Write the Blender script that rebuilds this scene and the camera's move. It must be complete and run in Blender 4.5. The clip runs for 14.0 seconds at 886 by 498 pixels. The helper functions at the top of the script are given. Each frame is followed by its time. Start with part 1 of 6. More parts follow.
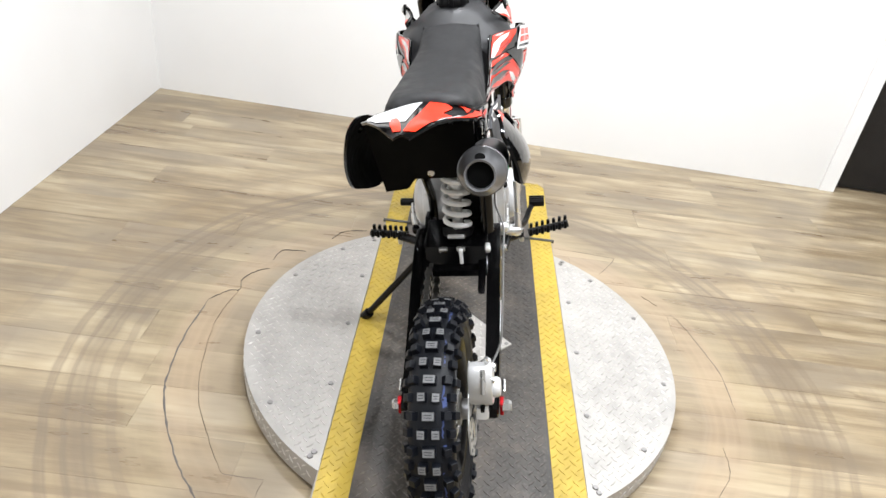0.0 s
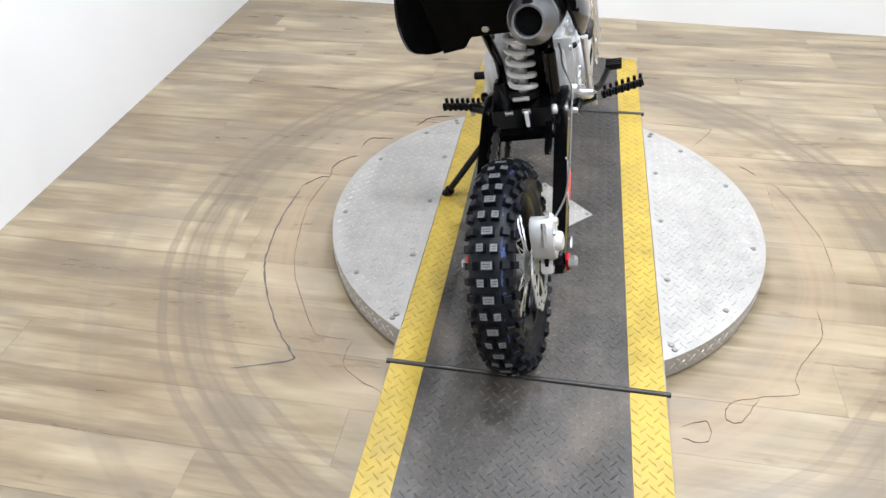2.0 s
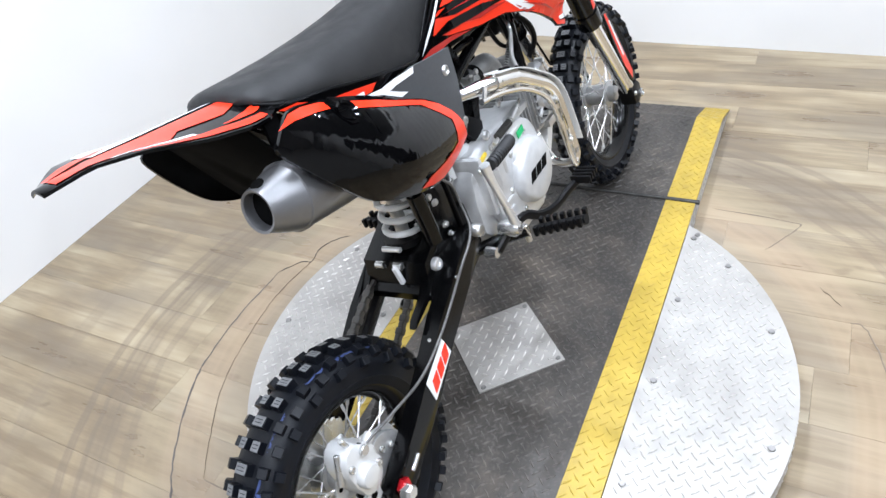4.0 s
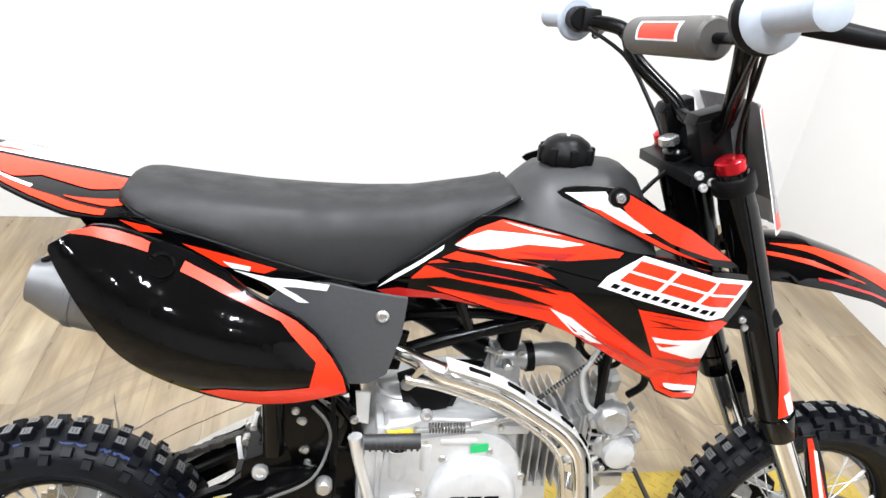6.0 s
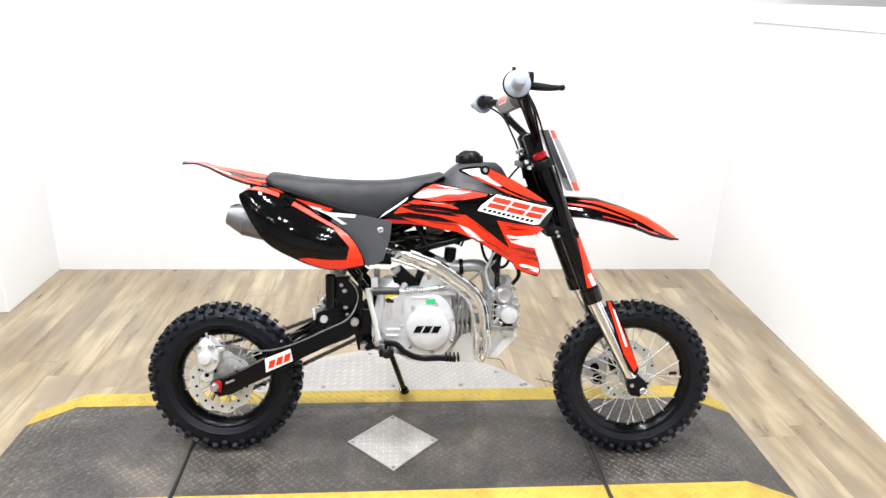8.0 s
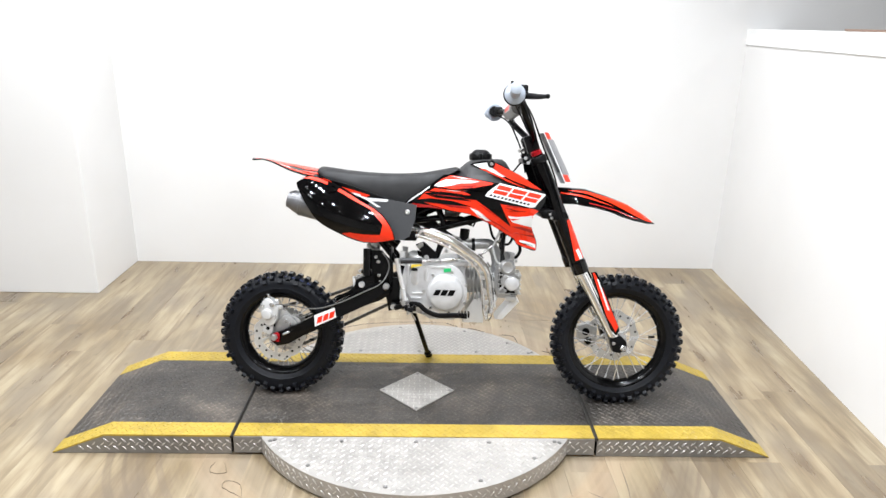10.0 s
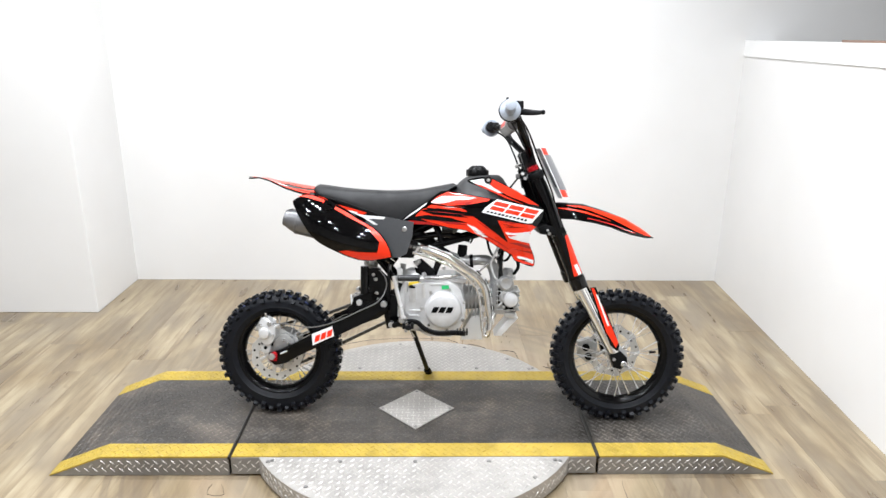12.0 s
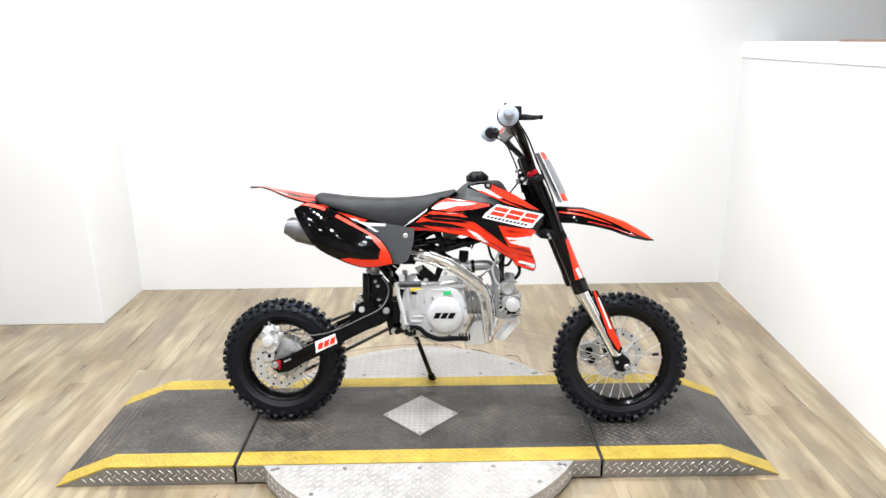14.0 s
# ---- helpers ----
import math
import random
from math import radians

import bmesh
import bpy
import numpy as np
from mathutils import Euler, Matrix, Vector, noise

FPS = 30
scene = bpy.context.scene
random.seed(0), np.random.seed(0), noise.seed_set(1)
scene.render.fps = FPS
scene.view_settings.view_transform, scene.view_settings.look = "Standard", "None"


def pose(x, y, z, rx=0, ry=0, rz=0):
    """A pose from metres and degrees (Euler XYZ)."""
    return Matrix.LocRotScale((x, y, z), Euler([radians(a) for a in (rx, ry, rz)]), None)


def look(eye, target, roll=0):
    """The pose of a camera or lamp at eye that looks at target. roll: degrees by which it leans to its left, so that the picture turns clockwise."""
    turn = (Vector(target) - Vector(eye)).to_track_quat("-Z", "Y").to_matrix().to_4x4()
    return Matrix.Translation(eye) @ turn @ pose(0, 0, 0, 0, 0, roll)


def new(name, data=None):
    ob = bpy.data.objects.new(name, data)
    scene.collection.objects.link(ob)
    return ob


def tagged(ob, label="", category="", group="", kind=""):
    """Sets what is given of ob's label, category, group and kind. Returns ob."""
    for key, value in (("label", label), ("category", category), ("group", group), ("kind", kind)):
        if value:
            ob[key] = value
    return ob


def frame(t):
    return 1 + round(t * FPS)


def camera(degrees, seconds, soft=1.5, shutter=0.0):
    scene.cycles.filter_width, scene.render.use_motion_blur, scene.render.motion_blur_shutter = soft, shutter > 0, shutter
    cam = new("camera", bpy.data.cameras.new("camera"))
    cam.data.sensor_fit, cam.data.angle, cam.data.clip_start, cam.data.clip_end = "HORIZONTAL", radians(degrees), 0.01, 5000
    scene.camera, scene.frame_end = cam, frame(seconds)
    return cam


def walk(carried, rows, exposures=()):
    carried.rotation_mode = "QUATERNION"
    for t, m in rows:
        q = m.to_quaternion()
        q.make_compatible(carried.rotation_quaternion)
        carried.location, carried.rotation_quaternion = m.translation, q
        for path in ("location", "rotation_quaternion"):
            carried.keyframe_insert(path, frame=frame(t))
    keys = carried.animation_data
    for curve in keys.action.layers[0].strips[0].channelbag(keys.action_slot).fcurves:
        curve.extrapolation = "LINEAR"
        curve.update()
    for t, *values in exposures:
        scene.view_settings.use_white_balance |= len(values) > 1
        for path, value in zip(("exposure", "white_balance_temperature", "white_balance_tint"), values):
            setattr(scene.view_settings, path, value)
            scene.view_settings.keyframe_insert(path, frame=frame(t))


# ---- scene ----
cam = camera(66.0, 14.0)
PATH = [
    (0, (-1.541, 0.106, 1.327), (0.158, 0.089, 0.271), 7.7),
    (0.5, (-1.557, 0.107, 1.245), (-0.012, 0.03, -0.024), 11.0),
    (1, (-1.579, 0.132, 1.205), (-0.124, 0.004, -0.161), 12.2),
    (1.5, (-1.599, 0.146, 1.22), (-0.117, -0.039, -0.111), 7.2),
    (2, (-1.612, -0.018, 1.268), (-0.106, 0.277, -0.015), -1.6),
    (2.5, (-1.572, -0.293, 1.275), (-0.131, 0.145, -0.042), -1.7),
    (3, (-1.431, -0.373, 1.261), (-0.06, 0.121, -0.109), -3.6),
    (3.5, (-1.143, -0.424, 1.293), (0.143, 0.258, -0.078), -9.6),
    (4, (-0.918, -0.511, 1.269), (0.357, 0.35, -0.01), -12.8),
    (4.2, (-0.825, -0.581, 1.281), (0.485, 0.372, 0.107), -6.2),
    (6.3, (-0.098, -0.756, 1.329), (0.145, 0.969, 0.345), 3.7),
    (6.5, (-0.109, -0.868, 1.325), (0.106, 0.904, 0.424), 1.7),
    (7, (-0.086, -1.21, 1.392), (0.177, 0.615, 0.619), 0.9),
    (7.5, (0.028, -1.542, 1.401), (0.233, 0.304, 0.66), 3.1),
    (8, (-0.023, -1.82, 1.413), (0.143, 0.047, 0.713), 1.9),
    (8.2, (-0.048, -1.923, 1.424), (0.086, -0.058, 0.714), 0.5),
    (10.3, (0.051, -2.316, 1.428), (0.086, -0.418, 0.801), 1.1),
    (10.5, (0.06, -2.315, 1.43), (0.098, -0.415, 0.806), 0.6),
    (11, (0.055, -2.315, 1.435), (0.091, -0.41, 0.827), 0.5),
    (11.5, (0.048, -2.303, 1.437), (0.068, -0.398, 0.83), 0.7),
    (12, (0.054, -2.295, 1.439), (0.089, -0.388, 0.837), 0.5),
    (12.5, (0.061, -2.298, 1.439), (0.082, -0.387, 0.847), 0.7),
    (13, (0.065, -2.306, 1.439), (0.077, -0.392, 0.859), 0.4),
    (13.5, (0.071, -2.305, 1.442), (0.098, -0.392, 0.86), -0.2),
    (14, (0.068, -2.303, 1.442), (0.088, -0.391, 0.856), -0.6),
]
walk(cam, [(t, look(eye, target, roll)) for t, eye, target, roll in PATH],
     [(0, 0.10, 6300, 10), (1.5, 0.05, 6100, 10), (2.5, -0.04, 5900, 10), (3.5, -0.05, 5750, 10), (4.2, 0.03, 5750, 10), (6.3, 0.28, 6250, 10), (8.2, 0.32, 6250, 10),
      (10.3, 0.04, 6200, 10), (12.4, 0.0, 6200, 10), (13.2, 0.10, 6200, 10), (14, 0.16, 6200, 10)])

# ---- world, lights and exposure ----
world = bpy.data.worlds.new("world")
scene.world = world
world.use_nodes = True
world.node_tree.nodes["Background"].inputs[0].default_value = (0.97, 0.98, 1.0, 1)
world.node_tree.nodes["Background"].inputs[1].default_value = 0.2

DECK = 0.075          # height of the turntable's deck
WALL_Y = 1.632        # back wall
BLOCK_X, BLOCK_Y = -1.725, 1.115   # the corner of the wall block beside the back wall
CEIL = 2.75
WEST, SOUTH, EAST = -3.6, -4.2, 4.6


def lamp(name, m, energy, size, colour=(0.98, 0.99, 1.0)):
    d = bpy.data.lights.new(name, "AREA")
    d.shape, d.size, d.energy, d.color = "DISK", size, energy, colour
    ob = new(name, d)
    ob.matrix_world = m
    return ob


# ---- materials ----
def material(name):
    m = bpy.data.materials.new(name)
    m.use_nodes = True
    nt = m.node_tree
    return m, nt, nt.nodes["Principled BSDF"]


def ramp_node(nt, fac, stops):
    r = nt.nodes.new("ShaderNodeValToRGB")
    els = r.color_ramp.elements
    while len(els) < len(stops):
        els.new(0.5)
    for e, (p, c) in zip(els, stops):
        e.position, e.color = p, (*c, 1) if len(c) == 3 else c
    nt.links.new(fac, r.inputs[0])
    return r


def mix_node(nt, fac, a, b, mode="MIX"):
    n = nt.nodes.new("ShaderNodeMix")
    n.data_type, n.blend_type = "RGBA", mode
    for sock, v in ((n.inputs[0], fac), (n.inputs[6], a), (n.inputs[7], b)):
        if hasattr(v, "links"):
            nt.links.new(v, sock)
        elif isinstance(v, (int, float)):
            sock.default_value = v
        else:
            sock.default_value = (*v, 1)
    return n.outputs[2]


def math_node(nt, op, a, b=0.0, c=0.0):
    n = nt.nodes.new("ShaderNodeMath")
    n.operation = op
    for sock, v in zip(n.inputs, (a, b, c)):
        if hasattr(v, "links"):
            nt.links.new(v, sock)
        else:
            sock.default_value = v
    return n.outputs[0]


def noise_node(nt, scale, detail=3.0, vec=None, rough=0.55):
    n = nt.nodes.new("ShaderNodeTexNoise")
    n.inputs["Scale"].default_value, n.inputs["Detail"].default_value, n.inputs["Roughness"].default_value = scale, detail, rough
    if vec is not None:
        nt.links.new(vec, n.inputs["Vector"])
    return n


def coords(nt, kind="Object", scale=None, obj=None):
    c = nt.nodes.new("ShaderNodeTexCoord")
    out = c.outputs[kind]
    if scale:
        mp = nt.nodes.new("ShaderNodeMapping")
        mp.inputs["Scale"].default_value = scale
        nt.links.new(out, mp.inputs[0])
        out = mp.outputs[0]
    return out


def position(nt, scale=(1, 1, 1)):
    g = nt.nodes.new("ShaderNodeNewGeometry")
    mp = nt.nodes.new("ShaderNodeMapping")
    mp.inputs["Scale"].default_value = scale
    nt.links.new(g.outputs["Position"], mp.inputs[0])
    return mp.outputs[0]


def bump_node(nt, height, strength, dist, bsdf):
    b = nt.nodes.new("ShaderNodeBump")
    b.inputs["Strength"].default_value, b.inputs["Distance"].default_value = strength, dist
    nt.links.new(height, b.inputs["Height"])
    nt.links.new(b.outputs[0], bsdf.inputs["Normal"])


def simple(name, colour, rough=0.5, metal=0.0, var=0.12, scale=60.0, bump=0.15, coat=0.0, fine=0.0006, spec=0.5):
    """A paint, plastic or metal with slight variation of tone and gloss and a fine relief."""
    m, nt, b = material(name)
    vec = coords(nt)
    n1, n2 = noise_node(nt, scale, 4, vec), noise_node(nt, scale * 0.12, 3, vec)
    f = math_node(nt, "MULTIPLY_ADD", n1.outputs[0], 0.6, math_node(nt, "MULTIPLY", n2.outputs[0], 0.4))
    dark = tuple(c * (1 - var) for c in colour)
    light = tuple(min(1, c * (1 + var)) for c in colour)
    nt.links.new(ramp_node(nt, f, [(0.3, dark), (0.7, light)]).outputs[0], b.inputs["Base Color"])
    nt.links.new(ramp_node(nt, n2.outputs[0], [(0.3, (rough * 0.8,) * 3), (0.7, (min(1, rough * 1.2),) * 3)]).outputs[0], b.inputs["Roughness"])
    b.inputs["Metallic"].default_value = metal
    b.inputs["Coat Weight"].default_value = coat
    b.inputs["Coat Roughness"].default_value = 0.05
    b.inputs["Specular IOR Level"].default_value = spec
    if bump:
        bump_node(nt, n1.outputs[0], bump, fine, b)
    return m


def wall_paint():
    m, nt, b = material("white_wall_paint")
    p = position(nt)
    big, fine = noise_node(nt, 0.9, 4, p), noise_node(nt, 160, 2, p)
    scuff = noise_node(nt, 5.5, 5, p, 0.7)
    c = ramp_node(nt, big.outputs[0], [(0.3, (0.70, 0.692, 0.678)), (0.7, (0.76, 0.754, 0.743))]).outputs[0]
    s = ramp_node(nt, scuff.outputs[0], [(0.70, (0, 0, 0)), (0.80, (0.35, 0.35, 0.35))]).outputs[0]
    nt.links.new(mix_node(nt, s, c, (0.66, 0.65, 0.63)), b.inputs["Base Color"])
    b.inputs["Roughness"].default_value = 0.55
    bump_node(nt, fine.outputs[0], 0.12, 0.001, b)
    return m


def plank_wood():
    """Grey-tan vinyl planks along y, with worn rings round the turntable."""
    m, nt, b = material("vinyl_plank")
    info = nt.nodes.new("ShaderNodeObjectInfo")
    g = nt.nodes.new("ShaderNodeNewGeometry")
    shift = nt.nodes.new("ShaderNodeVectorMath")
    shift.operation = "MULTIPLY_ADD"
    rnd = nt.nodes.new("ShaderNodeCombineXYZ")
    for n in range(3):
        nt.links.new(info.outputs["Random"], rnd.inputs[n])
    nt.links.new(rnd.outputs[0], shift.inputs[0])
    shift.inputs[1].default_value = (37, 91, 13)
    nt.links.new(g.outputs["Position"], shift.inputs[2])
    def scaled(s):
        mp = nt.nodes.new("ShaderNodeMapping")
        mp.inputs["Scale"].default_value = s
        nt.links.new(shift.outputs[0], mp.inputs[0])
        return mp.outputs[0]
    warp = noise_node(nt, 1.0, 2, scaled((5, 2.2, 1)), 0.5)
    bent = nt.nodes.new("ShaderNodeVectorMath")
    bent.operation = "MULTIPLY_ADD"
    nt.links.new(warp.outputs["Color"], bent.inputs[0])
    bent.inputs[1].default_value = (0.9, 0.3, 0)
    nt.links.new(scaled((13, 2.3, 1)), bent.inputs[2])
    grain = noise_node(nt, 1.0, 6, scaled((85, 5.0, 1)), 0.65)
    cloud = noise_node(nt, 1.0, 5, bent.outputs[0], 0.52)
    blotch = noise_node(nt, 1.0, 3, scaled((6, 2.6, 1)), 0.5)
    knots = noise_node(nt, 1.0, 2, scaled((19, 9, 1)), 0.5)
    wide = noise_node(nt, 1.6, 4, g.outputs["Position"])
    f = math_node(nt, "MULTIPLY_ADD", grain.outputs[0], 0.20, math_node(nt, "MULTIPLY", cloud.outputs[0], 0.80))
    base = ramp_node(nt, f, [(0.33, (0.178, 0.133, 0.084)), (0.44, (0.262, 0.206, 0.128)), (0.54, (0.338, 0.272, 0.173)), (0.67, (0.412, 0.344, 0.231))]).outputs[0]
    grey = mix_node(nt, ramp_node(nt, blotch.outputs[0], [(0.48, (0, 0, 0)), (0.66, (0.75, 0.75, 0.75))]).outputs[0], base, (0.208, 0.170, 0.122))
    tone = ramp_node(nt, info.outputs["Random"], [(0.0, (0.90, 0.89, 0.88)), (0.5, (1.0, 1.0, 1.0)), (1.0, (1.06, 1.06, 1.07))]).outputs[0]
    toned = mix_node(nt, 1.0, grey, tone, "MULTIPLY")
    worn = ramp_node(nt, wide.outputs[0], [(0.34, (0.84, 0.79, 0.73)), (0.52, (1.0, 1.0, 1.0)), (0.70, (1.07, 1.07, 1.08))]).outputs[0]
    toned = mix_node(nt, 1.0, toned, worn, "MULTIPLY")
    streak_ = noise_node(nt, 1.0, 5, scaled((34, 1.7, 1)), 0.6)
    veins = ramp_node(nt, streak_.outputs[0], [(0.50, (0, 0, 0)), (0.64, (0.62, 0.62, 0.62))]).outputs[0]
    toned = mix_node(nt, veins, toned, (0.172, 0.124, 0.073))
    knot = ramp_node(nt, knots.outputs[0], [(0.70, (0, 0, 0)), (0.78, (0.55, 0.55, 0.55))]).outputs[0]
    toned = mix_node(nt, knot, toned, (0.12, 0.082, 0.05))
    # worn and dirty rings swept by loads turning on the table
    flat = nt.nodes.new("ShaderNodeVectorMath")
    flat.operation = "MULTIPLY"
    flat.inputs[1].default_value = (1, 1, 0)
    nt.links.new(g.outputs["Position"], flat.inputs[0])
    ln = nt.nodes.new("ShaderNodeVectorMath")
    ln.operation = "LENGTH"
    nt.links.new(flat.outputs[0], ln.inputs[0])
    rad = ln.outputs["Value"]
    patch = noise_node(nt, 2.3, 4, g.outputs["Position"])
    wob = math_node(nt, "MULTIPLY_ADD", patch.outputs[0], 0.06, math_node(nt, "SUBTRACT", rad, 0.03))
    fine = nt.nodes.new("ShaderNodeTexNoise")
    fine.noise_dimensions = "1D"
    fine.inputs["Scale"].default_value, fine.inputs["Detail"].default_value = 70, 2
    nt.links.new(wob, fine.inputs["W"])
    def ring(r, w, amount, lines=0.0):
        d = math_node(nt, "ABSOLUTE", math_node(nt, "SUBTRACT", wob, r))
        v = math_node(nt, "SUBTRACT", 1.0, math_node(nt, "DIVIDE", d, w))
        v = math_node(nt, "MINIMUM", math_node(nt, "MULTIPLY", math_node(nt, "MAXIMUM", v, 0.0), 2.5), 1.0)
        v = math_node(nt, "MULTIPLY", v, math_node(nt, "MULTIPLY_ADD", patch.outputs[0], 1.3, -0.05))
        if lines:
            v = math_node(nt, "MULTIPLY", v, math_node(nt, "MULTIPLY_ADD", fine.outputs[0], lines * 2, 1 - lines))
        return math_node(nt, "MINIMUM", math_node(nt, "MULTIPLY", v, amount), 1.0)
    out = toned
    for r, w, a, c, l in ((0.765, 0.075, 0.8, (0.365, 0.272, 0.180), 0.5), (0.675, 0.05, 0.6, (0.30, 0.245, 0.18), 0.2), (0.86, 0.06, 0.35, (0.36, 0.29, 0.18), 0.6),
                          (1.010, 0.050, 0.82, (0.165, 0.126, 0.086), 0.8), (1.085, 0.016, 0.8, (0.16, 0.122, 0.085), 0.6), (0.930, 0.014, 0.6, (0.17, 0.13, 0.09), 0.6), (1.26, 0.03, 0.35, (0.18, 0.14, 0.10), 0.6)):
        out = mix_node(nt, ring(r, w, a, l), out, c)
    nt.links.new(out, b.inputs["Base Color"])
    nt.links.new(ramp_node(nt, cloud.outputs[0], [(0.3, (0.26,) * 3), (0.7, (0.42,) * 3)]).outputs[0], b.inputs["Roughness"])
    b.inputs["Specular IOR Level"].default_value = 0.6
    bump_node(nt, grain.outputs[0], 0.25, 0.0012, b)
    return m


def tread_metal(name, colour, worn, rough, metal, wear_at=0.62, dirt=0.5):
    """Painted or bare tread plate; the paint is rubbed and dirty in patches."""
    m, nt, b = material(name)
    p = position(nt)
    a, c, fine = noise_node(nt, 3.2, 5, p, 0.6), noise_node(nt, 22, 4, p, 0.65), noise_node(nt, 240, 2, p)
    f = math_node(nt, "MULTIPLY_ADD", c.outputs[0], 0.5, math_node(nt, "MULTIPLY", a.outputs[0], 0.5))
    base = ramp_node(nt, f, [(0.35, tuple(v * dirt for v in colour)), (0.55, colour), (0.75, tuple(min(1, v * 1.12) for v in colour))]).outputs[0]
    rub = ramp_node(nt, f, [(wear_at, (0, 0, 0)), (wear_at + 0.1, (0.75, 0.75, 0.75))]).outputs[0]
    nt.links.new(mix_node(nt, rub, base, worn), b.inputs["Base Color"])
    nt.links.new(ramp_node(nt, c.outputs[0], [(0.3, (rough * 0.75,) * 3), (0.7, (min(1, rough * 1.25),) * 3)]).outputs[0], b.inputs["Roughness"])
    b.inputs["Metallic"].default_value = metal
    bump_node(nt, fine.outputs[0], 0.2, 0.0008, b)
    return m


def deck_coating(name, colour, lift):
    """Dark coating on tread plate: dusty bare patches, oily stains, fine grit and small pale scuffs."""
    m, nt, b = material(name)
    p = position(nt)
    dust, stain = noise_node(nt, 6.0, 6, p, 0.70), noise_node(nt, 2.6, 4, p, 0.6)
    grit, scuff, fine = noise_node(nt, 130, 3, p, 0.6), noise_node(nt, 17, 5, p, 0.75), noise_node(nt, 240, 2, p)
    base = ramp_node(nt, dust.outputs[0], [(0.34, tuple(v * 0.45 for v in colour)), (0.50, colour), (0.66, (colour[0] * 2.1, colour[1] * 2.0, colour[2] * 1.9))]).outputs[0]
    base = mix_node(nt, ramp_node(nt, stain.outputs[0], [(0.50, (0, 0, 0)), (0.64, (0.75, 0.75, 0.75))]).outputs[0], base, (0.018, 0.016, 0.014))
    base = mix_node(nt, ramp_node(nt, grit.outputs[0], [(0.52, (0, 0, 0)), (0.68, (0.45, 0.45, 0.45))]).outputs[0], base, (0.14, 0.125, 0.11))
    base = mix_node(nt, ramp_node(nt, scuff.outputs[0], [(0.66, (0, 0, 0)), (0.76, (lift, lift, lift))]).outputs[0], base, (0.24, 0.22, 0.20))
    nt.links.new(base, b.inputs["Base Color"])
    nt.links.new(ramp_node(nt, dust.outputs[0], [(0.35, (0.40,) * 3), (0.65, (0.62,) * 3)]).outputs[0], b.inputs["Roughness"])
    b.inputs["Specular IOR Level"].default_value = 0.6
    bump_node(nt, fine.outputs[0], 0.25, 0.0008, b)
    return m


M_WALL = wall_paint()
M_PLANK = plank_wood()
M_UNDER = simple("floor_screed", (0.10, 0.075, 0.05), 0.8)
M_STRIP = simple("brown_strip_wood", (0.20, 0.13, 0.095), 0.6, scale=20)
# unseen ceiling and walls; their grey is set for fill light and reflections
M_CEIL = simple("grey_ceiling_paint", (0.28, 0.28, 0.285), 0.8, scale=3)
M_BACK = simple("grey_closing_wall", (0.42, 0.41, 0.395), 0.7, scale=2)
M_HINGE = simple("dark_hinge_steel", (0.05, 0.048, 0.045), 0.45, 0.7, var=0.4, scale=40)
M_TRIM = simple("white_trim_gloss", (0.80, 0.80, 0.79), 0.35, scale=8, var=0.04)
M_DOOR = simple("black_door_paint", (0.010, 0.010, 0.011), 0.22, scale=14, var=0.3)
M_DECK = deck_coating("dark_deck_coating", (0.051, 0.044, 0.037), 0.6)
M_YELLOW = tread_metal("yellow_edge_paint", (0.43, 0.305, 0.042), (0.30, 0.22, 0.08), 0.45, 0.0, 0.66, 0.72)
M_BARE = tread_metal("bare_tread_steel", (0.43, 0.41, 0.382), (0.48, 0.46, 0.43), 0.40, 0.35, 0.60, 0.84)
# side plates are a darker steel than the top plates
M_SIDE = tread_metal("dark_side_steel", (0.27, 0.26, 0.245), (0.42, 0.41, 0.39), 0.42, 0.35, 0.58, 0.70)
# bars paler than the plate: polished tops with their highlights put into the colour
M_BAREMARK = tread_metal("polished_glint_mark", (0.60, 0.578, 0.545), (0.68, 0.66, 0.63), 0.38, 0.60, 0.55, 0.85)
# bars paler than the deck: rubbed tops, and caught light put in the colour
M_DECKMARK = deck_coating("rubbed_glint_deck_mark", (0.105, 0.093, 0.080), 0.9)
M_DARK = simple("dark_rubber_seal", (0.012, 0.012, 0.012), 0.7)
M_SCREW = simple("grey_screw_steel", (0.30, 0.29, 0.28), 0.4, 0.8)
M_CRACK = simple("torn_vinyl_edge", (0.10, 0.088, 0.080), 0.7)
M_TEAR = simple("worn_glare_vinyl_edge", (0.19, 0.15, 0.11), 0.7)


# ---- mesh helpers ----
def mesh_of(name, bm, mat, smooth=False, mats=()):
    me = bpy.data.meshes.new(name)
    bmesh.ops.recalc_face_normals(bm, faces=bm.faces)
    bm.to_mesh(me)
    bm.free()
    for mm in (mat, *mats):
        me.materials.append(mm)
    if smooth:
        me.polygons.foreach_set("use_smooth", [True] * len(me.polygons))
        me.set_sharp_from_angle(angle=radians(38))
    return me


def part(name, bm, mat, parent, label="", smooth=True, mats=()):
    ob = new(name, mesh_of(name, bm, mat, smooth, mats))
    ob.parent = parent
    return tagged(ob, label) if label else ob


def thing(name, bm, mat, label, category, group="", kind="", smooth=False, m=None):
    ob = new(name, mesh_of(name, bm, mat, smooth)) if bm else new(name)
    if m is not None:
        ob.matrix_world = m
    return tagged(ob, label, category, group, kind)


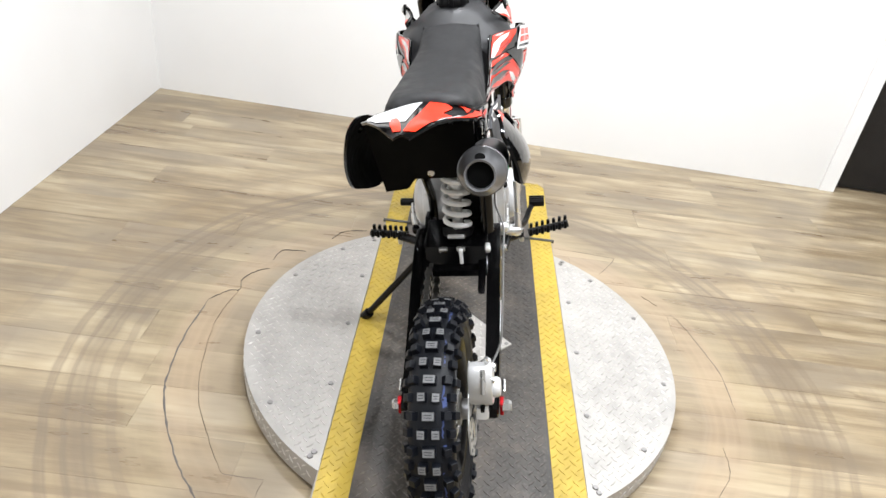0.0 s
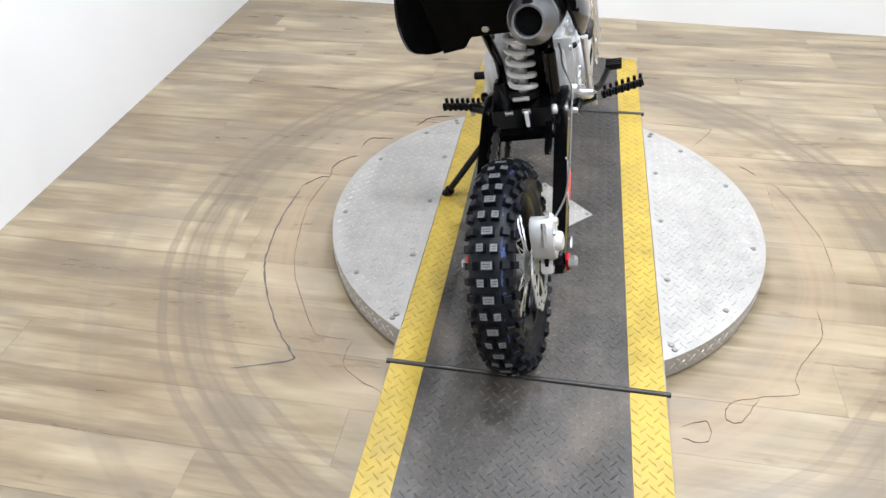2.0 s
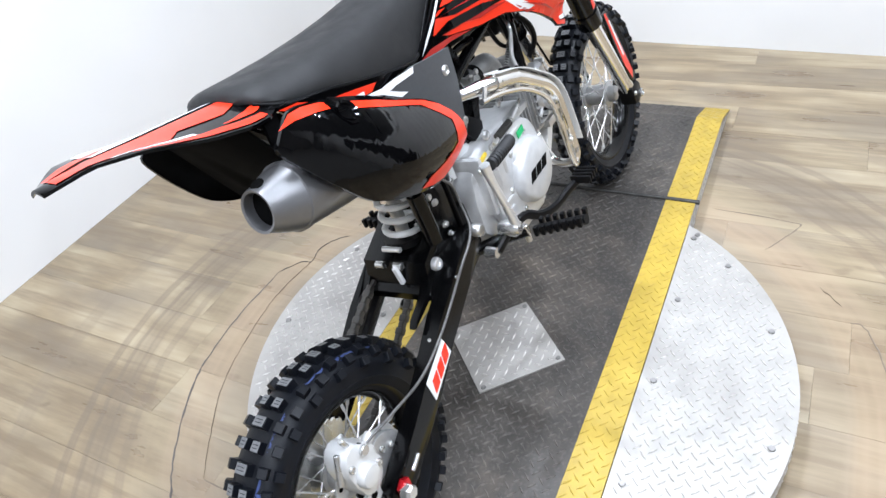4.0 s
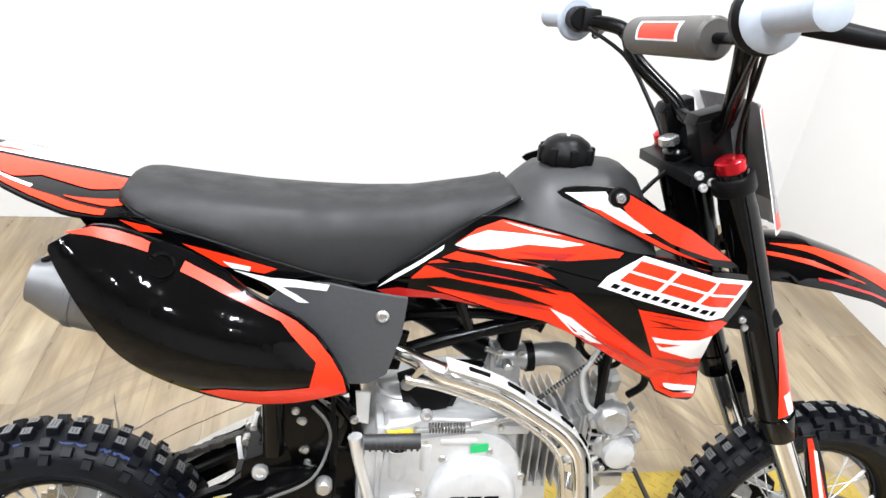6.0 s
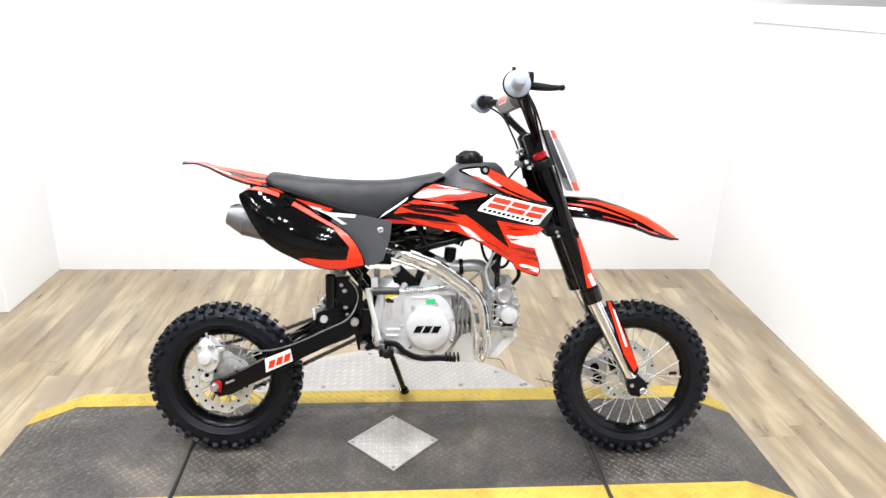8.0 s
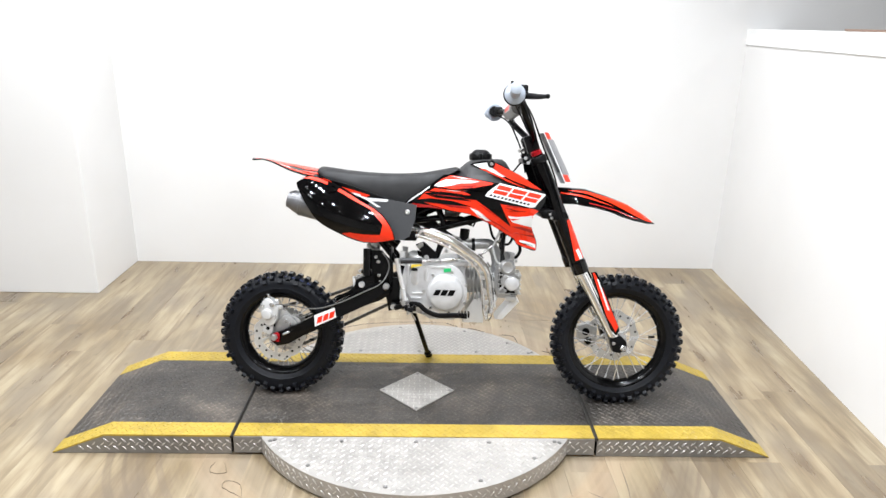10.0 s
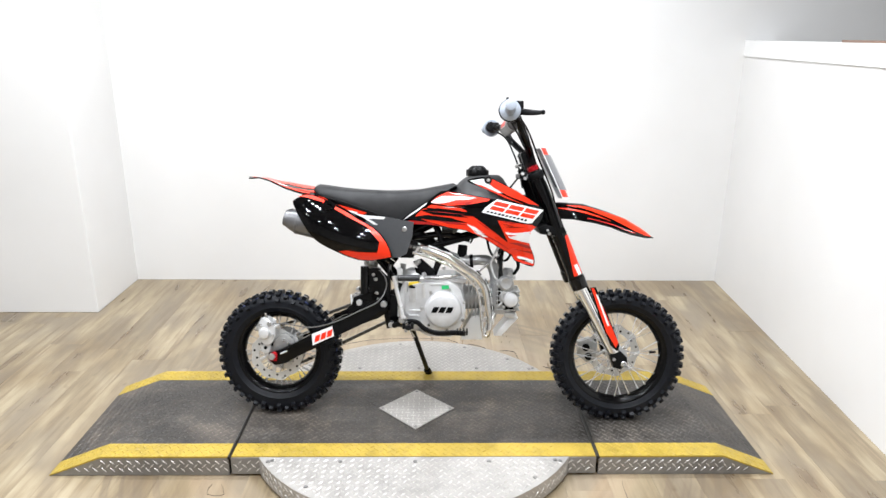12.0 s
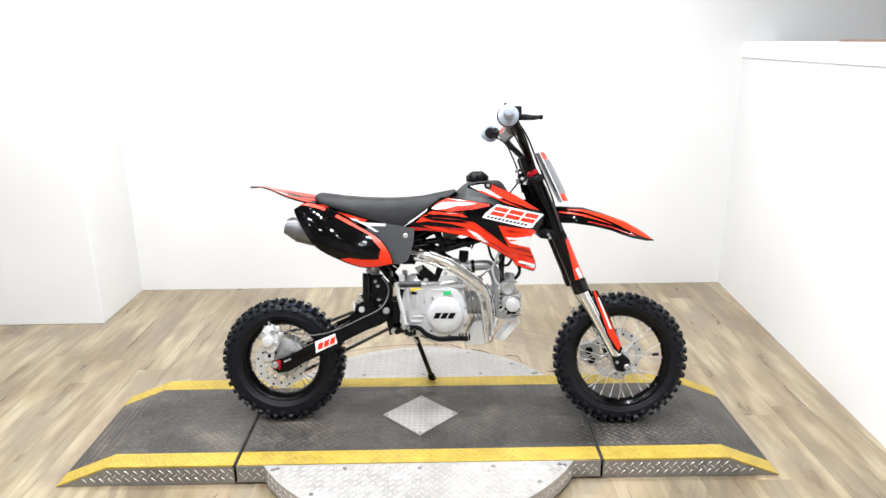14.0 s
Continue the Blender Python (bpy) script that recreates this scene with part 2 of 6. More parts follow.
def box(lo, hi, bevel=0.0, bm=None, m=None):
    bm = bm or bmesh.new()
    r = bmesh.ops.create_cube(bm, size=1)
    vs = r["verts"]
    for v in vs:
        v.co = Vector([lo[i] + (v.co[i] + 0.5) * (hi[i] - lo[i]) for i in range(3)])
    if bevel:
        es = list({e for v in vs for e in v.link_edges})
        out = bmesh.ops.bevel(bm, geom=es, offset=bevel, segments=2, profile=0.6, affect="EDGES")
        vs = list({v for f in out["faces"] for v in f.verts} | {v for v in vs if v.is_valid})
    if m is not None:
        bmesh.ops.transform(bm, matrix=m, verts=[v for v in vs if v.is_valid])
    return bm


def prism(poly, z0, z1, bm=None):
    """A flat outline in x and y, drawn up from z0 to z1."""
    bm = bm or bmesh.new()
    lo = [bm.verts.new((x, y, z0)) for x, y in poly]
    hi = [bm.verts.new((x, y, z1)) for x, y in poly]
    n = len(poly)
    for i in range(n):
        bm.faces.new((lo[i], lo[(i + 1) % n], hi[(i + 1) % n], hi[i]))
    bm.faces.new(lo[::-1])
    bm.faces.new(hi)
    return bm


# ---- the room ----
# front partition: its face runs from the back corner to the doorway, slightly askew
PA, PB = Vector((1.80, WALL_Y)), Vector((1.612, -1.735))
DIR = (PB - PA).normalized()
OUT = Vector((-DIR.y, DIR.x))
if OUT.x < 0:
    OUT = -OUT
LEDGE = 1.418


def along(s, d):
    """A point s metres along the partition from the corner and d metres behind its face."""
    p = PA + DIR * s + OUT * d
    return (p.x, p.y)


LEN = (PB - PA).length
thing("wall_north", box((BLOCK_X - 0.02, WALL_Y, 0), (EAST, WALL_Y + 0.12, CEIL)), M_WALL, "plain white painted wall behind the turntable", "wall", kind="structure")
thing("wall_block", box((WEST, BLOCK_Y, 0), (BLOCK_X, WALL_Y + 0.12, CEIL), 0.004), M_WALL, "white painted wall block that steps forward beside the back wall", "wall", kind="structure")
thing("wall_west", box((WEST - 0.12, SOUTH - 0.12, 0), (WEST, WALL_Y + 0.12, CEIL)), M_BACK, "unseen plain grey side wall", "wall", kind="structure")
thing("wall_south", box((WEST, SOUTH - 0.12, 0), (EAST, SOUTH, CEIL)), M_BACK, "unseen plain grey wall", "wall", kind="structure")
thing("wall_east", box((EAST, SOUTH - 0.12, 0), (EAST + 0.12, WALL_Y + 0.12, CEIL)), M_WALL, "plain white wall beyond the partition", "wall", kind="structure")
thing("wall_partition", prism([along(0, 0), along(LEN, 0), along(LEN, 0.14), along(0, 0.14)], 0, LEDGE - 0.085), M_WALL,
      "low white partition wall with a cap board on top", "wall", kind="structure")
thing("trim_ledge", prism([along(0, -0.008), along(LEN + 0.02, -0.008), along(LEN + 0.02, 0.17), along(0, 0.17)], LEDGE - 0.085, LEDGE), M_TRIM,
      "white cap board along the top of the partition", "ledge", kind="structure")
thing("trim_door", prism([along(LEN + 0.001, -0.012), along(LEN + 0.07, -0.012), along(LEN + 0.07, 0.16), along(LEN + 0.001, 0.16)], 0, 2.1), M_TRIM,
      "white painted door jamb beside the black door", "door frame", kind="structure")
thing("wall_beside_door", prism([along(LEN + 1.0, 0), along(LEN + 2.6, 0), along(LEN + 2.6, 0.14), along(LEN + 1.0, 0.14)], 0, CEIL), M_WALL,
      "white wall on the far side of the door", "wall", kind="structure")
door = thing("door_1", prism([along(LEN + 0.072, 0.05), along(LEN + 0.998, 0.05), along(LEN + 0.998, 0.095), along(LEN + 0.072, 0.095)], 0.012, 2.1), M_DOOR,
             "closed glossy black door in a white frame", "door", kind="structure")
hb = box((-0.011, -0.06, -0.011), (0.011, 0.06, 0.011), 0.004)
handle = part("door_handle", hb, M_SCREW, door, "steel lever handle")
hx, hy = along(LEN + 0.90, 0.03)
handle.matrix_world = Matrix.Translation((hx, hy, 1.0))
thing("trim_over_door", prism([along(LEN + 0.071, 0), along(LEN + 0.999, 0), along(LEN + 0.999, 0.14), along(LEN + 0.071, 0.14)], 2.104, CEIL), M_WALL,
      "white wall over the black door", "wall", kind="structure")
thing("ceiling", box((WEST - 0.12, SOUTH - 0.12, CEIL), (EAST + 0.12, WALL_Y + 0.12, CEIL + 0.1)), M_CEIL, "unseen plain grey ceiling", "ceiling", kind="structure")
bx, by = along(1.0, 0.02)
strip = thing("wooden_strip", box((-0.012, -1.0, 0), (0.012, 0, 0.010), 0.002), M_STRIP, "thin brown wooden strip lying on the partition's ledge", "strip",
              m=Matrix.Translation((bx, by, LEDGE)) @ Matrix.Rotation(radians(-3.2), 4, "Z"))

# ceiling lamps out of view; layout and powers chosen to balance the room
M_BULB, _, bb = material("lamp_glow")
bb.inputs["Emission Color"].default_value = (1, 0.97, 0.92, 1)
bb.inputs["Emission Strength"].default_value = 12
bb.inputs["Base Color"].default_value = (0.9, 0.9, 0.9, 1)
# the last one is added to brighten the space beyond the partition
LAMPS = [(x, y) for x in (-2.45, -1.4, -0.35, 0.7) for y in (-2.4, -1.45, -0.5, 0.45) if (x, y) != (-2.45, 0.45)] + [(3.0, -0.6)]
for lx, ly in LAMPS:
    bm = bmesh.new()
    bmesh.ops.create_cone(bm, cap_ends=True, segments=24, radius1=0.062, radius2=0.07, depth=0.03, matrix=Matrix.Translation((0, 0, -0.015)))
    fixture = thing("ceiling_lamp", bm, M_TRIM, "unseen round white ceiling lamp, switched on", "lamp", group="ceiling lamps", smooth=True, m=Matrix.Translation((lx, ly, CEIL)))
    bm = bmesh.new()
    bmesh.ops.create_cone(bm, cap_ends=True, segments=24, radius1=0.045, radius2=0.045, depth=0.006, matrix=Matrix.Translation((0, 0, -0.034)))
    part("diffuser", bm, M_BULB, fixture)
    lamp("lamp_light", pose(lx, ly, CEIL - 0.05), {-2.4: 13, -1.45: 16, -0.5: 20, 0.45: 23}.get(ly, 11.5) * {-2.45: 0.65, -1.4: 0.8, -0.35: 1.1, 0.7: 1.2}.get(lx, 1.0), 0.09)


# ---- turntable and ramps ----
def tread_marks(x0, x1, y0, y1, z, pitch=0.0208, inside=None, h=0.0020, l=0.0118, w=0.0027, face=None, turn=45):
    """Raised lens-shaped bars of tread plate, each end towards the side of the next. face maps (u, v, height) to a place."""
    ct, st_ = math.cos(radians(turn)), math.sin(radians(turn))
    mx, my = (x0 + x1) / 2, (y0 + y1) / 2
    n = int(math.hypot(x1 - x0, y1 - y0) / 2 / pitch) + 1
    edge = 0.0065
    verts, faces = [], []
    for i in range(-n, n + 1):
        for j in range(-n, n + 1):
            cx, cy = mx + pitch * ((i + 0.5) * ct - (j + 0.5) * st_), my + pitch * ((i + 0.5) * st_ + (j + 0.5) * ct)
            if not (x0 + edge < cx < x1 - edge and y0 + edge < cy < y1 - edge) or (inside and not inside(cx, cy)):
                continue
            a = radians(turn + (90 if (i + j) % 2 else 0))
            ca, sa = math.cos(a), math.sin(a)
            k = len(verts)
            for u, v, q in ((-l, 0, 0), (0, -w, 0), (l, 0, 0), (0, w, 0), (-l * 0.55, 0, h), (l * 0.55, 0, h)):
                verts.append((cx + u * ca - v * sa, cy + u * sa + v * ca, z + q))
            faces += [(k, k + 1, k + 5, k + 4), (k + 1, k + 2, k + 5), (k + 2, k + 3, k + 5), (k + 3, k, k + 4, k + 5)]
    if face:
        verts = [face(*v) for v in verts]
    return verts, faces


def raw_part(name, verts, faces, mat, parent, label=""):
    me = bpy.data.meshes.new(name)
    me.from_pydata(verts, [], faces)
    me.materials.append(mat)
    ob = new(name, me)
    ob.parent = parent
    return tagged(ob, label, kind="stuff")


W, YB, J, TOPX, TOE = 0.304, 0.227, 0.622, 1.055, 1.235
RIM = 0.607

turntable = thing("turntable", None, None, "round steel turntable with a dark deck lane and yellow edge stripes", "turntable")
# two bare plate segments beside the lane
def disc_segment(sign):
    bm = bmesh.new()
    a0 = math.asin((W + 0.002) / RIM)
    pts = [(RIM * math.cos(a), RIM * math.sin(a) * sign) for a in np.linspace(a0, math.pi - a0, 49)]
    return prism([(float(x), float(y)) for x, y in pts], 0.010, DECK - 0.001, bm)
for sign, lab in ((1, "bare tread plate, bright worn steel"), (-1, "bare tread plate, bright worn steel")):
    seg = part("plate", disc_segment(sign), M_BARE, turntable, lab, smooth=False)
    ins = lambda x, y: math.hypot(x, y) < RIM - 0.014
    v, f = tread_marks(-RIM, RIM, W + 0.004 if sign > 0 else -RIM, RIM if sign > 0 else -W - 0.004, DECK - 0.001, inside=ins)
    raw_part("tread", v, f, M_BAREMARK, seg)
    # rim face
    a0 = math.asin((W + 0.01) / RIM)
    span = (math.pi - 2 * a0) * RIM
    v, f = tread_marks(0, span, 0.014, DECK - 0.004, 0, face=lambda u, w_, q: ((RIM + q) * math.cos(a0 + u / RIM), sign * (RIM + q) * math.sin(a0 + u / RIM), w_))
    raw_part("tread", v, f, M_BAREMARK, seg)
    for k, a in enumerate((a0 + 0.06, 0.82, 1.2, 1.72, 2.2, math.pi - a0 - 0.06)):
        for r in ((0.575,) if k % 2 else (0.575, )):
            bm = bmesh.new()
            bmesh.ops.create_cone(bm, cap_ends=True, segments=10, radius1=0.0075, radius2=0.006, depth=0.003, matrix=Matrix.Translation((r * math.cos(a), sign * r * math.sin(a), DECK + 0.001)))
            part("screw", bm, M_SCREW, seg)
    for x in (-0.487, -0.247, 0.004, 0.25, 0.49):
        bm = bmesh.new()
        bmesh.ops.create_cone(bm, cap_ends=True, segments=10, radius1=0.0075, radius2=0.006, depth=0.003, matrix=Matrix.Translation((x, sign * 0.333, DECK + 0.001)))
        part("screw", bm, M_SCREW, seg)
lane = part("lane", box((-J + 0.004, -YB, 0.012), (J - 0.004, YB, DECK)), M_DECK, turntable, "dark coated lane of tread plate, scuffed", smooth=False)
v, f = tread_marks(-J + 0.01, J - 0.01, -YB + 0.002, YB - 0.002, DECK, inside=lambda x, y: abs(x) + abs(y) > 0.15)
raw_part("tread", v, f, M_DECKMARK, lane)
for sign in (1, -1):
    y0, y1 = (YB + 0.0005, W) if sign > 0 else (-W, -YB - 0.0005)
    st = part("edge_stripe", box((-J + 0.004, y0, 0.012), (J - 0.004, y1, DECK + 0.0006)), M_YELLOW, turntable, "yellow painted edge stripe, scratched", smooth=False)
    v, f = tread_marks(-J + 0.01, J - 0.01, y0, y1, DECK + 0.0006)
    raw_part("tread", v, f, M_YELLOW, st)
    for x0, x1 in ((-J + 0.004, -0.50), (0.50, J - 0.004)):
        yy = sign * (W + 0.0005)
        side = part("side_plate", box((x0, min(yy, yy + sign * 0.003), 0.010), (x1, max(yy, yy + sign * 0.003), DECK - 0.003)), M_SIDE, turntable, "bare tread side plate", smooth=False)
        v, f = tread_marks(x0 + 0.004, x1 - 0.004, 0.012, DECK - 0.006, 0, face=lambda u, w_, q: (u, yy + sign * (0.003 + q), w_))
        raw_part("tread", v, f, M_BAREMARK, side)
for sx in (-1, 1):
    bm = bmesh.new()
    bmesh.ops.create_cone(bm, cap_ends=True, segments=12, radius1=0.0062, radius2=0.0062, depth=2 * W + 0.02, matrix=Matrix.Translation((sx * J, 0, DECK + 0.0005)) @ Matrix.Rotation(radians(90), 4, "X"))
    part("hinge_rod", bm, M_HINGE, turntable, "dark steel hinge rod at the joint")
# diamond cover in the middle
D = 0.143
cover = part("cover_plate", prism([(D, 0.002), (0, D), (-D, 0.002), (0, -D)], DECK + 0.0005, DECK + 0.004), M_BARE, turntable, "square bare tread cover plate, set cornerwise", smooth=False)
v, f = tread_marks(-D, D, -D, D, DECK + 0.004, inside=lambda x, y: abs(x) + abs(y) < D - 0.014, turn=0)
raw_part("tread", v, f, M_BAREMARK, cover)
for x, y in ((D - 0.016, 0), (-D + 0.016, 0), (0, D - 0.016), (0, -D + 0.016)):
    bm = bmesh.new()
    bmesh.ops.create_cone(bm, cap_ends=True, segments=10, radius1=0.006, radius2=0.005, depth=0.002, matrix=Matrix.Translation((x, y, DECK + 0.005)))
    part("screw", bm, M_SCREW, cover)
part("bearing_base", prism([(0.45 * math.cos(a), 0.45 * math.sin(a)) for a in np.linspace(0, 2 * math.pi, 40, endpoint=False)], 0.0, 0.0119), M_DARK, turntable, "dark bearing base under the deck", smooth=False)


def ramp(sign):
    """A fixed approach ramp: level top, then a slope down to the floor. sign: +1 towards the partition."""
    ob = thing("ramp", None, None, "dark tread plate ramp with yellow stripes and bare steel sides", "ramp", group="ramps of the turntable")
    x0, x1, x2 = J + 0.006, TOPX, TOE
    slope = (DECK - 0.004) / (x2 - x1)
    def zz(x):
        return DECK if x <= x1 else DECK - (x - x1) * slope
    def strip(y0, y1, lift):
        bm = bmesh.new()
        rows = []
        for x in (x0, x1, x2):
            rows.append([bm.verts.new((sign * x, y, z)) for y, z in ((y0, zz(x) + lift), (y1, zz(x) + lift), (y1, max(0.0005, zz(x) - 0.006)), (y0, max(0.0005, zz(x) - 0.006)))])
        for a, b in zip(rows, rows[1:]):
            for k in range(4):
                bm.faces.new((a[k], a[(k + 1) % 4], b[(k + 1) % 4], b[k]))
        bm.faces.new(rows[0])
        bm.faces.new(rows[-1])
        return bm
    def marks(y0, y1, lift, mat, own):
        v, f = tread_marks(x0, x2 - 0.006, y0 + 0.002, y1 - 0.002, 0.0, face=lambda u, w_, q: (sign * u, w_, zz(u) + lift + q))
        raw_part("tread", v, f, mat, own)
    ln = part("lane", strip(-YB, YB, 0), M_DECK, ob, "dark coated lane of tread plate", smooth=False)
    marks(-YB, YB, 0, M_DECKMARK, ln)
    for sg in (1, -1):
        y0, y1 = (YB + 0.0005, W) if sg > 0 else (-W, -YB - 0.0005)
        st = part("edge_stripe", strip(y0, y1, 0.0006), M_YELLOW, ob, "yellow painted edge stripe", smooth=False)
        marks(y0, y1, 0.0006, M_YELLOW, st)
        bm = bmesh.new()
        yo, yi = sg * (W - 0.001), sg * (W - 0.006)
        rows = [[bm.verts.new((sign * x, y, z)) for y in (yi, yo) for z in ((0.002, zz(x) - 0.0065) if x < x2 else (0.001, 0.0012))] for x in (x0, x1, x2)]
        for a, b in zip(rows, rows[1:]):
            for k, l in ((0, 1), (1, 3), (3, 2), (2, 0)):
                bm.faces.new((a[k], a[l], b[l], b[k]))
        bm.faces.new((rows[0][0], rows[0][1], rows[0][3], rows[0][2]))
        sp = part("side_plate", bm, M_SIDE, ob, "bare tread plate side", smooth=False)
        v, f = tread_marks(x0, x2, 0.008, DECK - 0.008, 0, inside=lambda u, w_: w_ < zz(u) - 0.016,
                           face=lambda u, w_, q: (sign * u, yo + sg * q, w_))
        raw_part("tread", v, f, M_BAREMARK, sp)
    part("end_plate", box((min(sign * (x0 - 0.001), sign * x0), -W + 0.006, 0.002), (max(sign * (x0 - 0.001), sign * x0), W - 0.006, DECK - 0.007)), M_DARK, ob, "black inner end plate", smooth=False)
    return ob


ramp(1)
ramp(-1)

# ---- materials of the motorcycle ----
M_RUBBER = simple("tyre_rubber", (0.0045, 0.0054, 0.0080), 0.44, var=0.25, scale=90, bump=0.3, spec=0.22)
M_PALETOP = simple("pale_tread_rubber", (0.15, 0.152, 0.156), 0.45, var=0.35, scale=160, bump=0.4)
M_GLOSSB = simple("gloss_black_plastic", (0.0012, 0.0012, 0.0014), 0.05, var=0.3, bump=0.0, spec=0.3)
M_FRAME = simple("gloss_black_frame_paint", (0.002, 0.002, 0.0022), 0.18, var=0.3, bump=0.03, spec=0.2)
M_SATIN = simple("satin_black_plastic", (0.004, 0.004, 0.0044), 0.40, var=0.2, spec=0.13)
M_SEAT = simple("black_seat_vinyl", (0.0120, 0.0120, 0.0124), 0.60, var=0.12, scale=220, bump=0.3, spec=0.36)
M_TANK = simple("matt_black_tank_plastic", (0.018, 0.018, 0.019), 0.52, var=0.10, scale=150, bump=0.2, spec=0.5)
M_RED = simple("red_orange_graphic", (0.78, 0.030, 0.006), 0.30, var=0.05, scale=30, bump=0.02, coat=0.12, spec=0.3)
M_DRED = simple("deep_red_graphic", (0.36, 0.012, 0.010), 0.24, var=0.15, scale=30, bump=0.02, coat=0.35)
M_WHITE = simple("white_graphic", (0.80, 0.80, 0.80), 0.26, var=0.03, scale=20, bump=0.02, coat=0.3)
M_ALLOY = simple("silver_engine_paint", (0.60, 0.60, 0.60), 0.38, 0.35, var=0.10, scale=50)
M_HOSE = simple("grey_braided_hose", (0.13, 0.127, 0.122), 0.45, 0.3, var=0.4, scale=300)
M_CAST = simple("cast_aluminium", (0.47, 0.47, 0.465), 0.38, 0.65, var=0.18, scale=80, bump=0.3)
M_CALIPER = simple("silver_caliper_paint", (0.62, 0.62, 0.615), 0.34, 0.3, var=0.06, scale=60)
M_CHROME = simple("polished_chrome", (0.84, 0.83, 0.81), 0.15, 1.0, var=0.05, scale=15, bump=0.02)
M_STEEL = simple("zinc_steel", (0.60, 0.60, 0.59), 0.28, 0.9, var=0.12)
M_SPOKE = simple("bright_spoke_steel", (0.80, 0.80, 0.80), 0.25, 0.7, var=0.05)
M_MUFF = simple("brushed_grey_muffler", (0.17, 0.17, 0.175), 0.34, 0.65, var=0.10, scale=40)
M_SPRING = simple("white_spring_paint", (0.78, 0.78, 0.77), 0.3, var=0.04)
M_REDAN = simple("red_anodised_metal", (0.55, 0.012, 0.02), 0.25, 0.7)
M_GRIP = simple("pale_grey_grip_rubber", (0.34, 0.375, 0.43), 0.5, var=0.08, scale=120)
M_CHAIN = simple("dark_chain_steel", (0.09, 0.086, 0.08), 0.36, 0.8, var=0.3)
M_YEL = simple("yellow_plastic", (0.75, 0.55, 0.03), 0.45)
M_GREEN = simple("green_sticker", (0.02, 0.42, 0.13), 0.4)
M_BLUEMARK = simple("blue_tyre_chalk", (0.035, 0.055, 0.16), 0.7)
M_PAD = simple("grey_bar_pad", (0.07, 0.066, 0.062), 0.35, spec=0.3)
M_PLATEIN = simple("smoky_number_plate", (0.20, 0.20, 0.21), 0.3)
M_DISC = simple("ground_disc_steel", (0.66, 0.655, 0.64), 0.34, 0.55, var=0.08, scale=90)
M_BAREAL = simple("bare_sheet_aluminium", (0.70, 0.70, 0.69), 0.42, 0.35, var=0.06, scale=30)
M_COVER = simple("dark_grey_cover_plastic", (0.052, 0.054, 0.058), 0.50, var=0.10, scale=150, bump=0.2, spec=0.45)
# near-black for shade in holes and gaps, also for black print and trim
M_INNER = simple("shade_and_trim_black", (0.003, 0.003, 0.003), 0.8, spec=0.05)

BIKE = pose(-0.510, 0.003, 0.084, 0, 0, -2.60) @ pose(0, 0, 0, -11.50, 0, 0)
bike = new("dirt_bike")
bike.matrix_world = BIKE
tagged(bike, "black, red and white dirt bike leaning on its side stand", "motorcycle")


# ---- shapes ----
def catmull(pts, n=6, closed=False):
    pts = [Vector(p) for p in pts]
    out, m = [], len(pts)
    for i in range(m if closed else m - 1):
        a = pts[(i - 1) % m] if closed or i else pts[0]
        b, c = pts[i], pts[(i + 1) % m]
        d = pts[(i + 2) % m] if closed or i + 2 < m else pts[-1]
        for k in range(n):
            t = k / n
            out.append(0.5 * ((2 * b) + (c - a) * t + (2 * a - 5 * b + 4 * c - d) * t * t + (3 * b - a - 3 * c + d) * t ** 3))
    return out if closed else out + [pts[-1]]


def tube(pts, r, seg=10, n=6, bm=None, flat=1.0):
    """A round tube along a smooth line; r may be a list, one for each given point. flat squeezes it in its second direction."""
    bm = bm or bmesh.new()
    line = catmull(pts, n) if len(pts) > 2 and n > 1 else [Vector(p) for p in pts]
    k = len(line)
    rr = [r] * k if not isinstance(r, (list, tuple)) else [float(np.interp(i / (k - 1), np.linspace(0, 1, len(r)), r)) for i in range(k)]
    rings, up = [], None
    for i, p in enumerate(line):
        d = (line[min(i + 1, k - 1)] - line[max(i - 1, 0)]).normalized()
        if up is None:
            up = Vector((0, 1, 0)) if abs(d.y) < 0.9 else Vector((0, 0, 1))
        side = d.cross(up).normalized()
        up = side.cross(d).normalized()
        rings.append([bm.verts.new(p + rr[i] * (math.cos(a) * side + math.sin(a) * flat * up)) for a in np.linspace(0, 2 * math.pi, seg, endpoint=False)])
    for a, b in zip(rings, rings[1:]):
        for j in range(seg):
            bm.faces.new((a[j], a[(j + 1) % seg], b[(j + 1) % seg], b[j]))
    bm.faces.new(rings[0][::-1])
    bm.faces.new(rings[-1])
    return bm


def lathe(profile, a, b, seg=24, bm=None):
    """A turned body about the line from a to b; the profile is (share of the line, radius)."""
    bm = bm or bmesh.new()
    a, b = Vector(a), Vector(b)
    d = (b - a)
    q = d.to_track_quat("Z", "Y").to_matrix()
    rings = []
    for s, r in profile:
        rings.append([bm.verts.new(a + d * s + q @ Vector((r * math.cos(t), r * math.sin(t), 0))) for t in np.linspace(0, 2 * math.pi, seg, endpoint=False)])
    for u, v in zip(rings, rings[1:]):
        for j in range(seg):
            bm.faces.new((u[j], u[(j + 1) % seg], v[(j + 1) % seg], v[j]))
    bm.faces.new(rings[0][::-1])
    bm.faces.new(rings[-1])
    return bm


def rod(a, b, r, seg=10, bevel=0.15, bm=None):
    return lathe([(0, r * (1 - bevel)), (min(0.2, r * bevel / max(1e-4, (Vector(b) - Vector(a)).length)), r), (1 - min(0.2, r * bevel / max(1e-4, (Vector(b) - Vector(a)).length)), r), (1, r * (1 - bevel))], a, b, seg, bm)


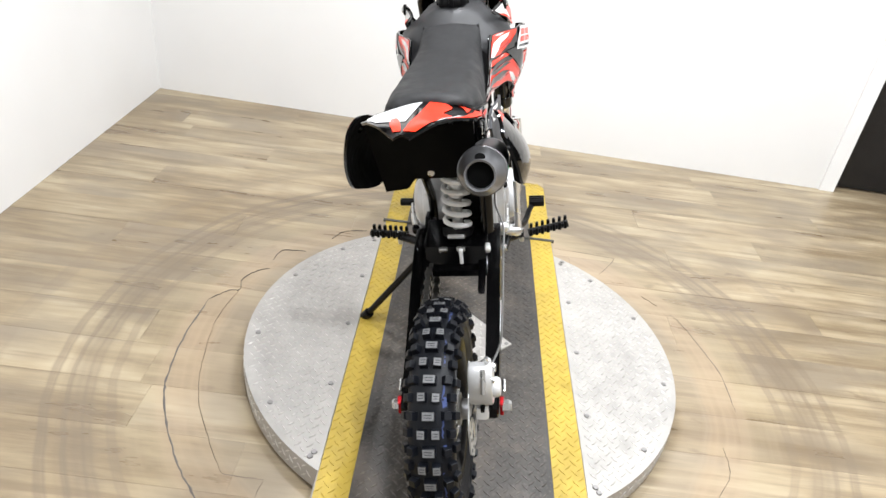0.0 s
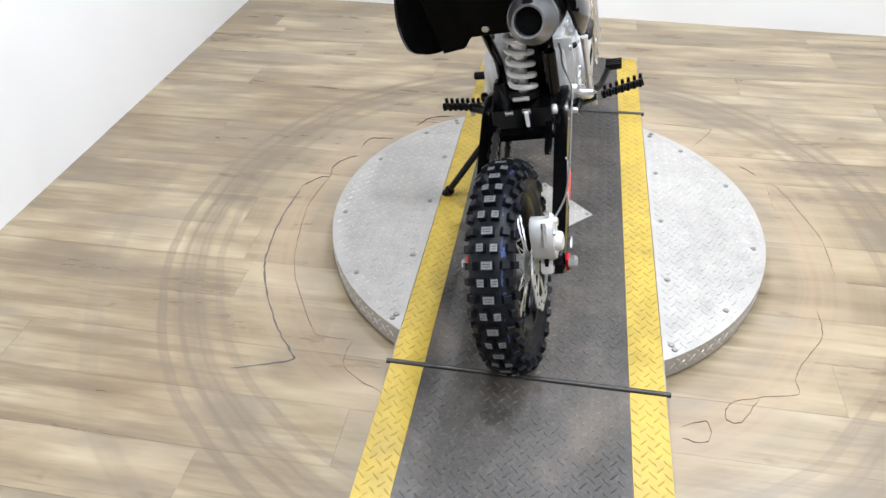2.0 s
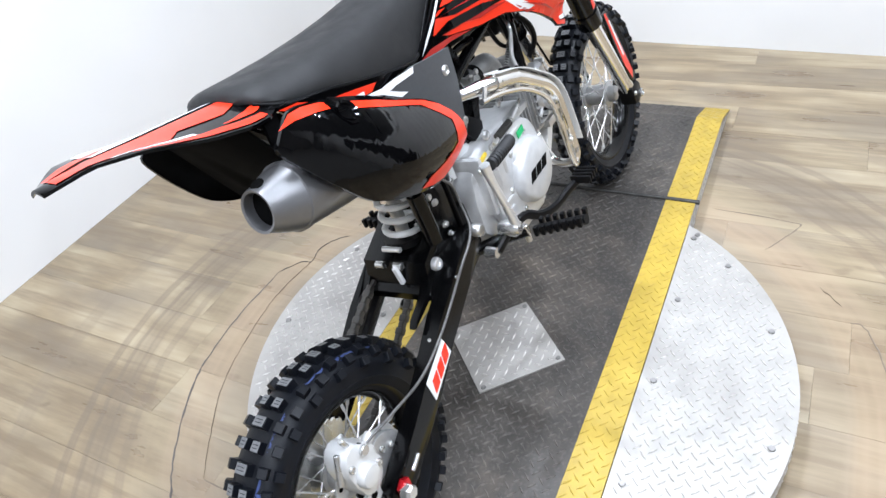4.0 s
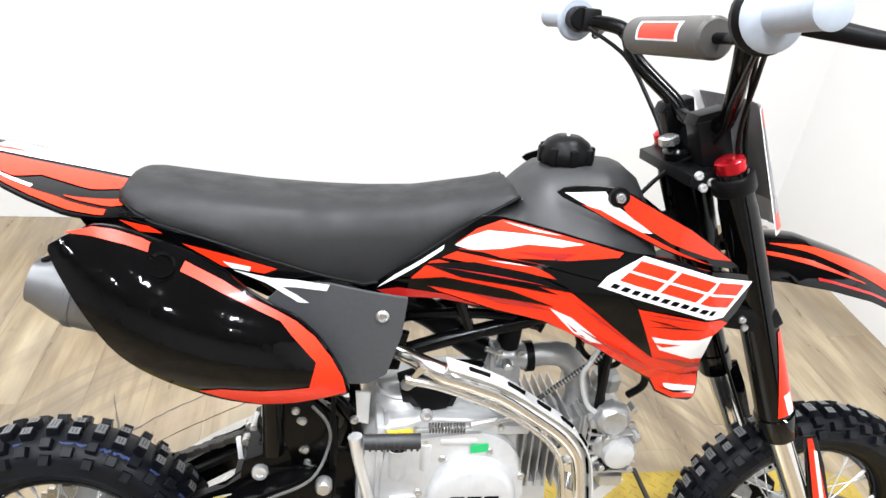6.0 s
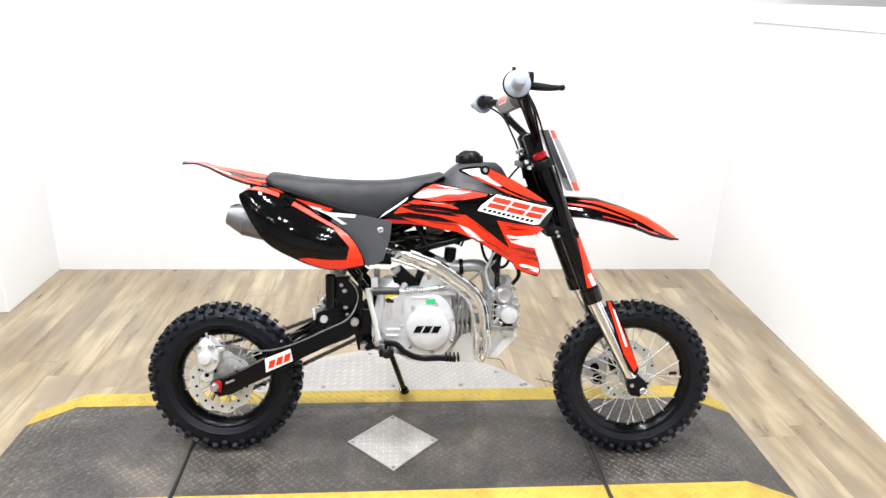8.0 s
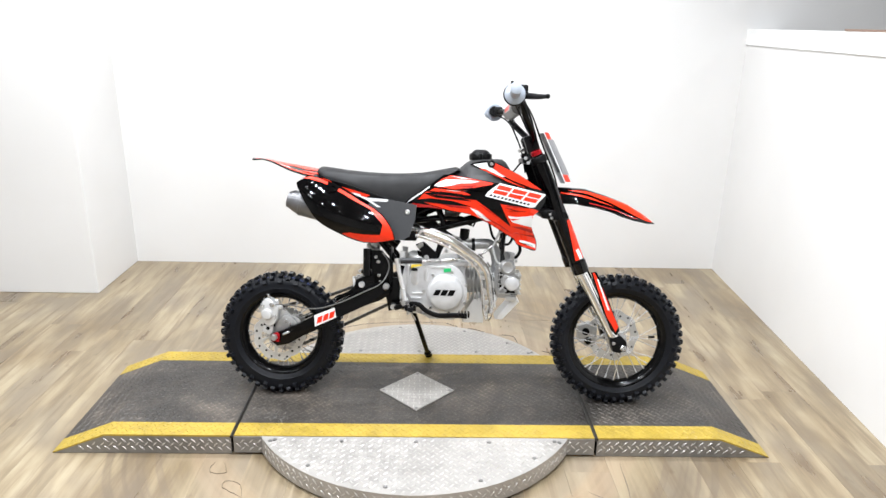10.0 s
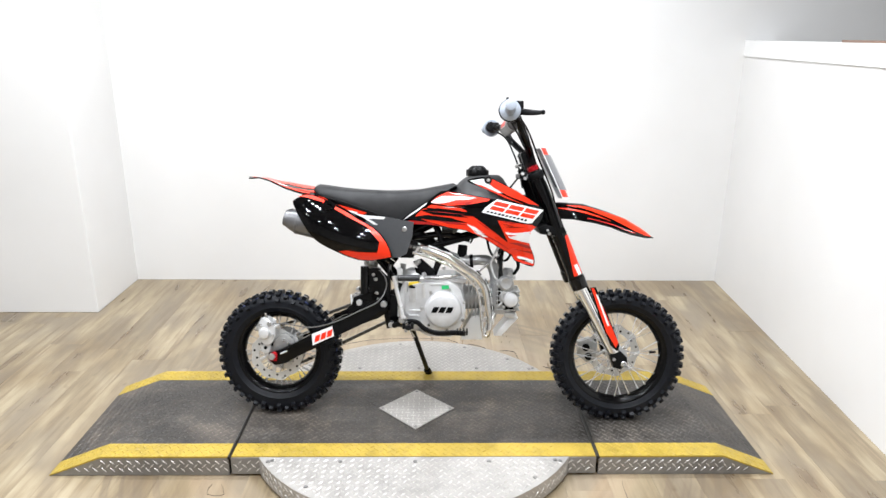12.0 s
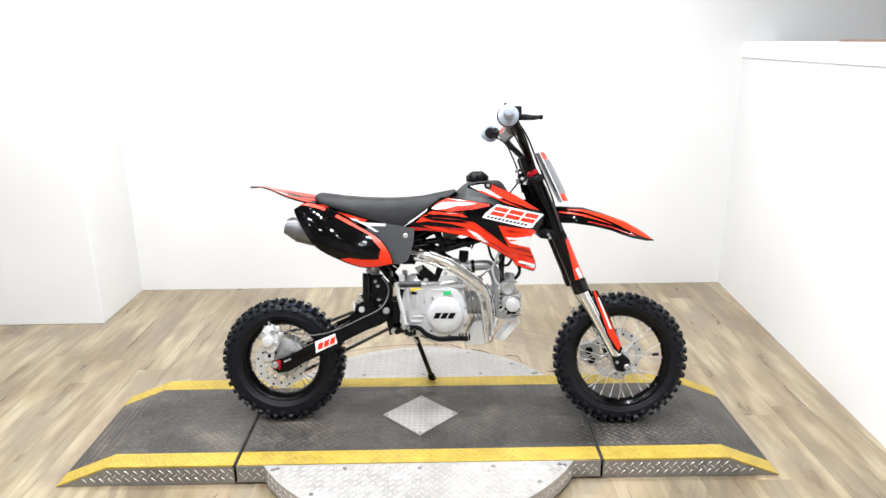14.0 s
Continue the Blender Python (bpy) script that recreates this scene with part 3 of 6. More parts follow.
def slab(poly, y0, y1, bevel=0.0, smooth=0, bm=None):
    """An outline in x and z, drawn from y0 to y1, with rounded edges."""
    bm = bm or bmesh.new()
    if smooth:
        poly = [(p.x, p.y) for p in catmull([(x, z, 0) for x, z in poly], smooth, True)]
    lo = [bm.verts.new((x, y0, z)) for x, z in poly]
    hi = [bm.verts.new((x, y1, z)) for x, z in poly]
    n = len(poly)
    for i in range(n):
        bm.faces.new((lo[i], lo[(i + 1) % n], hi[(i + 1) % n], hi[i]))
    caps = [bm.faces.new(lo[::-1]), bm.faces.new(hi)]
    if bevel:
        es = list({e for f in caps for e in f.edges})
        bmesh.ops.bevel(bm, geom=es, offset=bevel, segments=2, profile=0.6, affect="EDGES")
    return bm


def sheet(poly, yf, thick, side=-1, step=0.02, smooth=0, lift=0.0):
    """A bent sheet: an outline in x and z, laid on the surface |y| = yf(x, z), on one side of the bike."""
    if smooth:
        poly = [(p.x, p.y) for p in catmull([(x, z, 0) for x, z in poly], smooth, True)]
    bm = bmesh.new()
    f = bm.faces.new([bm.verts.new((x, 0, z)) for x, z in poly])
    bm.normal_update()
    bmesh.ops.triangulate(bm, faces=[f])
    xs, zs = [p[0] for p in poly], [p[1] for p in poly]
    for axis, vals in ((Vector((1, 0, 0)), xs), (Vector((0, 0, 1)), zs)):
        c = math.floor(min(vals) / step) * step + step
        while c < max(vals):
            bmesh.ops.bisect_plane(bm, geom=bm.verts[:] + bm.edges[:] + bm.faces[:], plane_co=axis * c, plane_no=axis)
            c += step
    for v in bm.verts:
        v.co.y = side * (yf(v.co.x, v.co.z) + lift)
    if thick:
        top = bm.faces[:]
        ex = bmesh.ops.extrude_face_region(bm, geom=top)
        for v in ex["geom"]:
            if isinstance(v, bmesh.types.BMVert):
                v.co.y -= side * thick
    return bm


def loft(rings, caps=True):
    bm = bmesh.new()
    vs = [[bm.verts.new(p) for p in ring] for ring in rings]
    n = len(vs[0])
    for a, b in zip(vs, vs[1:]):
        for j in range(n):
            bm.faces.new((a[j], a[(j + 1) % n], b[(j + 1) % n], b[j]))
    if caps:
        bm.faces.new(vs[0][::-1])
        bm.faces.new(vs[-1])
    return bm


def table(t):
    """A line through (x, value) pairs."""
    xs, vs = [p[0] for p in t], [p[1] for p in t]
    return lambda x: float(np.interp(x, xs, vs))


def grid_shell(surf, us, vs, thick):
    """A bent sheet over surf(u, v), with its thickness downwards."""
    bm = bmesh.new()
    for dz in (0.0, -thick):
        pass
    top = [[bm.verts.new(surf(u, v)) for v in vs] for u in us]
    bot = [[bm.verts.new(Vector(surf(u, v)) - Vector((0, 0, thick))) for v in vs] for u in us]
    for g in (top, bot):
        for a, b in zip(g, g[1:]):
            for j in range(len(vs) - 1):
                bm.faces.new((a[j], a[j + 1], b[j + 1], b[j]))
    for i in range(len(us) - 1):
        for j in (0, len(vs) - 1):
            bm.faces.new((top[i][j], top[i + 1][j], bot[i + 1][j], bot[i][j]))
    for j in range(len(vs) - 1):
        for i in (0, len(us) - 1):
            bm.faces.new((top[i][j], top[i][j + 1], bot[i][j + 1], bot[i][j]))
    return bm


def bolt(p, r, parent, mat=None, axis=(0, -1, 0), name="bolt"):
    p, d = Vector(p), Vector(axis)
    return part(name, lathe([(0, r), (0.6, r), (0.95, r * 0.8), (1, r * 0.45), (0.7, r * 0.35)], p, p + d * r * 0.8, 10), mat or M_STEEL, parent)


# ---- wheels ----
def tyre_mesh(R, w, bead, rows, seed):
    rng = random.Random(seed)
    hw = w / 2
    prof = [(bead - 0.004, 0.34 * w), (bead + 0.008, 0.43 * w), (bead + 0.013, 0.452 * w), (bead + 0.0155, 0.475 * w), (bead + 0.018, 0.462 * w), (bead + (R - bead) * 0.45, 0.49 * w), (R - 0.028, 0.46 * w), (R - 0.0165, 0.34 * w), (R - 0.0125, 0.17 * w), (R - 0.0115, 0)]
    prof = [(r, -y) for r, y in prof] + [(r, y) for r, y in prof[-2::-1]]
    bm = bmesh.new()
    seg = 72
    rings = [[bm.verts.new((r * math.cos(a), y, r * math.sin(a))) for r, y in prof] for a in np.linspace(0, 2 * math.pi, seg, endpoint=False)]
    for i in range(seg):
        a, b = rings[i], rings[(i + 1) % seg]
        for j in range(len(prof)):
            k = (j + 1) % len(prof)
            bm.faces.new((a[j], b[j], b[k], a[k]))
    return bm


def knob_mesh(y, base, lx, ly, h, tilt, worn=False):
    """A block of the tread at the angle nought: its base's radius, half sizes, height and sideways tilt; its top can be
    paler.
    """
    bm = bmesh.new()
    out, tan, side = Vector((1, 0, 0)), Vector((0, 0, 1)), Vector((0, 1, 0))
    n = (out * math.cos(tilt) + side * math.sin(tilt)).normalized()
    s = (side * math.cos(tilt) - out * math.sin(tilt)).normalized()
    c = out * base + side * y
    v = [bm.verts.new(c + tan * (a * lx * q) + s * (b * ly * q) + n * hh) for q, hh in ((1.0, -0.004), (0.93, h - 0.001), (0.84, h)) for a, b in ((-1, -1), (1, -1), (1, 1), (-1, 1))]
    top = bm.faces.new([v[i] for i in (8, 9, 10, 11)])
    for k in (0, 4):
        for i in range(4):
            bm.faces.new((v[k + i], v[k + (i + 1) % 4], v[k + 4 + (i + 1) % 4], v[k + 4 + i]))
    top.material_index = 1
    if worn:
        for o in (-0.34, 0.22):
            g = bm.faces.new([bm.verts.new(c + tan * (a * lx) + s * (b * ly * 0.58) + n * (h + 0.0003)) for a, b in ((o, -1), (o + 0.13, -1), (o + 0.13, 1), (o, 1))])
            g.material_index = 0
    return mesh_of("knob", bm, M_RUBBER, False, (M_PALETOP if worn else M_RUBBER,))


def knobs(hub, R, w, rows, seed):
    rng = random.Random(seed)
    single, odd = knob_mesh(0, R - 0.012, 0.0086, 0.0125, 0.0130, 0, True), []
    for s in (-1, 1):
        odd += [knob_mesh(s * 0.315 * w, R - 0.0175, 0.0078, 0.0078, 0.0130, s * 0.55), knob_mesh(s * 0.455 * w, R - 0.033, 0.0075, 0.0078, 0.0110, s * 1.05)]
    even = [knob_mesh(s * 0.128 * w, R - 0.0125, 0.0086, 0.0080, 0.0130, s * 0.14, True) for s in (-1, 1)] + [knob_mesh(s * 0.39 * w, R - 0.0235, 0.0078, 0.0078, 0.0125, s * 0.8) for s in (-1, 1)]
    for i in range(rows):
        for me in ([single] + odd if i % 2 else even):
            kn = new("knob", me)
            kn.parent = hub
            kn.rotation_euler = (0, -2 * math.pi * i / rows + rng.uniform(-0.005, 0.005), 0)


def wheel(name, x, z, R, w, bead, rows, label, disc_side, disc_r):
    hub = part(name, lathe([(0, 0.012), (0.02, 0.020), (0.18, 0.022), (0.2, 0.034), (0.25, 0.034), (0.27, 0.027), (0.73, 0.027), (0.75, 0.034), (0.8, 0.034), (0.82, 0.022), (0.98, 0.020), (1, 0.012)],
                            (0, -0.055, 0), (0, 0.055, 0), 28), M_CAST, bike, label)
    hub.location = (x, 0, z)
    part("tyre", tyre_mesh(R, w, bead, rows, rows), M_RUBBER, hub, "black knobbly off-road tyre")
    knobs(hub, R, w, rows, rows)
    # rim: a channel with a rolled edge
    pr = [(bead - 0.002, -0.36 * w), (bead + 0.006, -0.37 * w), (bead + 0.006, -0.31 * w), (bead - 0.010, -0.26 * w), (bead - 0.018, -0.12 * w), (bead - 0.021, 0), (bead - 0.018, 0.12 * w), (bead - 0.010, 0.26 * w),
          (bead + 0.006, 0.31 * w), (bead + 0.006, 0.37 * w), (bead - 0.002, 0.36 * w), (bead - 0.014, 0.29 * w), (bead - 0.023, 0.13 * w), (bead - 0.027, 0), (bead - 0.023, -0.13 * w), (bead - 0.014, -0.29 * w)]
    bm = bmesh.new()
    rings = [[bm.verts.new((r * math.cos(a), y, r * math.sin(a))) for r, y in pr] for a in np.linspace(0, 2 * math.pi, 64, endpoint=False)]
    for i in range(64):
        a, b = rings[i], rings[(i + 1) % 64]
        for j in range(len(pr)):
            k = (j + 1) % len(pr)
            bm.faces.new((a[j], b[j], b[k], a[k]))
    part("rim", bm, M_FRAME, hub, "gloss black rim")
    n = 32
    ends = {}
    for key, s, lean in (("a", -1, 0.62), ("b", -1, -0.62), ("c", 1, 0.62), ("d", 1, -0.62)):
        a = Vector((0.031 * math.cos(lean), s * 0.030, 0.031 * math.sin(lean)))
        b = Vector((bead - 0.024, s * 0.004, 0))
        bmx = tube([a, a.lerp(b, 0.5), b], 0.0015, 6, 1)
        d = (b - a).normalized()
        tube([b - d * 0.016, b], 0.0030, 6, 1, bmx)
        ends[key] = mesh_of("spoke", bmx, M_SPOKE, True)
    for i in range(n):
        sp = new("spoke", ends["acbd"[i % 4]])
        sp.parent = hub
        sp.rotation_euler = (0, 2 * math.pi * (i + (0.25 if i % 4 > 1 else 0)) / n, 0)
    # wavy brake disc with holes
    bm = bmesh.new()
    k = 84
    y = disc_side * 0.058
    ro = [disc_r * (1 + 0.035 * math.cos(9 * a)) for a in np.linspace(0, 2 * math.pi, k, endpoint=False)]
    an = np.linspace(0, 2 * math.pi, k, endpoint=False)
    rows_ = []
    for rad, yy in ((lambda i: ro[i], y - 0.0015), (lambda i: ro[i], y + 0.0015), (lambda i: disc_r * 0.70, y + 0.0015), (lambda i: disc_r * 0.70, y - 0.0015)):
        rows_.append([bm.verts.new((rad(i) * math.cos(an[i]), yy, rad(i) * math.sin(an[i]))) for i in range(k)])
    for u in range(4):
        for i in range(k):
            bm.faces.new((rows_[u][i], rows_[u][(i + 1) % k], rows_[(u + 1) % 4][(i + 1) % k], rows_[(u + 1) % 4][i]))
    for i in range(6):
        a = 2 * math.pi * i / 6
        part("disc_arm", tube([(0.025 * math.cos(a), y, 0.025 * math.sin(a)), (disc_r * 0.74 * math.cos(a + 0.35), y, disc_r * 0.74 * math.sin(a + 0.35))], 0.006, 6, 1, None, 0.35), M_DISC, hub)
    part("brake_disc", bm, M_DISC, hub, "drilled steel brake disc with a wavy edge")
    # black discs stand for the shade in the drilled holes
    hole = mesh_of("disc_hole_shade", lathe([(0, 0.0042), (1, 0.0042)], (0, y - 0.0021, 0), (0, y + 0.0021, 0), 8), M_INNER)
    for i in range(18):
        a = 2 * math.pi * (i + 0.5) / 18
        rr = disc_r * (0.80 if i % 2 else 0.90)
        # holes go on the hub so that they stay one level deep
        h = new("disc_hole_shade", hole)
        h.parent = hub
        h.location = (rr * math.cos(a), 0, rr * math.sin(a))
    return hub


RX, RZ = 0.0, 0.218
FX, FZ = 1.251, 0.230
rear = wheel("rear_wheel", RX, RZ, 0.231, 0.090, 0.157, 44, "spoked rear wheel with a black rim", -1, 0.094)
front = wheel("front_wheel", FX, FZ, 0.245, 0.072, 0.182, 48, "spoked front wheel with a black rim", 1, 0.098)
# smeared blue chalk line along the shoulder of the rear tyre
rng = random.Random(9)
for k in range(34):
    a0 = 2 * math.pi * k / 34 + rng.uniform(0, 0.10)
    a1 = a0 + rng.uniform(0.06, 0.24)
    dy = rng.uniform(-0.0015, 0.0015)
    bm = bmesh.new()
    rows_ = []
    for a in np.linspace(a0, a1, 8):
        ww = 0.0042 * rng.uniform(0.25, 1.0)
        rows_.append([bm.verts.new((rad * math.cos(a), y, rad * math.sin(a))) for rad, y in ((0.231 - 0.0143, -0.0262 + dy + ww), (0.231 - 0.0156 - ww * 0.5, -0.0275 + dy - ww))])
    for p, q in zip(rows_, rows_[1:]):
        bm.faces.new((p[0], p[1], q[1], q[0]))
    part("chalk_mark", bm, M_BLUEMARK, rear, "smeared blue chalk line")
# sprocket
bm = bmesh.new()
k = 74
outer = [0.087 if i % 2 else 0.081 for i in range(k)]
ring_a = [(outer[i] * math.cos(2 * math.pi * i / k), outer[i] * math.sin(2 * math.pi * i / k)) for i in range(k)]
part("sprocket", slab(ring_a, 0.048, 0.053), M_STEEL, rear, "steel chain sprocket", smooth=False)
part("valve", rod((0.118, 0, -0.03), (0.100, -0.0, -0.026), 0.004), M_SATIN, rear)
part("valve", rod((0.145, 0, 0.012), (0.122, 0, 0.010), 0.0045), M_SATIN, front)

# ---- swingarm, chain, shock ----
arm_poly = [(0.415, 0.427), (0.376, 0.435), (0.320, 0.408), (0.236, 0.368), (0.153, 0.316), (0.082, 0.277), (0.019, 0.247), (-0.019, 0.235), (-0.019, 0.211), (0.005, 0.190), (0.045, 0.199), (0.109, 0.237), (0.152, 0.268), (0.236, 0.307), (0.320, 0.349), (0.376, 0.369), (0.412, 0.392)]
swing = part("swingarm", slab(arm_poly, -0.112, -0.082, 0.009), M_FRAME, bike, "gloss black box-section swingarm")
part("left_arm", slab(arm_poly, 0.066, 0.092, 0.009), M_FRAME, swing)
part("cross_brace", slab([(0.266, 0.372), (0.264, 0.388), (0.32, 0.430), (0.385, 0.432), (0.392, 0.402), (0.33, 0.386)], -0.084, 0.067, 0.005), M_FRAME, swing)
part("pivot_bolt", lathe([(0, 0.012), (0.75, 0.012), (1, 0.009)], (0.399, -0.110, 0.424), (0.399, -0.128, 0.424), 14), M_STEEL, swing, "large silver pivot bolt")
part("pivot_bolt", lathe([(0, 0.012), (0.75, 0.012), (1, 0.009)], (0.399, 0.090, 0.424), (0.399, 0.104, 0.424), 14), M_FRAME, swing, "black pivot bolt")
for s in (-1, 0.80):
    part("chain_adjuster", slab([(-0.010, 0.212), (-0.008, 0.238), (0.006, 0.246), (0.018, 0.238), (0.016, 0.210)], s * 0.118 - 0.004, s * 0.118 + 0.004, 0.002), M_REDAN, swing, "red anodised chain adjuster")
    part("axle_nut", lathe([(0, 0.013), (0.7, 0.013), (1, 0.010)], (0, s * 0.120, 0.228), (0, s * 0.138, 0.228), 6), M_STEEL, swing, "silver axle nut", smooth=False)
    part("adjuster_bolt", rod((0.03, s * 0.122, 0.238), (0.055, s * 0.122, 0.249), 0.004), M_STEEL, swing)
part("sticker", slab([(0.141, 0.310), (0.214, 0.341), (0.221, 0.305), (0.144, 0.269)], -0.1145, -0.1125), M_WHITE, swing, "white and red sticker", smooth=False)
def blocks(x0, z0, x1, z1, h, n, slant, y0, y1, mat, own, cut=0.4):
    """Slanted plain blocks in a row from one corner to the other."""
    for i in range(n):
        a, b = i / n + 0.02, (i + 0.86) / n
        p = [(x0 + (x1 - x0) * a, z0 + (z1 - z0) * a), (x0 + (x1 - x0) * b, z0 + (z1 - z0) * b)]
        q = [(p[1][0] + slant, p[1][1] + h), (p[0][0] + slant, p[0][1] + h)]
        part("logo_block", slab(p + q, y0, y1), mat, own, smooth=False)
sa, sb = [(0.149, 0.279), (0.215, 0.308)]
blocks(sa[0], sa[1], sb[0], sb[1], 0.024, 3, 0.004, -0.1160, -0.1145, M_RED, swing)
# brake hose clamp bolts on the arm
for x, z in [(0.307, 0.395), (0.189, 0.363)]:
    bolt((x, -0.112, z), 0.0035, swing)
for s in (-0.072, 0.058):
    part("arm_gusset", slab([(0.203, 0.366), (0.213, 0.377), (0.256, 0.390), (0.298, 0.428), (0.318, 0.433), (0.324, 0.414), (0.268, 0.382)], s - 0.008, s + 0.008, 0.003), M_FRAME, swing)
bolt((0.307, -0.080, 0.422), 0.0125, swing, M_SPOKE)
chain = part("chain", slab([(0.399 + 0.028 * math.cos(i * 0.349), 0.424 + 0.028 * math.sin(i * 0.349)) for i in range(18)], 0.047, 0.053), M_CHAIN, bike, "dark drive chain over a small sprocket", smooth=False)
LINKS = [mesh_of("link", box((-0.0068, -hw, -0.0058), (0.0068, hw, 0.0058), 0.0022), M_CHAIN) for hw in (0.0060, 0.0088)]
def links(a, b, y):
    a, b = Vector((a[0], y, a[1])), Vector((b[0], y, b[1]))
    d = b - a
    n = int(d.length / 0.0127)
    for i in range(n):
        lk = new("link", LINKS[i % 2])
        lk.parent = chain
        lk.location = a + d * ((i + 0.5) / n)
        lk.rotation_euler = (0, -math.atan2(d.z, d.x), 0)
links((-0.03, 0.302), (0.163, 0.352), 0.050)
links((0.163, 0.352), (0.40, 0.446), 0.050)
links((0.03, 0.142), (0.215, 0.236), 0.050)
links((0.215, 0.236), (0.40, 0.330), 0.050)
part("chain_guide", slab([(0.15, 0.300), (0.30, 0.375), (0.30, 0.385), (0.15, 0.310)], 0.044, 0.058, 0.002), M_SATIN, bike, "black chain guard")
shock = part("shock_absorber", lathe([(0, 0.014), (0.1, 0.014), (0.11, 0.018), (0.5, 0.018), (0.52, 0.012), (0.9, 0.012), (0.92, 0.018), (1, 0.018)], (0.372, -0.016, 0.70), (0.318, -0.016, 0.375), 18), M_STEEL, bike, "rear shock absorber with a white coil spring")
sp0, sp1 = Vector((0.366, -0.016, 0.665)), Vector((0.332, -0.016, 0.462))
ax = (sp1 - sp0).normalized()
e1 = ax.cross(Vector((0, 1, 0))).normalized()
pts = [sp0 + (sp1 - sp0) * (i / 110) + 0.0285 * (math.cos(i * 2 * math.pi / 13.5) * e1 + math.sin(i * 2 * math.pi / 13.5) * Vector((0, 1, 0))) for i in range(111)]
part("spring", tube(pts, 0.0060, 8, 1), M_SPRING, shock, "white coil spring")
part("spring_collar", lathe([(0, 0.036), (1, 0.036)], sp1, sp1 + ax * 0.012, 20), M_SATIN, shock)
part("shock_body", rod((0.326, -0.084, 0.555), (0.326, -0.084, 0.455), 0.015, 16), M_GLOSSB, shock, "black oil reservoir")
part("shock_linkage", slab([(0.275, 0.40), (0.285, 0.44), (0.36, 0.47), (0.40, 0.45), (0.37, 0.40)], -0.080, 0.058, 0.005), M_FRAME, bike, "black rear frame linkage plate")
# added sheet; the dark area there is frame and engine mount plates
part("dark_mount_sheet", box((0.406, -0.084, 0.405), (0.413, 0.004, 0.556), 0.002), M_SATIN, shock, "black sheet standing for the dark engine mount plates")
for x, y, z in ((0.31, -0.057, 0.425), (0.36, -0.057, 0.45), (0.345, -0.057, 0.415)):
    bolt((x, y, z), 0.006, shock)
part("shock_bracket", slab([(0.322, 0.547), (0.376, 0.548), (0.418, 0.507), (0.418, 0.432), (0.399, 0.408), (0.353, 0.416), (0.341, 0.499), (0.322, 0.498)], -0.080, -0.070, 0.003), M_FRAME, shock, "black bracket plate")
for x, z in [(0.367, 0.507), (0.371, 0.458), (0.404, 0.411), (0.357, 0.524)]:
    bolt((x, -0.080, z), 0.0062, shock)
for y in (-0.026, 0.014):
    part("linkage_bolt", rod((0.280, y - 0.008, 0.436), (0.280, y + 0.010, 0.436), 0.007), M_STEEL, shock)
part("linkage_pin", rod((0.292, -0.034, 0.462), (0.292, 0.004, 0.462), 0.0055, 12), M_SPOKE, shock, "bright steel pin")
part("linkage_tag", slab([(0.268, 0.404), (0.265, 0.440), (0.272, 0.442), (0.276, 0.405)], -0.030, -0.022, 0.001), M_WHITE, shock, "white plastic tag")
# rear caliper and hose
hanger = part("caliper_hanger", slab([(-0.018, 0.236), (-0.012, 0.268), (0.004, 0.286), (0.030, 0.301), (0.056, 0.290), (0.074, 0.266), (0.060, 0.250), (0.028, 0.240)], -0.079, -0.067, 0.004, 2), M_CAST, bike, "cast silver caliper hanger")
for x, z in ((0.030, 0.278), (0.048, 0.268)):
    bolt((x, -0.079, z), 0.006, hanger, M_STEEL)
cal = part("rear_caliper", slab([(-0.056, 0.332), (-0.041, 0.361), (-0.020, 0.362), (-0.008, 0.345), (0.007, 0.332), (0.006, 0.302), (-0.002, 0.276), (-0.024, 0.262), (-0.049, 0.278)], -0.106, -0.058, 0.008, 2), M_CALIPER, bike, "silver rear brake caliper")
part("piston_boss", lathe([(0, 0.020), (0.6, 0.020), (0.9, 0.017), (1, 0.012)], (-0.031, -0.104, 0.308), (-0.031, -0.121, 0.308), 22), M_CALIPER, cal)
part("caliper_lug", slab([(-0.048, 0.262), (-0.052, 0.240), (-0.036, 0.228), (-0.016, 0.236), (-0.012, 0.264)], -0.094, -0.070, 0.005), M_CALIPER, cal)
# a black disc puts shade in the lug's hole
part("lug_hole_shade", rod((-0.032, -0.0935, 0.252), (-0.032, -0.0955, 0.252), 0.0065, 14), M_INNER, cal, "black disc for the shaded lug hole")
part("slide_pin", rod((-0.043, -0.088, 0.362), (-0.064, -0.088, 0.318), 0.0055), M_STEEL, cal)
part("slide_boot", rod((0.004, -0.092, 0.330), (0.020, -0.092, 0.334), 0.009, 10), M_CALIPER, cal)
part("bleed_nipple", rod((-0.026, -0.095, 0.360), (-0.030, -0.095, 0.380), 0.0045, 8), M_STEEL, cal)
part("banjo_bolt", rod((-0.014, -0.112, 0.343), (-0.014, -0.094, 0.343), 0.009, 8), M_STEEL, cal)
# a black block puts shade where the brake pads sit
part("pad_gap_shade", box((-0.050, -0.087, 0.256), (-0.008, -0.079, 0.272), 0.002), M_INNER, cal, "black block for the shaded brake pad gap")
for x, z in ((-0.046, 0.338), (-0.003, 0.300)):
    bolt((x, -0.106, z), 0.006, cal, M_STEEL)
hose = [(-0.013, 0.341), (0.053, 0.346), (0.136, 0.335), (0.220, 0.355), (0.318, 0.401), (0.381, 0.435), (0.405, 0.480), (0.402, 0.516), (0.381, 0.544)]
part("brake_hose", tube([(x, -0.100 - 0.018 * (0 < i < 6), z) for i, (x, z) in enumerate(hose)], 0.0023, 8, 5), M_HOSE, bike, "grey braided rear brake hose")

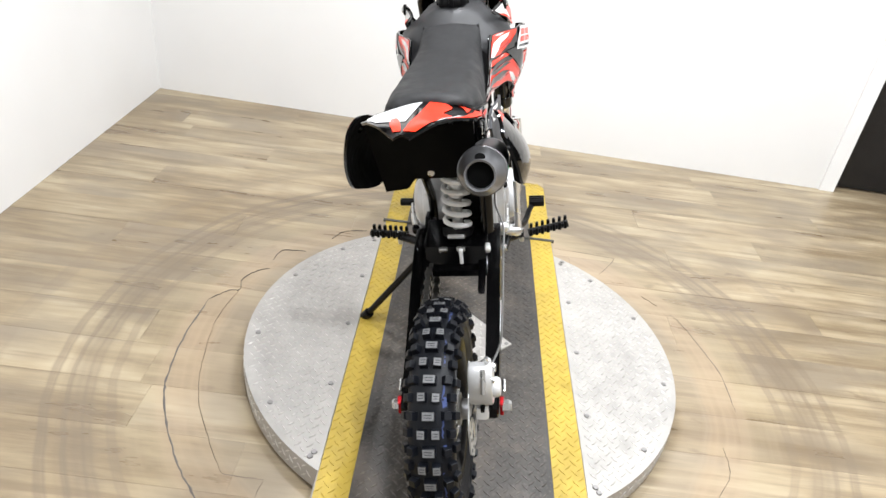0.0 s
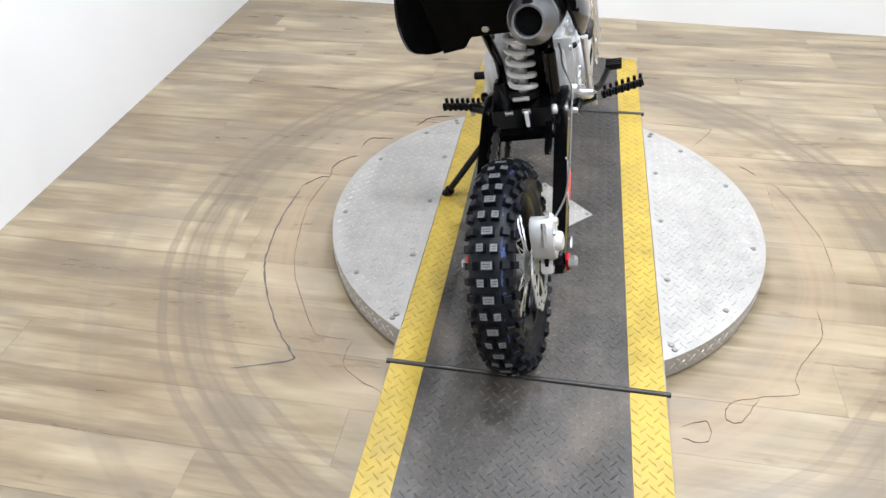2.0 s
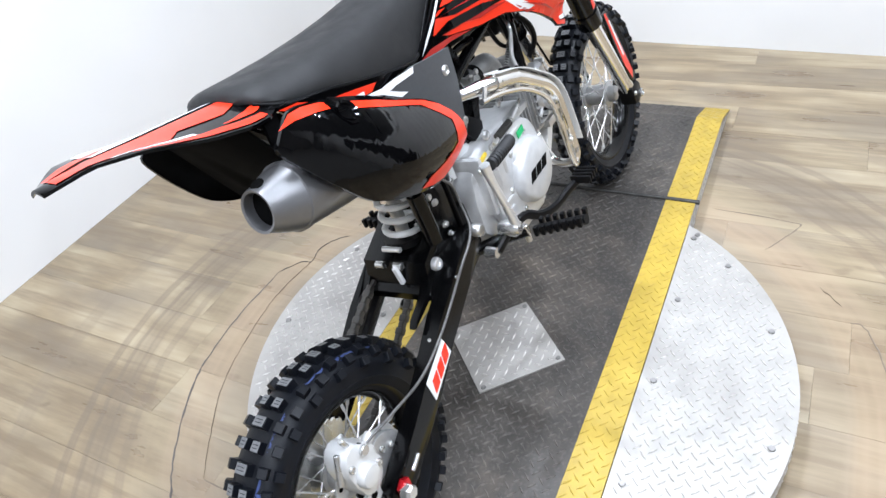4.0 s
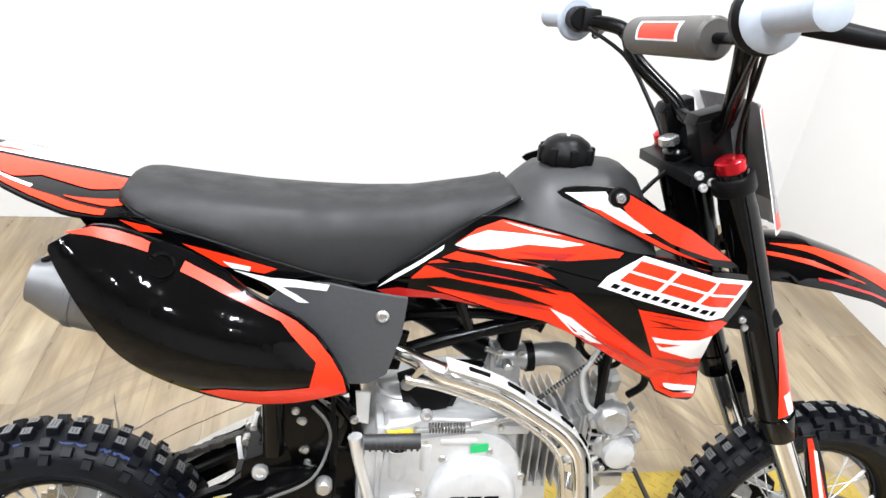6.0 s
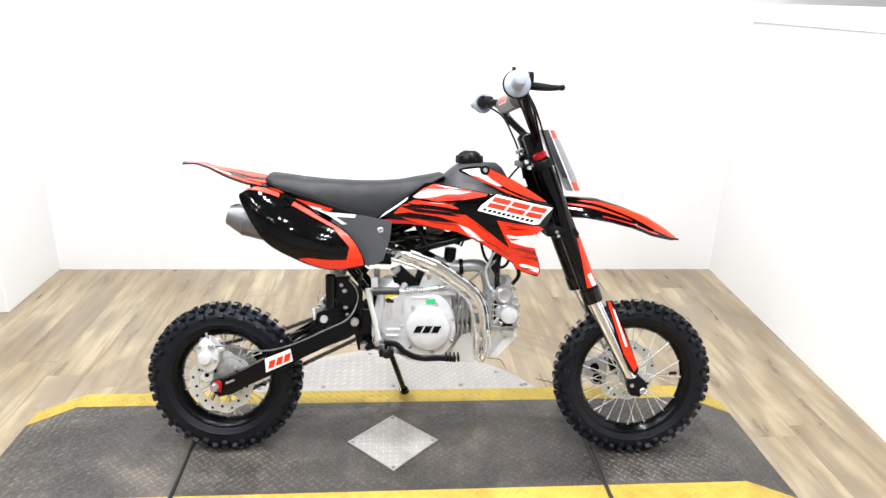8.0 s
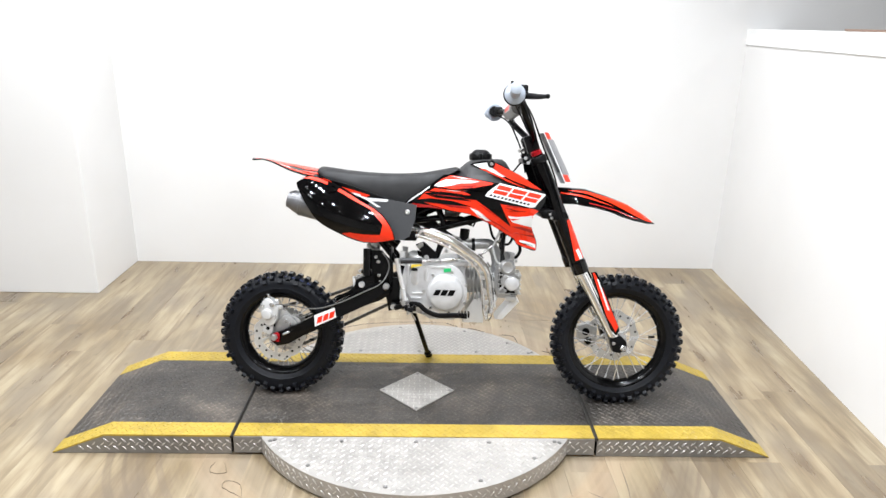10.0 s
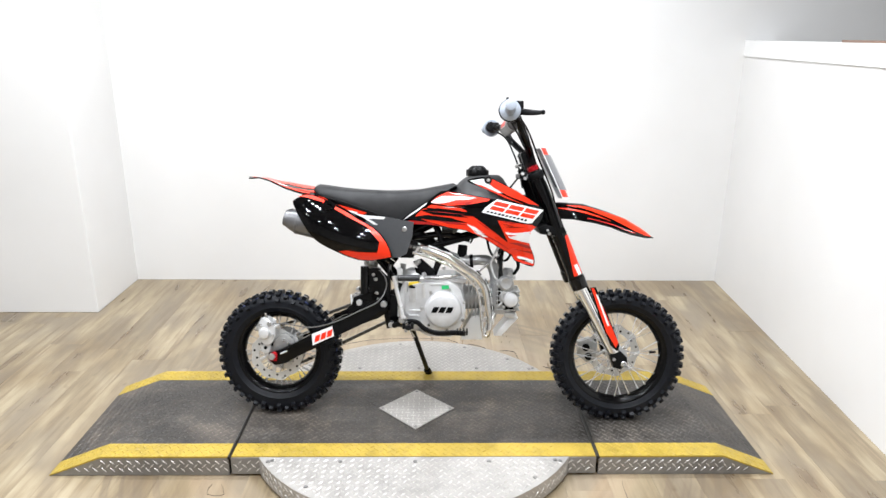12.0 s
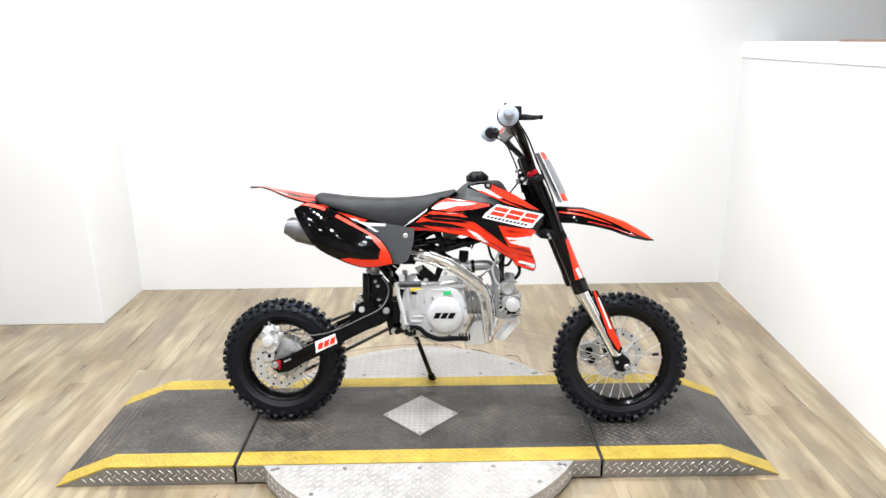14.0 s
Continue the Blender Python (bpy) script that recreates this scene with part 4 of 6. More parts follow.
# ---- frame ----
fr = part("frame", tube([(0.905, 0, 0.795), (0.80, 0, 0.775), (0.62, 0, 0.735), (0.47, 0, 0.665)], 0.022, 12, 5), M_FRAME, bike, "gloss black tubular steel frame")
for s in (-1, 1):
    y = s * 0.055
    part("frame_tube", tube([(0.89, s * 0.02, 0.735), (0.80, y, 0.694), (0.578, y, 0.630), (0.49, y, 0.600)], 0.0115, 10, 4), M_FRAME, fr)
    part("frame_tube", tube([(0.50, s * 0.04, 0.655), (0.62, y, 0.668), (0.70, y, 0.650)], 0.008, 8, 4), M_FRAME, fr)
    part("frame_tube", tube([(0.86, y, 0.715), (0.818, y, 0.63), (0.812, s * 0.06, 0.46)], 0.0075, 8, 4), M_FRAME, fr)
    part("frame_tube", tube([(0.575, y, 0.70), (0.60, y, 0.64)], 0.009, 8, 1), M_FRAME, fr)
    part("subframe_tube", tube([(0.47, s * 0.06, 0.70), (0.33, s * 0.065, 0.765), (0.17, s * 0.06, 0.805)], 0.009, 8, 4), M_FRAME, fr)
    part("subframe_tube", tube([(0.43, s * 0.06, 0.56), (0.30, s * 0.065, 0.66), (0.19, s * 0.06, 0.77)], 0.009, 8, 4), M_FRAME, fr)
    part("frame_tube", tube([(0.345, y, 0.612), (0.387, y, 0.558), (0.432, y, 0.503), (0.442, y, 0.470), (0.447, y, 0.411), (0.430, y, 0.350)], 0.0105, 10, 4), M_FRAME, fr)
    part("frame_plate", slab([(0.405, 0.325), (0.390, 0.395), (0.392, 0.432), (0.415, 0.450), (0.446, 0.448), (0.452, 0.400), (0.444, 0.335)], y + s * 0.005, y + s * 0.018, 0.004), M_FRAME, fr)
    part("frame_plate", slab([(0.452, 0.585), (0.475, 0.650), (0.512, 0.643), (0.500, 0.585)], y + s * 0.005, y + s * 0.018, 0.004), M_FRAME, fr)
    part("mount_bracket", slab([(0.440, 0.548), (0.462, 0.546), (0.461, 0.492), (0.444, 0.496)], y + s * 0.010, y + s * 0.014, 0.002), M_BAREAL, fr, "bare metal mounting bracket")
    bolt((0.440, y + s * 0.012, 0.500), 0.0068, fr, M_STEEL, (0, s, 0))
part("head_tube", rod((0.895, 0, 0.915), (0.975, 0, 0.700), 0.030, 18), M_FRAME, fr)
part("engine_bracket", slab([(0.503, 0.552), (0.568, 0.531), (0.581, 0.591), (0.624, 0.592), (0.596, 0.562), (0.582, 0.520), (0.511, 0.522)], -0.07, -0.05, 0.002), M_FRAME, fr)
for x, z in [(0.519, 0.574), (0.380, 0.424)]:
    bolt((x, -0.082, z), 0.009, fr)
for x, z in [(0.364, 0.507), (0.367, 0.458), (0.374, 0.436)]:
    bolt((x, -0.078, z), 0.006, fr)

# ---- engine ----
case = part("engine", slab([(0.445, 0.377), (0.447, 0.437), (0.460, 0.488), (0.488, 0.517), (0.541, 0.522), (0.654, 0.525), (0.679, 0.494), (0.687, 0.382), (0.667, 0.336), (0.625, 0.309), (0.546, 0.319), (0.481, 0.333)], -0.100, 0.085, 0.012), M_ALLOY, bike, "silver horizontal single-cylinder engine")
part("clutch_cover", slab([(0.480, 0.399), (0.484, 0.480), (0.515, 0.499), (0.598, 0.512), (0.647, 0.505), (0.681, 0.462), (0.687, 0.381), (0.653, 0.328), (0.603, 0.316), (0.539, 0.341), (0.500, 0.352)], -0.122, -0.098, 0.009, 3), M_ALLOY, case, "silver clutch cover")
cc = [(0.611, 0.410)][0]
part("round_cover", lathe([(0, 0.066), (0.45, 0.065), (0.8, 0.061), (1, 0.053), (1, 0.02)], (cc[0], -0.120, cc[1]), (cc[0], -0.146, cc[1]), 48), M_ALLOY, case, "round silver cover with a black mark")
blocks(cc[0] - 0.045, cc[1] - 0.007, cc[0] + 0.030, cc[1] - 0.007, 0.020, 3, 0.010, -0.1475, -0.1455, M_INNER, case)
for i in range(7):
    a = 0.4 + 2 * math.pi * i / 7
    bolt((cc[0] + 0.078 * math.cos(a), -0.121, cc[1] + 0.075 * math.sin(a)), 0.006, case, M_STEEL)
for x, z in [(0.472, 0.496), (0.527, 0.512), (0.647, 0.515), (0.495, 0.345), (0.646, 0.320)]:
    bolt((x, -0.112, z), 0.006, case)
for x0_, z0_, x1_, z1_, yy_ in ((0.470, 0.400, 0.482, 0.520, -0.102), (0.610, 0.505, 0.690, 0.520, -0.100)):
    part("case_rib", box((x0_, yy_ - 0.016, z0_), (x1_, yy_ + 0.05, z1_), 0.005), M_ALLOY, case)
part("starter_cover", lathe([(0, 0.050), (0.5, 0.049), (0.8, 0.042), (0.95, 0.030), (1, 0.012)], (0.508, -0.026, 0.480), (0.510, -0.030, 0.545), 28), M_ALLOY, case, "domed silver case top")
part("dome_ring", tube([(0.508 + 0.036 * math.cos(a), -0.030 + 0.036 * math.sin(a), 0.536) for a in np.linspace(0, 6.2, 15)], 0.004, 6, 2), M_CALIPER, case)
part("coil_bracket", slab([(0.499, 0.572), (0.528, 0.583), (0.578, 0.541), (0.573, 0.526), (0.538, 0.519), (0.513, 0.555)], -0.080, -0.055, 0.003), M_SATIN, case, "black bracket over the engine")
bolt((0.512, -0.081, 0.568), 0.009, case)
bolt((0.540, -0.100, 0.530), 0.010, case, M_SPOKE)
for x, z0_, z1_, r_, mt_ in ((0.501, 0.428, 0.484, 0.017, M_SATIN), (0.540, 0.440, 0.494, 0.013, M_STEEL)):
    part("cover_boss", lathe([(0, r_ * 0.5), (0.25, r_ * 0.95), (1, r_)], (x, -0.112, z0_), (x, -0.112, z1_), 18), M_ALLOY, case)
    part("boss_cap", lathe([(0, r_ * 0.85), (0.7, r_ * 0.85), (1, r_ * 0.5)], (x, -0.112, z1_), (x, -0.112, z1_ + 0.010), 12), mt_, case)
for x0_, x1_, z0_ in ((0.492, 0.532, 0.402), (0.488, 0.524, 0.384), (0.560, 0.612, 0.498)):
    part("cover_rib", box((x0_, -0.1255, z0_), (x1_, -0.1205, z0_ + 0.0055), 0.0015), M_CALIPER, case)
part("lower_lip", slab([(0.520, 0.332), (0.560, 0.322), (0.640, 0.318), (0.668, 0.338), (0.660, 0.330), (0.638, 0.310), (0.555, 0.312)], -0.116, -0.09, 0.002), M_CAST, case)
bolt((0.610, -0.101, 0.555), 0.007, case)
part("left_cover", lathe([(0, 0.068), (0.7, 0.064), (1, 0.05)], (0.56, 0.08, 0.42), (0.56, 0.115, 0.42), 32), M_ALLOY, case, "silver flywheel cover")
part("dipstick", slab([(0.484, 0.489), (0.486, 0.503), (0.523, 0.506), (0.525, 0.492)], -0.104, -0.086, 0.003), M_YEL, case, "yellow dipstick handle")
part("sticker", slab([(0.603, 0.495), (0.629, 0.498), (0.629, 0.485), (0.604, 0.482)], -0.1265, -0.1245), M_GREEN, case, "small green sticker", smooth=False)
# cylinder, fins and head lie forward
cyl = part("cylinder", lathe([(0, 0.046), (1, 0.046)], (0.655, 0, 0.434), (0.80, 0, 0.444), 28), M_CAST, case, "finned cast cylinder")
for i in range(7):
    xx = 0.684 + i * 0.0135
    zc = 0.438
    part("fin", box((xx, -0.066, zc - 0.066), (xx + 0.0035, 0.066, zc + 0.062), 0.0012), M_CAST, cyl)
head = part("cylinder_head", slab([(0.785, 0.385), (0.785, 0.495), (0.825, 0.510), (0.862, 0.490), (0.872, 0.405), (0.850, 0.380)], -0.060, 0.060, 0.010), M_CAST, case, "cast cylinder head")
for i in range(4):
    part("fin", box((0.790 + i * 0.012, -0.066, 0.395), (0.793 + i * 0.012, 0.066, 0.505), 0.001), M_CAST, head)
for i, (x, z, rr_) in enumerate(((0.835, 0.448, 0.026), (0.806, 0.492, 0.010), (0.866, 0.430, 0.009))):
    part("head_cover", lathe([(0, rr_), (0.6, rr_), (0.9, rr_ * 0.85), (1, rr_ * 0.6)], (x, -0.058, z), (x, -0.074, z), 20), M_CAST, head)
# black blocks on the head stand for the shade between its fins
part("head_gap_shade", box((0.800, -0.0615, 0.420), (0.826, -0.050, 0.478), 0.003), M_INNER, head, "black block for the shade between the fins")
part("head_gap_shade", box((0.846, -0.0612, 0.395), (0.872, -0.050, 0.412), 0.003), M_INNER, head)
part("exhaust_flange", slab([(0.83, 0.392), (0.83, 0.375), (0.866, 0.372), (0.868, 0.392)], -0.07, -0.03, 0.003), M_STEEL, head)
part("valve_cap", lathe([(0, 0.024), (0.7, 0.024), (1, 0.018)], (0.84, 0, 0.515), (0.845, 0, 0.545), 6), M_CAST, head, smooth=False)
part("spark_plug_cap", tube([(0.836, -0.062, 0.405), (0.830, -0.064, 0.440), (0.823, -0.055, 0.482), (0.814, -0.050, 0.545), (0.805, -0.046, 0.620), (0.800, -0.03, 0.680)], [0.010, 0.012, 0.010, 0.0055, 0.0055, 0.0055], 10, 5), M_SATIN, head, "black spark plug cap and lead")
for x, z in ((0.868, 0.41), (0.868, 0.485), (0.80, 0.50)):
    bolt((x, -0.062, z), 0.007, head)
for i in range(5):
    part("fin", box((0.800, -0.070, 0.400 + i * 0.017), (0.884, 0.070, 0.4035 + i * 0.017), 0.001), M_CAST, head)
part("rocker_cover", lathe([(0, 0.030), (0.5, 0.030), (0.8, 0.026), (1, 0.020), (0.9, 0.012)], (0.832, -0.060, 0.500), (0.832, -0.084, 0.500), 8), M_CAST, head, "cast rocker cover")
part("cam_cover", lathe([(0, 0.027), (0.6, 0.027), (0.85, 0.024), (1, 0.012)], (0.850, -0.060, 0.440), (0.850, -0.086, 0.440), 20), M_ALLOY, head, "round silver cam cover")
for x, z in ((0.876, 0.468), (0.872, 0.412), (0.826, 0.414), (0.826, 0.466), (0.862, 0.520)):
    part("stud", rod((x, -0.060, z), (x, -0.080, z), 0.0055, 6), M_STEEL, head)
part("breather_pipe", tube([(0.86, -0.05, 0.53), (0.875, -0.065, 0.56), (0.862, -0.07, 0.60), (0.84, -0.06, 0.63)], 0.006, 8, 5), M_SATIN, head, "black breather hose")
part("ignition_coil", box((0.800, -0.030, 0.610), (0.845, 0.010, 0.645), 0.006), M_SATIN, head, "black ignition coil")
carb = part("carburettor", lathe([(0, 0.018), (0.1, 0.024), (0.35, 0.024), (0.4, 0.020), (0.9, 0.020), (1, 0.022)], (0.632, 0, 0.575), (0.702, 0, 0.569), 18), M_CAST, bike, "cast carburettor")
part("float_bowl", box((0.648, -0.024, 0.515), (0.694, 0.024, 0.562), 0.008), M_CAST, carb)
part("carb_top", rod((0.672, 0, 0.585), (0.676, 0, 0.628), 0.018, 14), M_SATIN, carb)
part("carb_flange", box((0.640, -0.036, 0.548), (0.648, 0.036, 0.598), 0.003), M_CAST, carb)
for x, z in ((0.655, 0.590), (0.688, 0.588), (0.660, 0.534), (0.684, 0.530)):
    bolt((x, -0.024, z), 0.0065, carb, M_STEEL)
part("idle_screw", rod((0.668, -0.022, 0.571), (0.668, -0.040, 0.569), 0.007, 10), M_STEEL, carb)
part("choke_lever", tube([(0.648, -0.036, 0.585), (0.642, -0.045, 0.600), (0.628, -0.047, 0.606)], 0.004, 8, 3), M_STEEL, carb)
part("clamp", lathe([(0, 0.0245), (1, 0.0245)], (0.702, 0, 0.569), (0.714, 0, 0.570), 18), M_SATIN, carb, "black rubber joint")
part("intake_elbow", tube([(0.712, 0, 0.571), (0.738, 0, 0.574), (0.766, 0, 0.571), (0.787, 0, 0.548), (0.798, 0, 0.510), (0.799, 0, 0.485)], [0.019, 0.019, 0.020, 0.020, 0.021, 0.024], 16, 5), M_CAST, carb, "cast intake elbow")
part("throttle_cable", tube([(0.700, -0.050, 0.508), (0.726, -0.050, 0.531), (0.817, -0.050, 0.607), (0.842, -0.046, 0.628)], 0.0036, 8, 3), M_CHAIN, carb, "spring-wrapped throttle cable")
bm = bmesh.new()
for i in range(22):
    a_ = Vector((0.726, -0.050, 0.531)).lerp(Vector((0.817, -0.050, 0.607)), i / 22)
    lathe([(0, 0.0052), (1, 0.0052)], a_, a_ + Vector((0.0017, 0, 0.0014)), 8, bm)
part("cable_spring", bm, M_STEEL, carb)
part("air_hose", tube([(0.640, 0, 0.576), (0.600, 0.0, 0.600), (0.540, 0, 0.645), (0.470, 0, 0.672)], [0.022, 0.020, 0.022, 0.024], 14, 5), M_SATIN, carb, "black air intake hose")
part("oil_line", tube([(0.835, -0.030, 0.640), (0.800, -0.06, 0.622), (0.786, -0.06, 0.590), (0.778, -0.06, 0.566), (0.792, -0.062, 0.520), (0.818, -0.066, 0.498), (0.828, -0.068, 0.446), (0.806, -0.066, 0.414)], 0.0042, 8, 6), M_CALIPER, case, "grey oil line")
part("fuel_hose", tube([(0.760, -0.030, 0.665), (0.780, -0.040, 0.600), (0.828, -0.045, 0.578), (0.850, -0.04, 0.610), (0.845, -0.03, 0.650)], 0.0045, 8, 6), M_SATIN, case, "black looped hose")

# ---- exhaust ----
OUTER = [(0.472, 0.648), (0.552, 0.623), (0.625, 0.596), (0.682, 0.560), (0.728, 0.526), (0.754, 0.488), (0.766, 0.425), (0.772, 0.368), (0.769, 0.338)]
INNER = [(0.502, 0.614), (0.558, 0.599), (0.631, 0.569), (0.682, 0.537), (0.718, 0.503), (0.734, 0.467), (0.743, 0.407), (0.748, 0.351)]
ex = part("exhaust_pipe", tube([(0.20, -0.104, 0.668), (0.30, -0.094, 0.652), (0.41, -0.086, 0.640), (0.475, -0.088, 0.632), (0.512, -0.112, 0.628)] + [(x, -0.144, z) for x, z in OUTER[1:]] + [(0.766, -0.125, 0.322), (0.768, -0.085, 0.332), (0.790, -0.050, 0.385)],
                               [0.011] * 4 + [0.0112, 0.0138, 0.0138, 0.0136, 0.0132, 0.0124, 0.0110, 0.0095, 0.0092] + [0.010, 0.011, 0.012], 16, 6), M_CHROME, bike, "polished steel exhaust header")
part("pipe_sleeve", tube([(x, -0.144, z) for x, z in ((0.548, 0.6245), (0.588, 0.611), (0.625, 0.597))], 0.0152, 18, 4), M_CHROME, ex, "chrome sleeve round the header")
part("guard_rail", tube([(0.769, -0.144, 0.345), (0.766, -0.144, 0.328), (0.757, -0.144, 0.323)] + [(x, -0.144, z) for x, z in INNER[::-1]], 0.0056, 10, 6), M_CHROME, ex, "bent chrome guard rail")
o_line = catmull([(x, 0, z) for x, z in OUTER], 8)
i_line = catmull([(x, 0, z) for x, z in INNER], 8)
def between(t, w_):
    """A point on the guard between rail (0) and header (1)."""
    a_, b_ = i_line[min(len(i_line) - 1, int(t * (len(i_line) - 1)))], o_line[min(len(o_line) - 1, int(t * (len(o_line) - 9)) + 4)]
    p_ = a_.lerp(b_, w_)
    return (p_.x, p_.z)
for k in range(9):
    t0_, t1_ = k / 9 + 0.02, k / 9 + (0.075 if k % 2 else 0.05)
    part("guard_web", slab([between(t0_, 0), between(t0_, 1), between(t1_, 1), between(t1_, 0)], -0.147, -0.143), M_CHROME, ex, smooth=False)
bm, k_ = bmesh.new(), []
for i in range(8, len(o_line) - 8):
    d_ = (o_line[i + 1] - o_line[i - 1]).normalized()
    n_ = Vector((-d_.z, 0, d_.x))
    n_ = n_ if n_.x + n_.z > 0 else -n_
    k_.append((o_line[i] + n_ * 0.0145, n_))
rings = [[bm.verts.new((p_.x + n_.x * h_, y_, p_.z + n_.z * h_)) for y_, h_ in ((-0.160, 0), (-0.128, 0), (-0.128, 0.002), (-0.160, 0.002))] for p_, n_ in k_]
for a, b in zip(rings, rings[1:]):
    for j in range(4):
        bm.faces.new((a[j], a[(j + 1) % 4], b[(j + 1) % 4], b[j]))
bm.faces.new(rings[0])
bm.faces.new(rings[-1])
part("guard_plate", bm, M_BAREAL, ex, "perforated aluminium guard plate")
# slots are black strips, shade put into colour, not cut through
for i in range(3, len(k_) - 5, 6):
    (p0, n0), (p1, n1) = k_[i], k_[i + 3]
    part("slot_shade", tube([(p0.x + n0.x * 0.002, -0.144, p0.z + n0.z * 0.002), (p1.x + n1.x * 0.002, -0.144, p1.z + n1.z * 0.002)], 0.0042, 8, 1, None, 1.0), M_INNER, ex)
for t_, w_ in ((0.24, 0.45), (0.46, 0.5), (0.66, 0.5), (0.90, 0.5)):
    x, z = between(t_, w_)
    bolt((x, -0.147, z), 0.0065, ex, M_STEEL)
muff_a, muff_b = Vector((0.300, -0.104, 0.658)), Vector((0.100, -0.100, 0.711))
muff = part("muffler", lathe([(0, 0.022), (0.06, 0.030), (0.10, 0.036), (0.35, 0.041), (0.9, 0.045), (1.0, 0.045)], muff_a, muff_b, 32), M_MUFF, bike, "brushed grey muffler")
d = (muff_b - muff_a).normalized()
part("end_cap", lathe([(0, 0.0465), (0.14, 0.0465), (0.16, 0.0445), (0.55, 0.0375), (0.85, 0.0305), (1, 0.0285), (0.98, 0.0250), (0.3, 0.0240)], muff_b, muff_b + d * 0.056, 32), M_MUFF, muff, "tapered muffler end cap")
# black plugs give the outlet and the vent hole their inner shade
part("outlet", lathe([(0, 0.0245), (1, 0.0245)], muff_b + d * 0.012, muff_b + d * 0.040, 24), M_INNER, muff, "black plug for the shade in the outlet")
hn = (Vector((0, 0, 1)) + d * 0.55 - Vector((0, 0, 1)).project(d)).normalized()
part("cap_hole_shade", lathe([(0, 0.0095), (0.8, 0.0095), (1, 0.0085)], muff_b + d * 0.026 + hn * 0.030, muff_b + d * 0.026 + hn * 0.0385, 16), M_INNER, muff, "black plug for the shaded round vent hole")
part("muffler_band", lathe([(0, 0.0375), (1, 0.0385)], muff_a - (muff_a - muff_b) * 0.13, muff_a - (muff_a - muff_b) * 0.18, 28), M_STEEL, muff, "steel clamp band")
part("muffler_bracket", slab([(0.125, 0.765), (0.15, 0.765), (0.155, 0.81), (0.130, 0.81)], -0.085, -0.08), M_SATIN, muff, smooth=False)

# ---- seat, tank and bodywork ----
seat_top = table([(0.137, 0.830), (0.139, 0.836), (0.143, 0.840), (0.150, 0.8425), (0.166, 0.842), (0.235, 0.833), (0.305, 0.827), (0.389, 0.824), (0.446, 0.825), (0.517, 0.830), (0.587, 0.844), (0.637, 0.854), (0.655, 0.845)])
seat_low = table([(0.137, 0.824), (0.150, 0.816), (0.166, 0.806), (0.183, 0.798), (0.250, 0.782), (0.317, 0.759), (0.385, 0.738), (0.458, 0.721), (0.508, 0.757), (0.576, 0.803), (0.654, 0.848)])
seat_half = table([(0.137, 0.040), (0.139, 0.052), (0.143, 0.061), (0.150, 0.068), (0.165, 0.075), (0.25, 0.088), (0.40, 0.086), (0.50, 0.077), (0.60, 0.066), (0.66, 0.060)])
rings = []
for x in [0.137, 0.139, 0.143] + list(np.linspace(0.150, 0.652, 34)):
    x = float(x)
    zt, zb, h = seat_top(x), min(seat_low(x), seat_top(x) - 0.006), seat_half(x)
    dz = zt - zb
    half = [(0, zt), (0.45 * h, zt - 0.002), (0.78 * h, zt - 0.006), (0.95 * h, zt - min(0.018, dz * 0.4)), (1.03 * h, zt - min(0.04, dz * 0.6)), (1.08 * h, zt - dz * 0.85), (1.06 * h, zb), (0.8 * h, zb + 0.002)]
    ring = [(x, y, z) for y, z in half] + [(x, -y, z) for y, z in half[:0:-1]]
    rings.append(ring)
seat = part("seat", loft(rings), M_SEAT, bike, "long black vinyl seat")
for side in (-1, 1):
    part("seat_piping", tube([(x, side * (seat_half(x) * 1.06 + 0.001), seat_low(x)) for x in np.linspace(0.143, 0.648, 26)], 0.0028, 8, 1), M_SATIN, seat, "black piping along the lower seam")
tank_top = table([(0.642, 0.840), (0.661, 0.860), (0.683, 0.878), (0.728, 0.885), (0.800, 0.886), (0.824, 0.869), (0.847, 0.812)])
tank_half = table([(0.60, 0.070), (0.68, 0.085), (0.75, 0.095), (0.82, 0.085), (0.86, 0.060)])
rings = []
for x in np.linspace(0.60, 0.845, 18):
    x = float(x)
    zt, h = tank_top(x), tank_half(x)
    half = [(0, zt), (0.45 * h, zt - 0.003), (0.75 * h, zt - 0.016), (1.05 * h, zt - 0.042), (1.45 * h, zt - 0.07), (1.55 * h, zt - 0.10), (1.2 * h, zt - 0.15), (0.5 * h, zt - 0.17)]
    rings.append([(x, y, z) for y, z in half] + [(x, -y, z) for y, z in half[:0:-1]])
tank = part("fuel_tank", loft(rings), M_TANK, bike, "matt black fuel tank")
ca = (0.724, 0.894)
part("fuel_cap", lathe([(0, 0.036), (0.2, 0.039), (0.5, 0.037), (0.8, 0.030), (1, 0.018)], (ca[0], 0, ca[1] - 0.014), (ca[0], 0, ca[1] + 0.024), 24), M_SATIN, tank, "black ribbed fuel cap")
for i in range(8):
    a = 2 * math.pi * i / 8
    part("rib", box((0.028, -0.006, -0.006), (0.041, 0.006, 0.018), 0.004, m=Matrix.Translation((ca[0], 0, ca[1] - 0.008)) @ Matrix.Rotation(a, 4, "Z")), M_SATIN, tank)
part("vent_tube", tube([(ca[0], 0, ca[1] + 0.022), (ca[0] - 0.002, 0, ca[1] + 0.045), (ca[0], 0.002, ca[1] + 0.066)], 0.0028, 8, 4), M_WHITE, tank, "thin clear vent tube")


